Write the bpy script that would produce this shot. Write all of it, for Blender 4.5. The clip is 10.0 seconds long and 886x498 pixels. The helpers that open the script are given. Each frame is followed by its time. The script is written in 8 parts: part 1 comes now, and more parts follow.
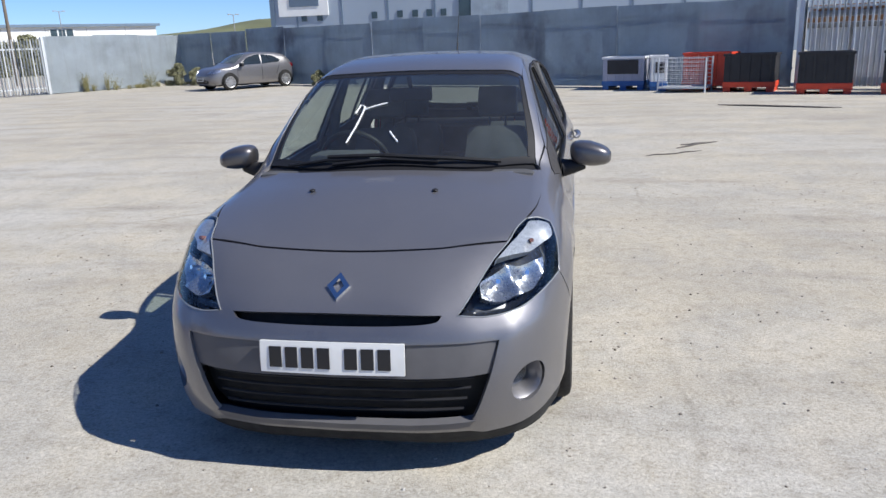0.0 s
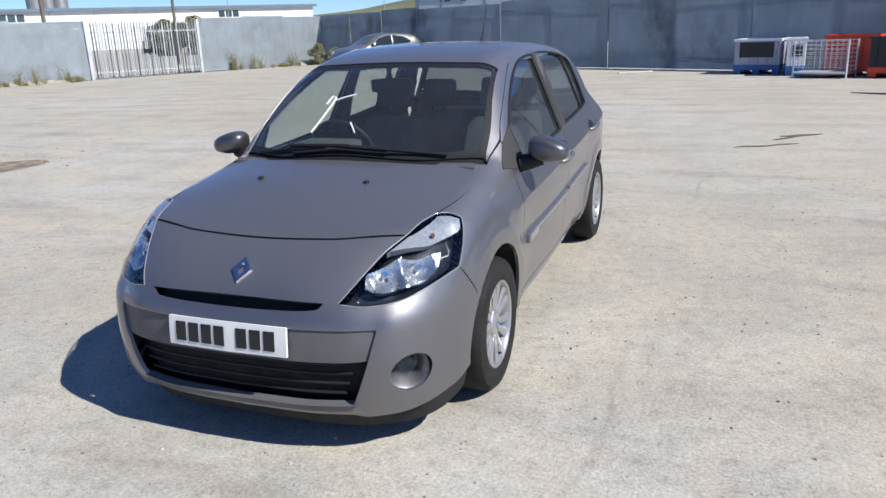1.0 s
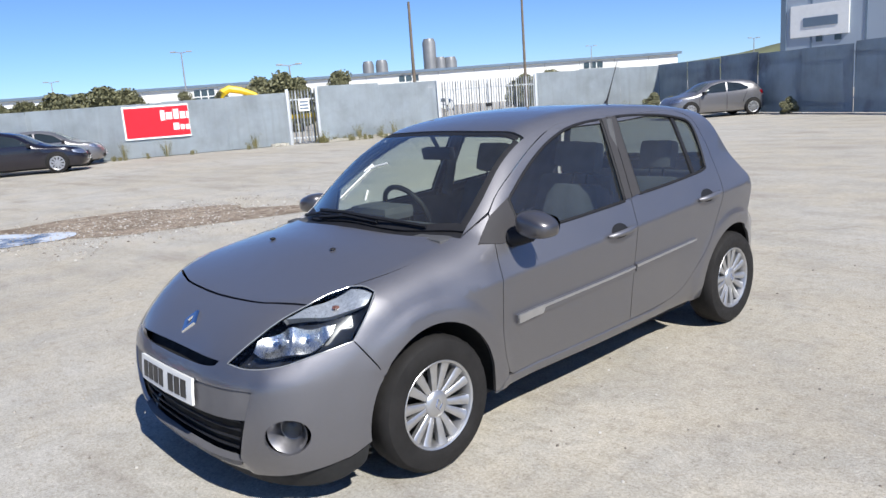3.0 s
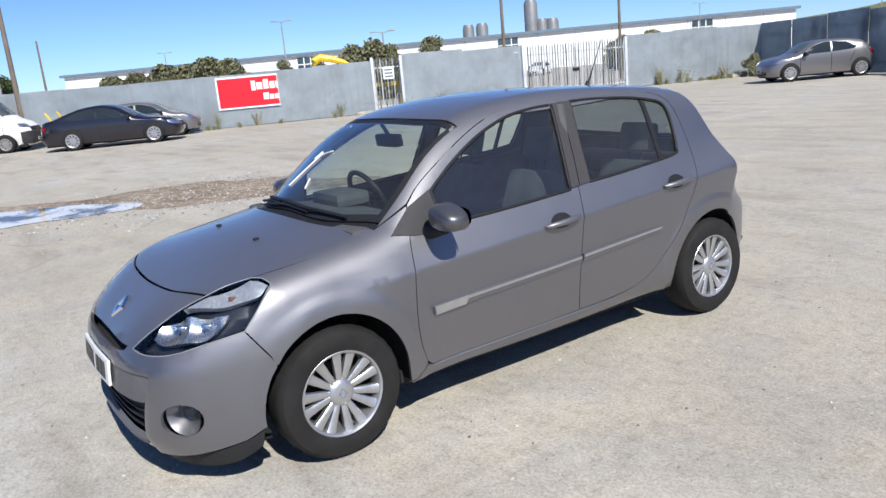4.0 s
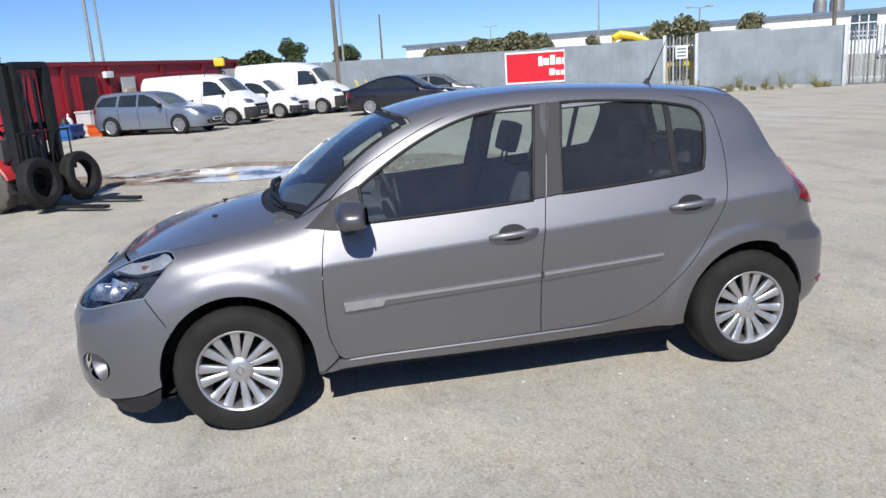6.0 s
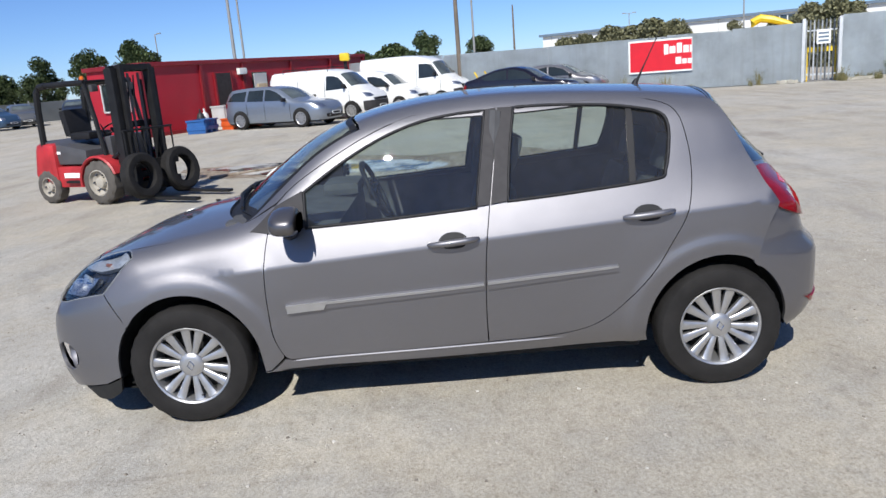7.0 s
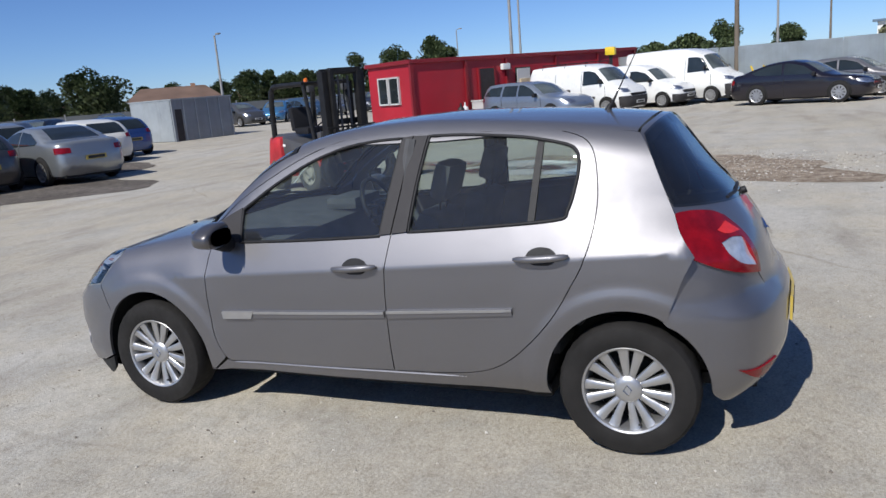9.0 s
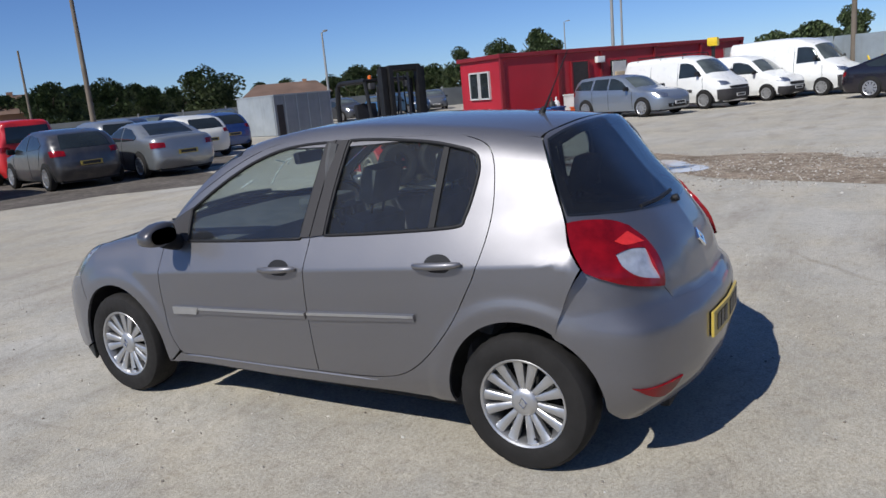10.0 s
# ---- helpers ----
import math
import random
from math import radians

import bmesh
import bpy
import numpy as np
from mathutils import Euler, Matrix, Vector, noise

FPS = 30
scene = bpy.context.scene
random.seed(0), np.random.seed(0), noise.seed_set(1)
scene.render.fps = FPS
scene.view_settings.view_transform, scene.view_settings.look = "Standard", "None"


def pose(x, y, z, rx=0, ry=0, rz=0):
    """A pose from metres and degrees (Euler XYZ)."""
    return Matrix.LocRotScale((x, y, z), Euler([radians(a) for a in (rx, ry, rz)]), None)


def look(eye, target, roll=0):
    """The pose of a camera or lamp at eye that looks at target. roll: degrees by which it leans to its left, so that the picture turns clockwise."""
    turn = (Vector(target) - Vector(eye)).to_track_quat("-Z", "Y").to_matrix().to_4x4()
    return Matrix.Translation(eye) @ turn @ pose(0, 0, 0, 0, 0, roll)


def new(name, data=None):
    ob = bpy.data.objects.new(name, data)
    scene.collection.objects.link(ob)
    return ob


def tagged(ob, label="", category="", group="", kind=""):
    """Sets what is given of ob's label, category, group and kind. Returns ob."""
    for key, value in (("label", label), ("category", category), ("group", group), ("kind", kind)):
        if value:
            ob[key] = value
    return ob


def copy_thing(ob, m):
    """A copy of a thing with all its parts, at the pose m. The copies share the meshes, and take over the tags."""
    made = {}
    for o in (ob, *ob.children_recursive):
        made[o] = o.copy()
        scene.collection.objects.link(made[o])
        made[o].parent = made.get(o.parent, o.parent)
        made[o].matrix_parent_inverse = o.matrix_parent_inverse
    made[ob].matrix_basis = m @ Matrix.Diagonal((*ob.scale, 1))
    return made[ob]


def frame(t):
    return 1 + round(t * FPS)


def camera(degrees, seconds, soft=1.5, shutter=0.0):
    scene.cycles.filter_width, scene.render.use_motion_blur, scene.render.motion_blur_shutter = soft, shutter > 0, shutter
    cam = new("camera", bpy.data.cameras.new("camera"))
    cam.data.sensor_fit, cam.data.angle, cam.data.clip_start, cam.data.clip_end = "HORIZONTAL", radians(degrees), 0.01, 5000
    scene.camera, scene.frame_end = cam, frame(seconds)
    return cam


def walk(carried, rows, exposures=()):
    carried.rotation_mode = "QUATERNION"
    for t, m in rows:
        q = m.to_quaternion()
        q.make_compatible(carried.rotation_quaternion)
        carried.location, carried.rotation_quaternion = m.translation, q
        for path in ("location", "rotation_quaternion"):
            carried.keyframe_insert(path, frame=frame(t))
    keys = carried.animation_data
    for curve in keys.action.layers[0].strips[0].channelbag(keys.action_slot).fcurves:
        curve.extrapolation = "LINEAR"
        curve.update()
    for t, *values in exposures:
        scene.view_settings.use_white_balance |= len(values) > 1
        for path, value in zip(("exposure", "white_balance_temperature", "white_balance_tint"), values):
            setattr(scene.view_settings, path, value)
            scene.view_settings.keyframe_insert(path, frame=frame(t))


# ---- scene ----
cam = camera(61.1, 10.0)
PATH = [
    (0, (0.816, -4.437, 1.539), (0.483, -2.538, 1.009), -2.1),
    (0.5, (1.222, -4.354, 1.565), (0.744, -2.494, 1.006), -3.5),
    (1, (1.716, -4.266, 1.574), (1.025, -2.477, 1.008), -2.2),
    (1.5, (2.07, -4.06, 1.541), (1.191, -2.34, 1.024), -3.3),
    (2, (2.45, -3.796, 1.542), (1.368, -2.187, 1.05), -5.0),
    (2.5, (2.798, -3.557, 1.596), (1.523, -2.097, 1.103), -2.7),
    (2.7, (2.923, -3.429, 1.572), (1.569, -2.025, 1.132), -3.5),
    (3.8, (3.541, -2.714, 1.641), (1.919, -1.631, 1.199), -4.5),
    (4, (3.634, -2.567, 1.639), (2.013, -1.492, 1.174), -5.3),
    (4.5, (3.779, -2.165, 1.625), (2.059, -1.256, 1.161), -3.6),
    (5, (3.969, -1.745, 1.615), (2.159, -1.037, 1.145), -3.5),
    (5.5, (4.145, -1.335, 1.645), (2.279, -0.8, 1.166), -2.5),
    (5.7, (4.161, -1.16, 1.592), (2.271, -0.703, 1.123), -3.1),
    (6.8, (4.257, -0.139, 1.634), (2.315, -0.109, 1.156), -4.1),
    (7, (4.243, 0.035, 1.609), (2.298, 0.006, 1.144), -4.6),
    (7.5, (4.173, 0.447, 1.628), (2.243, 0.184, 1.174), -2.2),
    (8, (4.131, 0.952, 1.616), (2.235, 0.489, 1.178), -2.9),
    (8.2, (4.11, 1.126, 1.658), (2.232, 0.61, 1.201), -2.4),
    (8.5, (4.038, 1.368, 1.606), (2.179, 0.766, 1.179), -4.1),
    (9, (3.843, 1.788, 1.636), (2.047, 1.018, 1.209), -4.7),
    (9.5, (3.679, 2.219, 1.631), (1.969, 1.295, 1.157), -3.8),
    (10, (3.428, 2.585, 1.61), (1.765, 1.557, 1.191), -5.2),
]
walk(cam, [(t, look(eye, target, roll)) for t, eye, target, roll in PATH],
     exposures=((0, 0.62), (2.5, 0.64), (5.0, 0.53), (7.0, 0.39), (8.0, 0.32), (9.0, 0.20), (10.0, 0.12)))

# ---------------------------------------------------------------- light
from mathutils.geometry import delaunay_2d_cdt

SUN_EL, SUN_AZ = radians(44), math.atan2(0.977, -0.21)
sun_way = Vector((math.cos(SUN_EL) * 0.977, -math.cos(SUN_EL) * 0.21, math.sin(SUN_EL)))
world = bpy.data.worlds.new("sky")
scene.world = world
world.use_nodes = True
wn = world.node_tree
sky = wn.nodes.new("ShaderNodeTexSky")
sky.sky_type, sky.sun_disc = "NISHITA", False
sky.sun_elevation, sky.sun_rotation = SUN_EL, SUN_AZ
sky.altitude, sky.air_density, sky.dust_density, sky.ozone_density = 900, 0.85, 0.05, 4.5
wn.nodes["Background"].inputs["Strength"].default_value = 0.077
tint = wn.nodes.new("ShaderNodeMix")
tint.data_type, tint.blend_type, tint.inputs[0].default_value = "RGBA", "MULTIPLY", 1.0
tint.inputs[7].default_value = (0.70, 0.86, 1.16, 1)
wn.links.new(sky.outputs["Color"], tint.inputs[6])
wn.links.new(tint.outputs[2], wn.nodes["Background"].inputs["Color"])
sun = new("sun", bpy.data.lights.new("sun", "SUN"))
sun.data.energy, sun.data.angle, sun.data.color = 4.2, radians(0.53), (1.0, 0.978, 0.93)
sun.matrix_world = look(sun_way * 60, (0, 0, 0))


# ---------------------------------------------------------------- materials
def nodes(name):
    m = bpy.data.materials.new(name)
    m.use_nodes = True
    return m, m.node_tree, m.node_tree.nodes["Principled BSDF"]


def ramp(t, fac, stops):
    r = t.nodes.new("ShaderNodeValToRGB")
    while len(r.color_ramp.elements) < len(stops):
        r.color_ramp.elements.new(0.5)
    for e, (p, c) in zip(r.color_ramp.elements, stops):
        e.position, e.color = p, (*c, 1) if len(c) == 3 else c
    t.links.new(fac, r.inputs["Fac"])
    return r.outputs["Color"]


def tex(t, scale, detail=4.0, rough=0.55, space="Object", stretch=(1, 1, 1)):
    c, mp, n = t.nodes.new("ShaderNodeTexCoord"), t.nodes.new("ShaderNodeMapping"), t.nodes.new("ShaderNodeTexNoise")
    mp.inputs["Scale"].default_value = stretch
    n.inputs["Scale"].default_value, n.inputs["Detail"].default_value, n.inputs["Roughness"].default_value = scale, detail, rough
    t.links.new(c.outputs[space], mp.inputs["Vector"])
    t.links.new(mp.outputs["Vector"], n.inputs["Vector"])
    return n.outputs["Fac"]


def mix(t, fac, a, b, mode="MIX"):
    m = t.nodes.new("ShaderNodeMix")
    m.data_type, m.blend_type = "RGBA", mode
    for key, v in (("Factor", fac), ("A", a), ("B", b)):
        socket = [i for i in m.inputs if i.name == key and i.type == ("VALUE" if key == "Factor" else "RGBA")][0]
        if hasattr(v, "is_output"):
            t.links.new(v, socket)
        else:
            socket.default_value = v if key == "Factor" else (*v, 1)
    return [o for o in m.outputs if o.type == "RGBA"][0]


def bump(t, p, height, strength=0.3, distance=0.01):
    b = t.nodes.new("ShaderNodeBump")
    b.inputs["Strength"].default_value, b.inputs["Distance"].default_value = strength, distance
    t.links.new(height, b.inputs["Height"])
    t.links.new(b.outputs["Normal"], p.inputs["Normal"])


def plain(name, colour, rough=0.5, metal=0.0, vary=0.15, scale=6.0, grain=0.0, coat=0.0, spec=0.5):
    """A surface of one colour with soft stains, fine grain and uneven gloss."""
    m, t, p = nodes(name)
    lo, hi = [c * (1 - vary) for c in colour], [min(1, c * (1 + vary)) for c in colour]
    big = tex(t, scale, 5)
    col = ramp(t, big, [(0.3, lo), (0.7, hi)])
    t.links.new(col, p.inputs["Base Color"])
    t.links.new(ramp(t, tex(t, scale * 4, 3), [(0.3, [rough * 0.85] * 3), (0.75, [min(1, rough * 1.2)] * 3)]), p.inputs["Roughness"])
    p.inputs["Metallic"].default_value = metal
    p.inputs["Coat Weight"].default_value = coat
    p.inputs["Coat Roughness"].default_value = 0.05
    p.inputs["Specular IOR Level"].default_value = spec
    if grain:
        bump(t, p, tex(t, scale * 25, 3), grain, 0.004)
    return m


def paint(name, colour, flake=0.75, rough=0.34, dust=0.35):
    """Metallic car paint under clear lacquer, with a little road dust."""
    m, t, p = nodes(name)
    sparkle = ramp(t, tex(t, 900, 2), [(0.35, [c * 0.86 for c in colour]), (0.65, [min(1, c * 1.16) for c in colour])])
    soil = ramp(t, tex(t, 3.5, 6, 0.6), [(0.45, (0, 0, 0)), (0.8, (dust, dust, dust))])
    t.links.new(mix(t, soil, sparkle, (0.27, 0.24, 0.20)), p.inputs["Base Color"])
    # upward faces made less metallic, painting in brighter daylight on bonnet and roof
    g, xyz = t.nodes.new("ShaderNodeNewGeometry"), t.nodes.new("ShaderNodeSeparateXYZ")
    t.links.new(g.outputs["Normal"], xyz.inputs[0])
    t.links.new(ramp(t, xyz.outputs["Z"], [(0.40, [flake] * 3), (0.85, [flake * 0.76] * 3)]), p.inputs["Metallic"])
    t.links.new(ramp(t, tex(t, 9, 4), [(0.3, [rough * 0.97] * 3), (0.75, [rough * 1.05] * 3)]), p.inputs["Roughness"])
    p.inputs["Coat Weight"].default_value = 0.85
    p.inputs["Coat Roughness"].default_value = 0.07
    return m


def glass(name, tint, gloss=1.0, rough=0.0, film=0.0):
    """Thin sheet glass: tinted see-through with a Fresnel reflection and a pale film that paints in haze."""
    m, t, p = nodes(name)
    t.nodes.remove(p)
    clear, shine, both = t.nodes.new("ShaderNodeBsdfTransparent"), t.nodes.new("ShaderNodeBsdfGlossy"), t.nodes.new("ShaderNodeMixShader")
    facing, power, add = t.nodes.new("ShaderNodeLayerWeight"), t.nodes.new("ShaderNodeMath"), t.nodes.new("ShaderNodeMath")
    facing.inputs["Blend"].default_value = 0.5
    power.operation, power.inputs[1].default_value = "POWER", 4.0
    add.operation, add.inputs[1].default_value, add.inputs[2].default_value = "MULTIPLY_ADD", 0.9, 0.045 * gloss
    t.links.new(facing.outputs["Facing"], power.inputs[0])
    t.links.new(power.outputs[0], add.inputs[0])
    clear.inputs["Color"].default_value = (*tint, 1)
    shine.inputs["Roughness"].default_value = rough
    t.links.new(add.outputs[0], both.inputs[0])
    body = clear.outputs[0]
    if film:
        # pale diffuse share lifts dark panes, in place of glare and reflected sky
        dust, veil = t.nodes.new("ShaderNodeBsdfDiffuse"), t.nodes.new("ShaderNodeMixShader")
        dust.inputs["Color"].default_value = (0.52, 0.51, 0.50, 1)
        t.links.new(ramp(t, tex(t, 5, 6, 0.65), [(0.30, [film * 0.7] * 3), (0.72, [film * 1.35] * 3)]), veil.inputs[0])
        t.links.new(body, veil.inputs[1])
        t.links.new(dust.outputs[0], veil.inputs[2])
        body = veil.outputs[0]
    t.links.new(body, both.inputs[1])
    t.links.new(shine.outputs[0], both.inputs[2])
    t.links.new(both.outputs[0], t.nodes["Material Output"].inputs["Surface"])
    return m


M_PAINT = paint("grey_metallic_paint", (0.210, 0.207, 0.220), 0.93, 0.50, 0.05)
M_CAPPAINT = paint("dark_grey_cap", (0.115, 0.110, 0.115), 0.8, 0.38, 0.05)
M_GLASS = glass("window_glass", (0.80, 0.88, 0.85), 2.0, film=0.030)
M_PRIVACY = glass("side_glass", (0.76, 0.84, 0.81), 1.5, film=0.036)
M_REARGLASS = glass("dark_rear_glass", (0.30, 0.34, 0.35), 1.7, film=0.022)
M_LENS = glass("lamp_lens", (0.93, 0.95, 0.96))
M_TRIM = plain("black_trim", (0.016, 0.016, 0.018), 0.55, 0, 0.15, 30, 0, 0, 0.25)
M_DARKTRIM = plain("dark_grey_plastic", (0.050, 0.048, 0.050), 0.6, 0, 0.04, 12, 0, 0, 0.12)
M_LIP = plain("satin_grey_plastic", (0.105, 0.103, 0.108), 0.45, 0, 0.10, 12, 0, 0, 0.3)
M_RUBBER = plain("tyre_rubber", (0.016, 0.015, 0.0145), 0.75, 0, 0.3, 9, 0.2, 0, 0.25)
M_ALLOY = plain("silver_alloy", (0.47, 0.47, 0.475), 0.38, 0.82, 0.08, 12)
M_CHROME = plain("chrome", (0.80, 0.81, 0.83), 0.1, 1.0, 0.04, 10)
M_INSIDE = plain("dark_interior_cloth", (0.075, 0.076, 0.080), 0.85, 0, 0.25, 10, 0.15)
M_UNDER = plain("underbody_black", (0.012, 0.012, 0.012), 0.9, 0, 0.3, 5)
M_WHITEPLATE = plain("plate_white", (0.72, 0.72, 0.70), 0.35, 0, 0.05, 8)
M_YELLOWPLATE = plain("plate_yellow", (0.46, 0.34, 0.07), 0.35, 0, 0.05, 8)
M_BLACKBAR = plain("plate_black", (0.012, 0.012, 0.014), 0.4, 0, 0.1, 8)
M_TAILRED = plain("tail_lamp_red", (0.19, 0.003, 0.006), 0.07, 0, 0.35, 14)
M_AMBER = plain("amber_bulb", (0.20, 0.085, 0.06), 0.3, 0, 0.1, 14)
M_LAMPGREY = plain("lamp_bezel", (0.022, 0.024, 0.030), 0.25, 0, 0.2, 20)
M_REFLECTOR = plain("lamp_reflector", (0.66, 0.66, 0.66), 0.28, 0.95, 0.15, 40)
M_BROW = plain("fluted_silver", (0.58, 0.59, 0.60), 0.30, 0.6, 0.2, 60)
M_LENSGLINT = plain("lens_rim_glint", (0.24, 0.25, 0.26), 0.2, 0.1, 0.05, 20)


# ---------------------------------------------------------------- mesh helpers
def linked(name, bm, material, parent=None, label="", smooth=True):
    me = bpy.data.meshes.new(name)
    bm.normal_update()
    bm.to_mesh(me)
    bm.free()
    ob = new(name, me)
    for m in material if isinstance(material, (list, tuple)) else [material]:
        me.materials.append(m)
    if smooth:
        me.polygons.foreach_set("use_smooth", [True] * len(me.polygons))
        me.set_sharp_from_angle(angle=radians(38))
    if parent:
        ob.parent = parent
    if label:
        ob["label"] = label
    return ob


def part(name, bm, material, parent, label="", smooth=True):
    return linked(name, bm, material, parent, label, smooth)


def thing(name, label, category, m=None, group="", kind=""):
    """An empty at a thing's base, to carry its parts."""
    ob = tagged(new(name), label, category, group, kind)
    ob.empty_display_size = 0.2
    if m is not None:
        ob.matrix_basis = m
    return ob


def add_box(bm, lo, hi, bevel=0.0, m=None, segments=2):
    lo, hi = Vector(lo), Vector(hi)
    got = bmesh.ops.create_cube(bm, size=1)["verts"]
    bmesh.ops.scale(bm, vec=hi - lo, verts=got)
    bmesh.ops.translate(bm, vec=(lo + hi) / 2, verts=got)
    if bevel:
        edges = list({e for v in got for e in v.link_edges})
        out = bmesh.ops.bevel(bm, geom=edges, offset=bevel, segments=segments, affect="EDGES", profile=0.7)
        got = list({v for f in out["faces"] for v in f.verts} | {v for v in got if v.is_valid})
    if m is not None:
        bmesh.ops.transform(bm, matrix=m, verts=got)
    return got


def box(lo, hi, bevel=0.0, m=None):
    bm = bmesh.new()
    add_box(bm, lo, hi, bevel, m)
    return bm


def add_rod(bm, a, b, r1, r2=None, n=10):
    a, b = Vector(a), Vector(b)
    got = bmesh.ops.create_cone(bm, cap_ends=True, segments=n, radius1=r1, radius2=r1 if r2 is None else r2, depth=(b - a).length)["verts"]
    turn = (b - a).to_track_quat("Z", "Y").to_matrix().to_4x4()
    bmesh.ops.transform(bm, matrix=Matrix.Translation((a + b) / 2) @ turn, verts=got)
    return got


def rod(a, b, r1, r2=None, n=10):
    bm = bmesh.new()
    add_rod(bm, a, b, r1, r2, n)
    return bm


def add_lathe(bm, profile, n=40, axis="x", at=(0, 0, 0), close=False):
    """Turns a profile of (along, radius) round an axis."""
    at, rings = Vector(at), []
    for along, r in profile:
        ring = []
        for k in range(n):
            c, s = math.cos(2 * math.pi * k / n) * r, math.sin(2 * math.pi * k / n) * r
            ring.append(bm.verts.new(at + Vector((along, c, s) if axis == "x" else (c, along, s) if axis == "y" else (c, s, along))))
        rings.append(ring)
    pairs = list(zip(rings, rings[1:])) + ([(rings[-1], rings[0])] if close else [])
    for a, b in pairs:
        for k in range(n):
            bm.faces.new((a[k], a[(k + 1) % n], b[(k + 1) % n], b[k]))
    bmesh.ops.recalc_face_normals(bm, faces=bm.faces)


def lathe(profile, n=40, axis="x", at=(0, 0, 0), close=False):
    bm = bmesh.new()
    add_lathe(bm, profile, n, axis, at, close)
    return bm


def add_tube(bm, pts, r, n=8, closed=False):
    """A round bar along a line of points."""
    pts = [Vector(p) for p in pts]
    rings, m = [], len(pts)
    for i, p in enumerate(pts):
        a = pts[(i - 1) % m] if closed or i else p
        b = pts[(i + 1) % m] if closed or i < m - 1 else p
        d = (b - a).normalized()
        u = d.cross(Vector((0, 0, 1)) if abs(d.z) < 0.9 else Vector((1, 0, 0))).normalized()
        w = d.cross(u)
        rr = r[i] if isinstance(r, (list, tuple)) else r
        rings.append([bm.verts.new(p + (u * math.cos(2 * math.pi * k / n) + w * math.sin(2 * math.pi * k / n)) * rr) for k in range(n)])
    for a, b in list(zip(rings, rings[1:])) + ([(rings[-1], rings[0])] if closed else []):
        for k in range(n):
            bm.faces.new((a[k], a[(k + 1) % n], b[(k + 1) % n], b[k]))
    if not closed:
        bm.faces.new(rings[0]), bm.faces.new(rings[-1])
    bmesh.ops.recalc_face_normals(bm, faces=bm.faces)


def tube(pts, r, n=8, closed=False):
    bm = bmesh.new()
    add_tube(bm, pts, r, n, closed)
    return bm


def curve1(*pts):
    """A smooth curve through (x, y) points that never overshoots."""
    xs, ys = np.array([p[0] for p in pts], float), np.array([p[1] for p in pts], float)
    h = np.diff(xs)
    d = np.diff(ys) / h
    m = np.r_[d[0], np.where(d[1:] * d[:-1] > 0, 2 * d[1:] * d[:-1] / np.where(np.abs(d[1:] + d[:-1]) < 1e-9, 1, d[1:] + d[:-1]), 0), d[-1]]

    fine = np.linspace(xs[0], xs[-1], 700)
    i = np.clip(np.searchsorted(xs, fine) - 1, 0, len(h) - 1)
    s = (fine - xs[i]) / h[i]
    vals = (2 * s**3 - 3 * s**2 + 1) * ys[i] + (s**3 - 2 * s**2 + s) * h[i] * m[i] + (3 * s**2 - 2 * s**3) * ys[i + 1] + (s**3 - s**2) * h[i] * m[i + 1]
    fine = np.r_[xs[0] - 1, fine, xs[-1] + 1]
    vals = np.r_[vals[0] - d[0], vals, vals[-1] + d[-1]]

    def at(x):
        return np.interp(x, fine, vals)
    return at


def smax(a, b, k):
    h = np.maximum(k - np.abs(a - b), 0) / k
    return np.maximum(a, b) + h * h * k / 4


def step(x, a, b):
    s = np.clip((x - a) / (b - a), 0, 1)
    return s * s * (3 - 2 * s)


# ---------------------------------------------------------------- curved bodywork
class Body:
    """A vehicle's skin: the space inside its side, top, front and rear surfaces, with rounded meetings."""

    def __init__(self, side, top, front, rear, k=(0.10, 0.10, 0.08)):
        self.side, self.top, self.front, self.rear, self.k = side, top, front, rear, k

    def f(self, p):
        a, y, z = np.abs(p[..., 0]), p[..., 1], p[..., 2]
        v = smax(a - self.side(y, z), z - self.top(a, y), self.k[0])
        v = smax(v, self.front(a, z) - y, self.k[1])
        return smax(v, y - self.rear(a, z), self.k[2](z) if callable(self.k[2]) else self.k[2])

    def hit(self, origin, way, reach=3.0):
        lo, hi = np.zeros(len(way)), np.full(len(way), reach)
        for _ in range(20):
            mid = (lo + hi) / 2
            out = self.f(origin + way * mid[:, None]) > 0
            lo, hi = np.where(out, lo, mid), np.where(out, mid, hi)
        return origin + way * lo[:, None]

    def normal(self, p, e=0.003):
        g = np.stack([self.f(p + e * d) - self.f(p - e * d) for d in np.eye(3)], -1)
        return g / np.maximum(np.linalg.norm(g, axis=-1, keepdims=True), 1e-9)


class Roll:
    """Looks out from an axis along the vehicle: (way along, turn about it)."""

    def __init__(self, z0=0.6, size=0.85):
        self.z0, self.size = z0, size

    def to(self, p):
        return (p[1], math.atan2(p[2] - self.z0, p[0]) * self.size)

    def rays(self, uv):
        a = uv[:, 1] / self.size
        return np.stack([0 * a, uv[:, 0], 0 * a + self.z0], -1), np.stack([np.cos(a), 0 * a, np.sin(a)], -1)


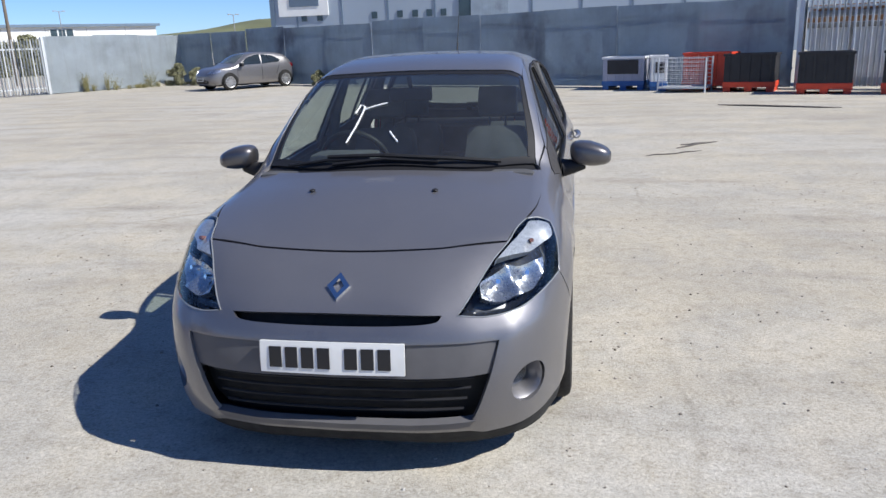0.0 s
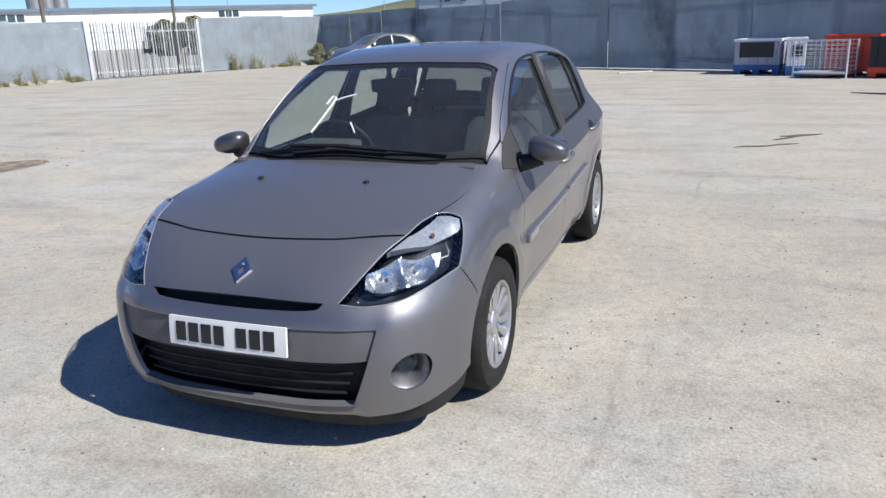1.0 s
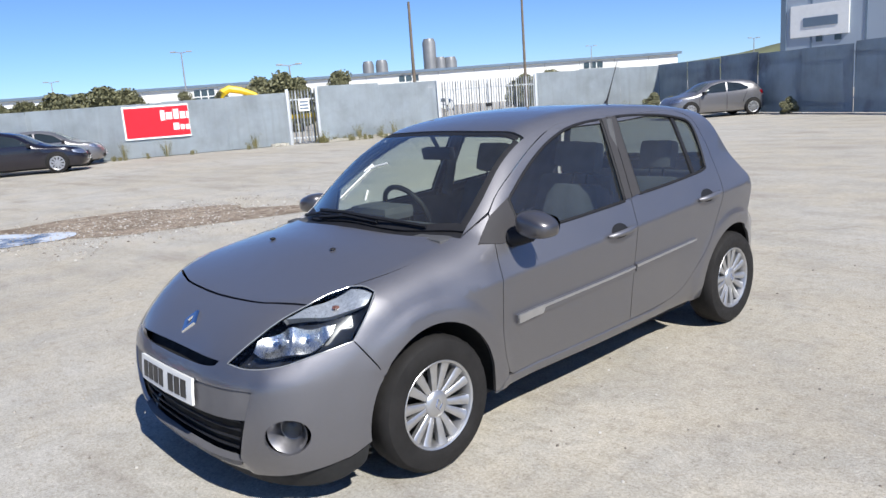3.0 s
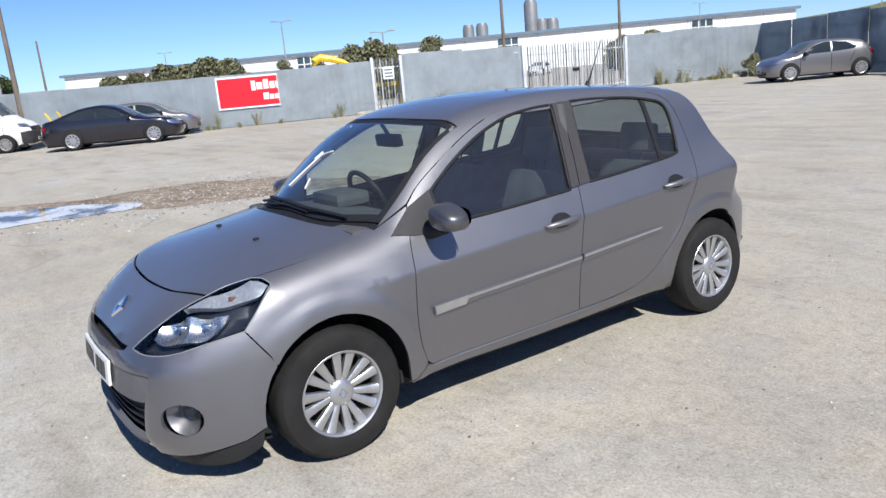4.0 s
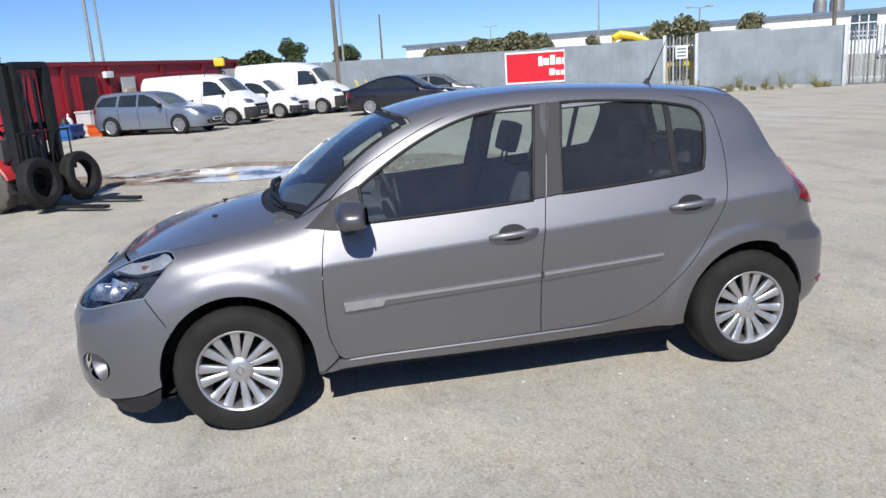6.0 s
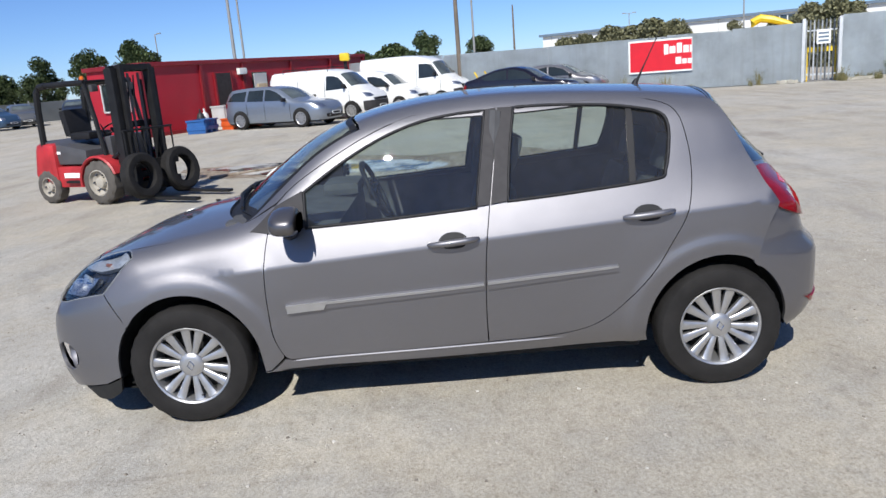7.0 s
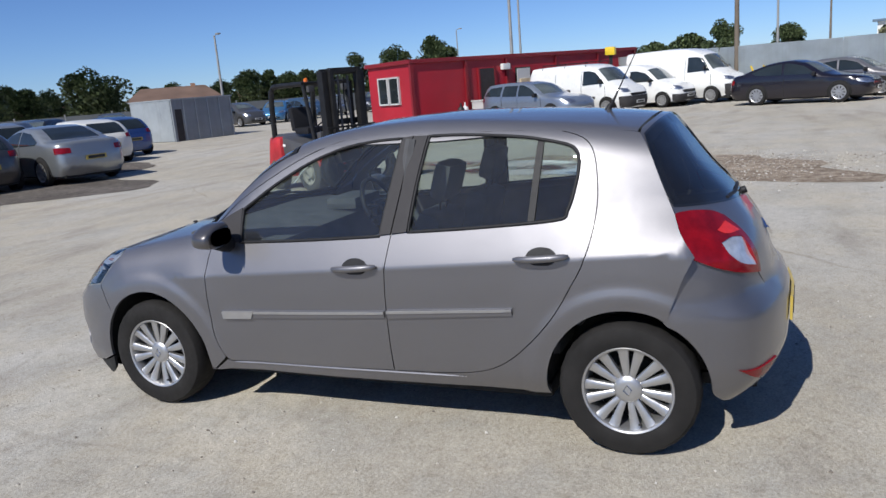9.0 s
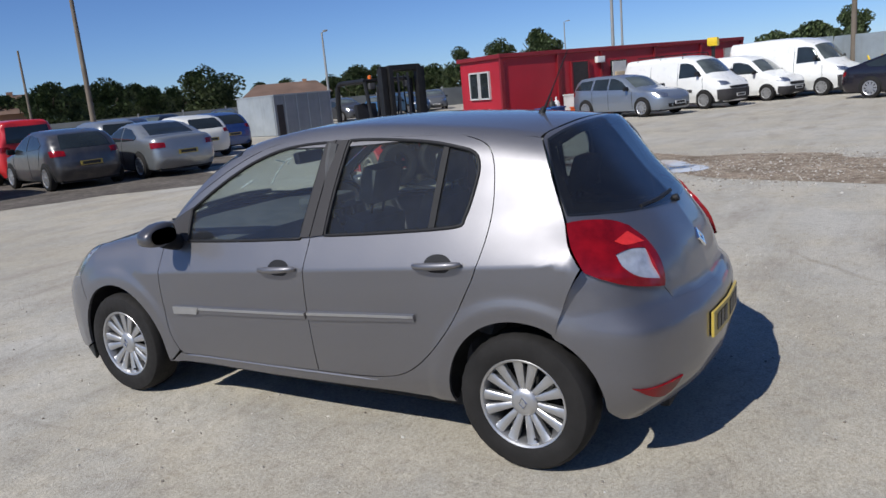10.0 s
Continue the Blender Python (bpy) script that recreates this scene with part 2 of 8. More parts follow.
class Ball:
    """Looks out from one point, ahead (-1) or back (+1)."""

    def __init__(self, centre, ahead=-1, size=0.85):
        self.c, self.s, self.size = np.array(centre, float), ahead, size

    def to(self, p):
        d = np.array(p, float) - self.c
        return (math.atan2(d[0], d[1] * self.s) * self.size, math.atan2(d[2], math.hypot(d[0], d[1])) * self.size)

    def rays(self, uv):
        t, e = uv[:, 0] / self.size, uv[:, 1] / self.size
        return np.broadcast_to(self.c, (len(uv), 3)), np.stack([np.sin(t) * np.cos(e), self.s * np.cos(t) * np.cos(e), np.sin(e)], -1)


class Down:
    """Looks straight up from below: (across, along)."""

    def to(self, p):
        return (p[0], p[1])

    def rays(self, uv):
        return np.stack([uv[:, 0], uv[:, 1], 0 * uv[:, 0] + 0.5], -1), np.broadcast_to(np.array([0.0, 0, 1]), (len(uv), 3))


def flow(points, closed=True, n=7):
    """A soft line through control points; a point with a True after it is a corner."""
    pts = [(np.array(p[0], float), p[1]) if isinstance(p[0], (tuple, list, np.ndarray)) else (np.array(p, float), False) for p in points]
    m, out = len(pts), []
    for i in range(m if closed else m - 1):
        (p1, c1), (p2, c2) = pts[i], pts[(i + 1) % m]
        p0 = pts[(i - 1) % m][0] if (closed or i) and not c1 else 2 * p1 - p2
        p3 = pts[(i + 2) % m][0] if (closed or i < m - 2) and not c2 else 2 * p2 - p1
        for s in np.arange(n) / n:
            out.append(0.5 * (2 * p1 + (p2 - p0) * s + (2 * p0 - 5 * p1 + 4 * p2 - p3) * s**2 + (3 * p1 - p0 - 3 * p2 + p3) * s**3))
    if not closed:
        out.append(pts[-1][0])
    return np.array(out)


def evened(loop, gap):
    """The closed line again with even gaps, corners kept near."""
    keep = [loop[0]]
    for p in loop[1:]:
        if np.linalg.norm(p - keep[-1]) > gap * 0.35:
            keep.append(p)
    out = []
    for a, b in zip(keep, keep[1:] + keep[:1]):
        n = max(1, int(np.linalg.norm(b - a) / gap))
        out += [a + (b - a) * k / n for k in range(n)]
    return np.array(out)


def inset(loop, d):
    """Moves a closed line inwards by d."""
    area = 0.5 * np.sum(loop[:, 0] * np.roll(loop[:, 1], -1) - np.roll(loop[:, 0], -1) * loop[:, 1])
    t = np.roll(loop, -1, 0) - np.roll(loop, 1, 0)
    t /= np.maximum(np.linalg.norm(t, axis=1, keepdims=True), 1e-9)
    return loop + np.stack([-t[:, 1], t[:, 0]], 1) * d * np.sign(area)


def within(p, loop):
    x, y, a, b = p[:, 0][:, None], p[:, 1][:, None], loop, np.roll(loop, -1, 0)
    cross = ((a[:, 1] > y) != (b[:, 1] > y)) & (x < (b[:, 0] - a[:, 0]) * (y - a[:, 1]) / np.where(b[:, 1] == a[:, 1], 1e-12, b[:, 1] - a[:, 1]) + a[:, 0])
    return cross.sum(1) % 2 == 1


def panel(body, view, outline, holes=(), out=0.0, gap=0.0022, cell=0.05, lip=0.016, mirror=False, relief=None, ridges=()):
    """A sheet of bodywork cut to an outline (points near the skin), laid on the skin, its edge turned in."""
    loops = [inset(evened(np.array([view.to(p) for p in line]), cell * 0.6), d) for line, d in [(outline, gap), *[(h, 0) for h in holes]]]
    lo, hi = loops[0].min(0), loops[0].max(0)
    gx, gy = np.meshgrid(np.arange(lo[0] + cell / 2, hi[0], cell), np.arange(lo[1] + cell / 2, hi[1], cell))
    grid = np.stack([gx.ravel(), gy.ravel()], -1)
    grid = grid[within(grid, loops[0])]
    for h in loops[1:]:
        grid = grid[~within(grid, h)]
    rim = np.concatenate(loops)
    grid = grid[np.sqrt(((grid[:, None] - rim[None]) ** 2).sum(-1)).min(1) > cell * 0.4] if len(grid) else grid
    kept = []
    for ridge in ridges:
        q = np.array([view.to(p) for p in ridge])
        q = q[within(q, loops[0])]
        for h in loops[1:]:
            q = q[~within(q, h)]
        q = q[np.sqrt(((q[:, None] - rim[None]) ** 2).sum(-1)).min(1) > 0.004] if len(q) else q
        if len(q):
            grid = grid[np.sqrt(((grid[:, None] - q[None]) ** 2).sum(-1)).min(1) > cell * 0.35] if len(grid) else grid
            kept.append(q if len(kept) == 0 else q[np.sqrt(((q[:, None] - np.concatenate(kept)[None]) ** 2).sum(-1)).min(1) > 0.009])
    uv, edges, n = np.concatenate([rim, grid, *kept]), [], 0
    for l in loops:
        edges += [(n + i, n + (i + 1) % len(l)) for i in range(len(l))]
        n += len(l)
    vs, _, tris, _, _, _ = delaunay_2d_cdt([Vector(p) for p in uv], edges, [], 0, 1e-6)
    uv, tris = np.array([tuple(v) for v in vs]), np.array([t for t in tris if len(t) == 3])
    mid = uv[tris].mean(1)
    ok = within(mid, loops[0])
    for h in loops[1:]:
        ok &= ~within(mid, h)
    e = [uv[tris[:, k]] - uv[tris[:, (k + 1) % 3]] for k in range(3)]
    slim = np.abs(e[0][:, 0] * e[1][:, 1] - e[0][:, 1] * e[1][:, 0]) / np.maximum(np.max([np.linalg.norm(v, axis=1) for v in e], 0), 1e-9)
    tris = tris[ok & (slim > 0.0011)]
    origin, way = view.rays(uv)
    skin = body.hit(origin, way)
    nrm = body.normal(skin)
    shift = out + (relief(skin) if relief else 0)
    place = skin + nrm * (shift[:, None] if isinstance(shift, np.ndarray) else shift)
    flip = np.einsum("ij,ij->i", np.cross(place[tris[:, 1]] - place[tris[:, 0]], place[tris[:, 2]] - place[tris[:, 0]]), nrm[tris[:, 0]]) < 0
    tris[flip] = tris[flip][:, ::-1]
    if relief:
        g = np.zeros_like(place)
        fn = np.cross(place[tris[:, 1]] - place[tris[:, 0]], place[tris[:, 2]] - place[tris[:, 0]])
        for k in range(3):
            np.add.at(g, tris[:, k], fn)
        nrm_s = g / np.maximum(np.linalg.norm(g, axis=1, keepdims=True), 1e-12)
    else:
        nrm_s = nrm
    count = {}
    for t in tris.tolist():
        for e in ((t[0], t[1]), (t[1], t[2]), (t[2], t[0])):
            count[e] = 1
    border = [e for e in count if (e[1], e[0]) not in count]
    faces, loopn = tris.tolist(), [nrm_s[i] for t in tris.tolist() for i in t]
    verts = list(place)
    if lip:
        ids = {}
        for i in {i for e in border for i in e}:
            ids[i] = len(verts)
            verts.append(place[i] - nrm[i] * lip)
        for a, b in border:
            faces.append([b, a, ids[a], ids[b]] if lip > 0 else [ids[b], ids[a], a, b])
            w = np.cross(place[b] - place[a], nrm[a])
            w /= max(np.linalg.norm(w), 1e-9)
            loopn += [w if lip > 0 else -w] * 4
    verts, loopn = np.array(verts), np.array(loopn)
    if mirror:
        verts = verts * (-1, 1, 1)
        flipped, k = [], 0
        for fc in faces:
            flipped += list(reversed(range(k, k + len(fc))))
            k += len(fc)
        loopn = (loopn * (-1, 1, 1))[flipped]
        faces = [list(reversed(fc)) for fc in faces]
    me = bpy.data.meshes.new("panel")
    me.from_pydata([tuple(v) for v in verts], [], faces)
    me.polygons.foreach_set("use_smooth", [True] * len(me.polygons))
    me.normals_split_custom_set([tuple(v) for v in loopn])
    return me


def sheet(name, me, material, parent, label=""):
    ob = new(name, me)
    me.name = name
    me.materials.append(material)
    ob.parent = parent
    if label:
        ob["label"] = label
    return ob

# ---------------------------------------------------------------- ground
def ground_material():
    m, t, p = nodes("dusty_concrete")
    base = ramp(t, tex(t, 0.16, 7, 0.66), [(0.30, (0.375, 0.335, 0.275)), (0.46, (0.445, 0.405, 0.34)), (0.58, (0.485, 0.455, 0.405)), (0.72, (0.525, 0.50, 0.455))])
    dust = ramp(t, tex(t, 0.55, 6, 0.65), [(0.45, (0, 0, 0)), (0.60, (0.75, 0.75, 0.75))])
    base = mix(t, dust, base, (0.50, 0.445, 0.355))
    worn = ramp(t, tex(t, 1.7, 6, 0.7), [(0.46, (0, 0, 0)), (0.62, (0.55, 0.55, 0.55))])
    base = mix(t, worn, base, (0.37, 0.35, 0.315))
    tracks = ramp(t, tex(t, 0.9, 5, 0.6, stretch=(0.5, 1.6, 1)), [(0.54, (0, 0, 0)), (0.70, (0.7, 0.7, 0.7))])
    base = mix(t, tracks, base, (0.31, 0.275, 0.235))
    c0, w0 = t.nodes.new("ShaderNodeTexCoord"), t.nodes.new("ShaderNodeTexWave")
    w0.inputs["Scale"].default_value, w0.inputs["Distortion"].default_value, w0.inputs["Detail"].default_value, w0.inputs["Detail Scale"].default_value = 0.32, 9.0, 5.0, 0.55
    w0.bands_direction = "Y"
    t.links.new(c0.outputs["Object"], w0.inputs["Vector"])
    lanes = ramp(t, w0.outputs["Fac"], [(0.0, (0.91, 0.90, 0.885)), (0.22, (0.98, 0.98, 0.975)), (0.7, (1.01, 1.01, 1.01)), (1.0, (1.035, 1.035, 1.035))])
    base = mix(t, ramp(t, tex(t, 0.4, 4), [(0.40, (0.15, 0.15, 0.15)), (0.62, (0.9, 0.9, 0.9))]), base, mix(t, 1.0, base, lanes, "MULTIPLY"))
    base = mix(t, 1.0, base, (0.985, 1.0, 1.01), "MULTIPLY")
    grit = ramp(t, tex(t, 60, 4, 0.8), [(0.30, (0.30, 0.28, 0.25)), (0.44, (0.80, 0.79, 0.77)), (0.54, (1.0, 1.0, 1.0)), (0.70, (1.40, 1.39, 1.35))])
    col = mix(t, 0.62, base, grit, "MULTIPLY")
    spots = ramp(t, tex(t, 13, 5, 0.72), [(0.30, (0.55, 0.51, 0.45)), (0.46, (0.93, 0.92, 0.90)), (0.56, (1, 1, 1)), (0.72, (1.22, 1.22, 1.20))])
    col = mix(t, 0.55, col, spots, "MULTIPLY")
    specks = ramp(t, tex(t, 150, 3, 0.6), [(0.33, (0.58, 0.56, 0.53)), (0.42, (1, 1, 1)), (0.60, (1, 1, 1)), (0.70, (1.30, 1.30, 1.29))])
    col = mix(t, 0.75, col, specks, "MULTIPLY")
    v = t.nodes.new("ShaderNodeTexVoronoi")
    v.feature, v.inputs["Scale"].default_value = "DISTANCE_TO_EDGE", 0.19
    c = t.nodes.new("ShaderNodeTexCoord")
    warp = t.nodes.new("ShaderNodeMixRGB")
    warp.inputs[0].default_value = 0.25
    nz = t.nodes.new("ShaderNodeTexNoise")
    nz.inputs["Scale"].default_value = 1.2
    t.links.new(c.outputs["Object"], nz.inputs["Vector"])
    t.links.new(c.outputs["Object"], warp.inputs[1])
    t.links.new(nz.outputs["Color"], warp.inputs[2])
    t.links.new(warp.outputs[0], v.inputs["Vector"])
    crack = ramp(t, v.outputs["Distance"], [(0.0, (0.72, 0.70, 0.67)), (0.002, (1, 1, 1))])
    col = mix(t, ramp(t, tex(t, 0.35, 3), [(0.5, (0, 0, 0)), (0.62, (0.9, 0.9, 0.9))]), col, mix(t, 1.0, col, crack, "MULTIPLY"))
    t.links.new(col, p.inputs["Base Color"])
    p.inputs["Roughness"].default_value = 0.93
    p.inputs["Specular IOR Level"].default_value = 0.3
    bump(t, p, tex(t, 42, 6, 0.75), 0.55, 0.012)
    return m


M_GROUND = ground_material()
bm = bmesh.new()
bmesh.ops.create_grid(bm, x_segments=2, y_segments=2, size=2500)
ground = tagged(linked("ground", bm, M_GROUND, smooth=False), "pale dusty concrete yard", "ground", kind="structure")


def blob(at, rx, ry, turn, z, n=40, wob=0.25, seed=0):
    bm = bmesh.new()
    ring = []
    for k in range(n):
        a = 2 * math.pi * k / n
        r = 1 + wob * noise.noise((math.cos(a) * 1.6 + seed, math.sin(a) * 1.6, seed)) + 0.08 * noise.noise((math.cos(a) * 6, math.sin(a) * 6, seed))
        q = Matrix.Rotation(turn, 2) @ Vector((rx * r * math.cos(a), ry * r * math.sin(a)))
        ring.append(bm.verts.new((at[0] + q.x, at[1] + q.y, z)))
    bm.faces.new(ring)
    return bm


def water_material():
    m, t, p = nodes("puddle_water")
    # pale and dark patches paint the reflected sky and vehicles into the water
    reflected_tones = ramp(t, tex(t, 1.1, 5, 0.6), [(0.40, (0.075, 0.065, 0.052)), (0.47, (0.30, 0.28, 0.25)), (0.52, (0.60, 0.585, 0.555)), (0.7, (0.68, 0.665, 0.635))])
    t.links.new(reflected_tones, p.inputs["Base Color"])
    p.inputs["Roughness"].default_value = 0.03
    p.inputs["IOR"].default_value = 1.33
    p.inputs["Specular IOR Level"].default_value = 0.07
    return m


def gravel_material(name, dark, mid, light, scale):
    m, t, p = nodes(name)
    fine = ramp(t, tex(t, scale, 7, 0.8), [(0.32, dark), (0.50, mid), (0.66, light)])
    wide = ramp(t, tex(t, 0.8, 5, 0.65), [(0.35, (0.7, 0.68, 0.65)), (0.65, (1.2, 1.2, 1.18))])
    t.links.new(mix(t, 0.9, fine, wide, "MULTIPLY"), p.inputs["Base Color"])
    p.inputs["Roughness"].default_value = 0.95
    p.inputs["Specular IOR Level"].default_value = 0.2
    bump(t, p, tex(t, scale * 3, 5, 0.75), 0.8, 0.02)
    return m


M_WET = gravel_material("damp_gravel", (0.11, 0.080, 0.062), (0.27, 0.215, 0.165), (0.42, 0.37, 0.30), 5)
# gravel tone taken darker so that it also holds the shadow over it
M_SHADEGRAVEL = gravel_material("shaded_grey_gravel", (0.060, 0.052, 0.046), (0.125, 0.11, 0.098), (0.22, 0.195, 0.17), 7)
tagged(linked("gravel_patch", blob((-7.4, -17.6), 6.2, 6.3, radians(20), 0.005, n=120, wob=0.5, seed=7), M_SHADEGRAVEL, smooth=False), "grey gravel under the row of parked cars, darkened for shade", "gravel", kind="structure")
tagged(linked("damp_patch", blob((-9.3, -0.6), 1.7, 3.6, radians(-20), 0.004, n=160, wob=0.9, seed=4), M_WET, smooth=False), "dark damp gravel patch round the puddle", "gravel", kind="structure")
tagged(linked("puddle", blob((-9.75, -2.15), 0.95, 2.55, radians(-28), 0.009, seed=2, wob=0.35), water_material(), smooth=False), "still shallow puddle in a hollow of the yard", "water", kind="structure")

rng = random.Random(5)


def pebbles(name, label, count, where, size):
    """Loose stones: one mesh."""
    verts, faces = [], []
    for _ in range(count):
        x, y = where()
        r = size * rng.uniform(0.4, 1.0) ** 2
        n = len(verts)
        t = rng.uniform(0, 6.3)
        for k in range(5):
            a = t + k * 2 * math.pi / 5
            verts.append((x + r * math.cos(a) * rng.uniform(0.7, 1.2), y + r * math.sin(a) * rng.uniform(0.7, 1.2), 0.0))
        for k in range(5):
            a = t + k * 2 * math.pi / 5
            verts.append((x + 0.6 * r * math.cos(a), y + 0.6 * r * math.sin(a), r * rng.uniform(0.5, 0.8)))
        faces += [(n + k, n + (k + 1) % 5, n + 5 + (k + 1) % 5, n + 5 + k) for k in range(5)] + [tuple(n + 5 + k for k in range(5))]
    me = bpy.data.meshes.new(name)
    me.from_pydata(verts, [], faces)
    return tagged(new(name, me), label, "gravel", kind="stuff")


def stone_material():
    m, t, p = nodes("loose_stone")
    g = t.nodes.new("ShaderNodeNewGeometry")
    t.links.new(ramp(t, g.outputs["Random Per Island"], [(0, (0.13, 0.11, 0.09)), (0.4, (0.28, 0.25, 0.21)), (0.8, (0.38, 0.35, 0.31)), (1, (0.48, 0.46, 0.43))]), p.inputs["Base Color"])
    p.inputs["Roughness"].default_value = 0.9
    return m


M_STONE = stone_material()
patch = lambda: (rng.gauss(-8.8, 1.0), rng.gauss(0.9, 1.3))
pebbles("gravel", "loose broken stones beside the puddle", 2600, patch, 0.024).data.materials.append(M_STONE)
near = lambda: (rng.uniform(-4, 5.5), rng.uniform(-5.5, 4.5))
pebbles("grit", "scattered grit and tiny stones on the concrete", 2600, near, 0.010).data.materials.append(M_STONE)

# ---------------------------------------------------------------- fences
def galvanised(name, tone, metal, blotch, soot=0.0):
    m, t, p = nodes(name)
    col = ramp(t, tex(t, 0.9, 6, 0.6), [(0.3, [c * (1 - blotch) for c in tone]), (0.5, tone), (0.72, [min(1, c * (1 + blotch)) for c in tone])])
    streak = ramp(t, tex(t, 2.2, 4, 0.6, stretch=(2.5, 2.5, 0.12)), [(0.5, (1, 1, 1)), (0.75, (0.80, 0.78, 0.74))])
    rust = ramp(t, tex(t, 1.3, 5, 0.7), [(0.70, (0, 0, 0)), (0.82, (0.5, 0.5, 0.5))])
    pale = ramp(t, tex(t, 0.55, 4, 0.7), [(0.56, (0, 0, 0)), (0.74, (0.55, 0.55, 0.55))])
    col = mix(t, pale, col, [min(1, c * 1.28) for c in tone])
    col = mix(t, rust, mix(t, 0.45, col, streak, "MULTIPLY"), (0.20, 0.15, 0.11))
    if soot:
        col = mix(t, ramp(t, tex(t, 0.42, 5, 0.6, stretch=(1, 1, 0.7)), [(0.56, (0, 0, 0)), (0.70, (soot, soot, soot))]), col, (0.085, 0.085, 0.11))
    t.links.new(col, p.inputs["Base Color"])
    p.inputs["Metallic"].default_value = metal
    t.links.new(ramp(t, tex(t, 3, 4), [(0.3, (0.42, 0.42, 0.42)), (0.7, (0.62, 0.62, 0.62))]), p.inputs["Roughness"])
    bump(t, p, tex(t, 0.7, 3), 0.5, 0.06)
    return m


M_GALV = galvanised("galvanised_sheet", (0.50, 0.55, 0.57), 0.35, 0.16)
# darker, bluer copy of the sheet: the north fence's shade is in its colour
M_SHADEBLUE = galvanised("shade_blue_sheet", (0.31, 0.37, 0.43), 0.15, 0.16, 0.7)
M_PALE = plain("galvanised_pale", (0.58, 0.60, 0.61), 0.5, 0.4, 0.12, 2)
W0, WU = Vector((-33.6, -3.2, 0)), Vector((0.409, 0.9126, 0)).normalized()
ws = lambda y: (y + 3.2) / WU.y
N0, NU = Vector((-18.2, 31.2, 0)), Vector((29.0, -15.6, 0)).normalized()


def along(base, way):
    return Matrix.Translation(base) @ Matrix.Rotation(math.atan2(way.y, way.x), 4, "Z")


def sheet_fence(name, label, m, s0, s1, high, material, width=2.4, seed=0):
    fence = thing(name, label, "fence", m, kind="structure")
    r = random.Random(seed)
    n = max(1, round((s1 - s0) / width))
    w = (s1 - s0) / n
    for i in range(n):
        a = s0 + i * w
        h = high + r.uniform(-0.05, 0.05)
        lean, sag = r.uniform(-0.03, 0.03), r.uniform(-0.03, 0.03)
        bm = bmesh.new()
        grid = [[bm.verts.new((a + 0.006 + (w - 0.012) * u / 8, lean * v / 6 + 0.030 * noise.noise((a + u * w / 8 * 0.9, v * 0.5, seed)) + (0.02 if i % 2 else 0), 0.03 + (h - 0.03 + sag * (u / 8 - 0.5)) * v / 6)) for u in range(9)] for v in range(7)]
        fs = [bm.faces.new((grid[v][u], grid[v][u + 1], grid[v + 1][u + 1], grid[v + 1][u])) for v in range(6) for u in range(8)]
        bmesh.ops.solidify(bm, geom=fs, thickness=0.012)
        part("sheet", bm, material, fence)
        part("post", box((a - 0.03, 0.05, 0), (a + 0.03, 0.12, h - 0.1)), M_PALE, fence, smooth=False)
    for z in (0.5, high - 0.35):
        part("rail", box((s0, 0.045, z), (s1, 0.075, z + 0.06)), M_PALE, fence, smooth=False)
    return fence


def pale_mesh(h):
    bm = bmesh.new()
    prof = [(-0.032, 0.012), (-0.02, -0.006), (0.0, -0.010), (0.02, -0.006), (0.032, 0.012)]
    low = [bm.verts.new((x, y, 0.06)) for x, y in prof]
    top = [bm.verts.new((x * 0.95, y, h - 0.12)) for x, y in prof]
    tip = [bm.verts.new((x * 0.25, y - 0.012, h - (0.0 if abs(x) > 0.01 else 0.03))) for x, y in prof]
    for a, b in ((low, top), (top, tip)):
        for k in range(4):
            bm.faces.new((a[k], a[k + 1], b[k + 1], b[k]))
    bmesh.ops.solidify(bm, geom=bm.faces[:], thickness=0.004)
    me = bpy.data.meshes.new("pale")
    bm.to_mesh(me)
    bm.free()
    me.materials.append(M_PALE)
    return me


def palisade(name, label, m, s0, s1, h, step_=0.128, leaves=1, kind="structure"):
    gate = thing(name, label, "gate", m, kind=kind)
    me = pale_mesh(h)
    for s in (s0 - 0.05, s1 + 0.05):
        part("gate_post", box((s - 0.06, -0.06, 0), (s + 0.06, 0.06, h + 0.04), 0.01), M_PALE, gate)
    w = (s1 - s0) / leaves
    for l in range(leaves):
        a, b = s0 + l * w + 0.04, s0 + (l + 1) * w - 0.04
        leaf = thing("gate_leaf", "", "")
        leaf.parent = gate
        for z in (0.25, h - 0.45):
            part("rail", box((a, 0.014, z), (b, 0.05, z + 0.06)), M_PALE, leaf, smooth=False)
        for s in (a, b):
            part("stile", box((s - 0.03, 0.014, 0.08), (s + 0.03, 0.06, h - 0.25)), M_PALE, leaf, smooth=False)
        n = int((b - a) / step_)
        for k in range(n + 1):
            ob = new("pale", me)
            ob.parent = leaf
            ob.location = (a + (b - a) * k / n, 0, 0)
    if leaves > 1:
        part("gate_lock", box((s0 + w - 0.16, -0.06, 1.0), (s0 + w + 0.16, 0.0, 1.16), 0.02), M_TRIM, gate)
    return gate


west, north = along(W0, WU), along(N0, NU)
sheet_fence("fence_west_1", "weathered galvanised steel sheet fence", west, -14.0, ws(14.1), 2.22, M_GALV, 2.45, 1)
palisade("palisade_panel", "short run of galvanised palisade between sheets", west, ws(14.1) + 0.1, ws(15.35) - 0.1, 2.35)
sheet_fence("fence_west_2", "weathered galvanised steel sheet fence", west, ws(15.35), ws(20.4), 2.38, M_GALV, 2.75, 2)
palisade("yard_gate", "closed double galvanised palisade gate", west, ws(20.45), ws(24.85), 2.30, leaves=2)
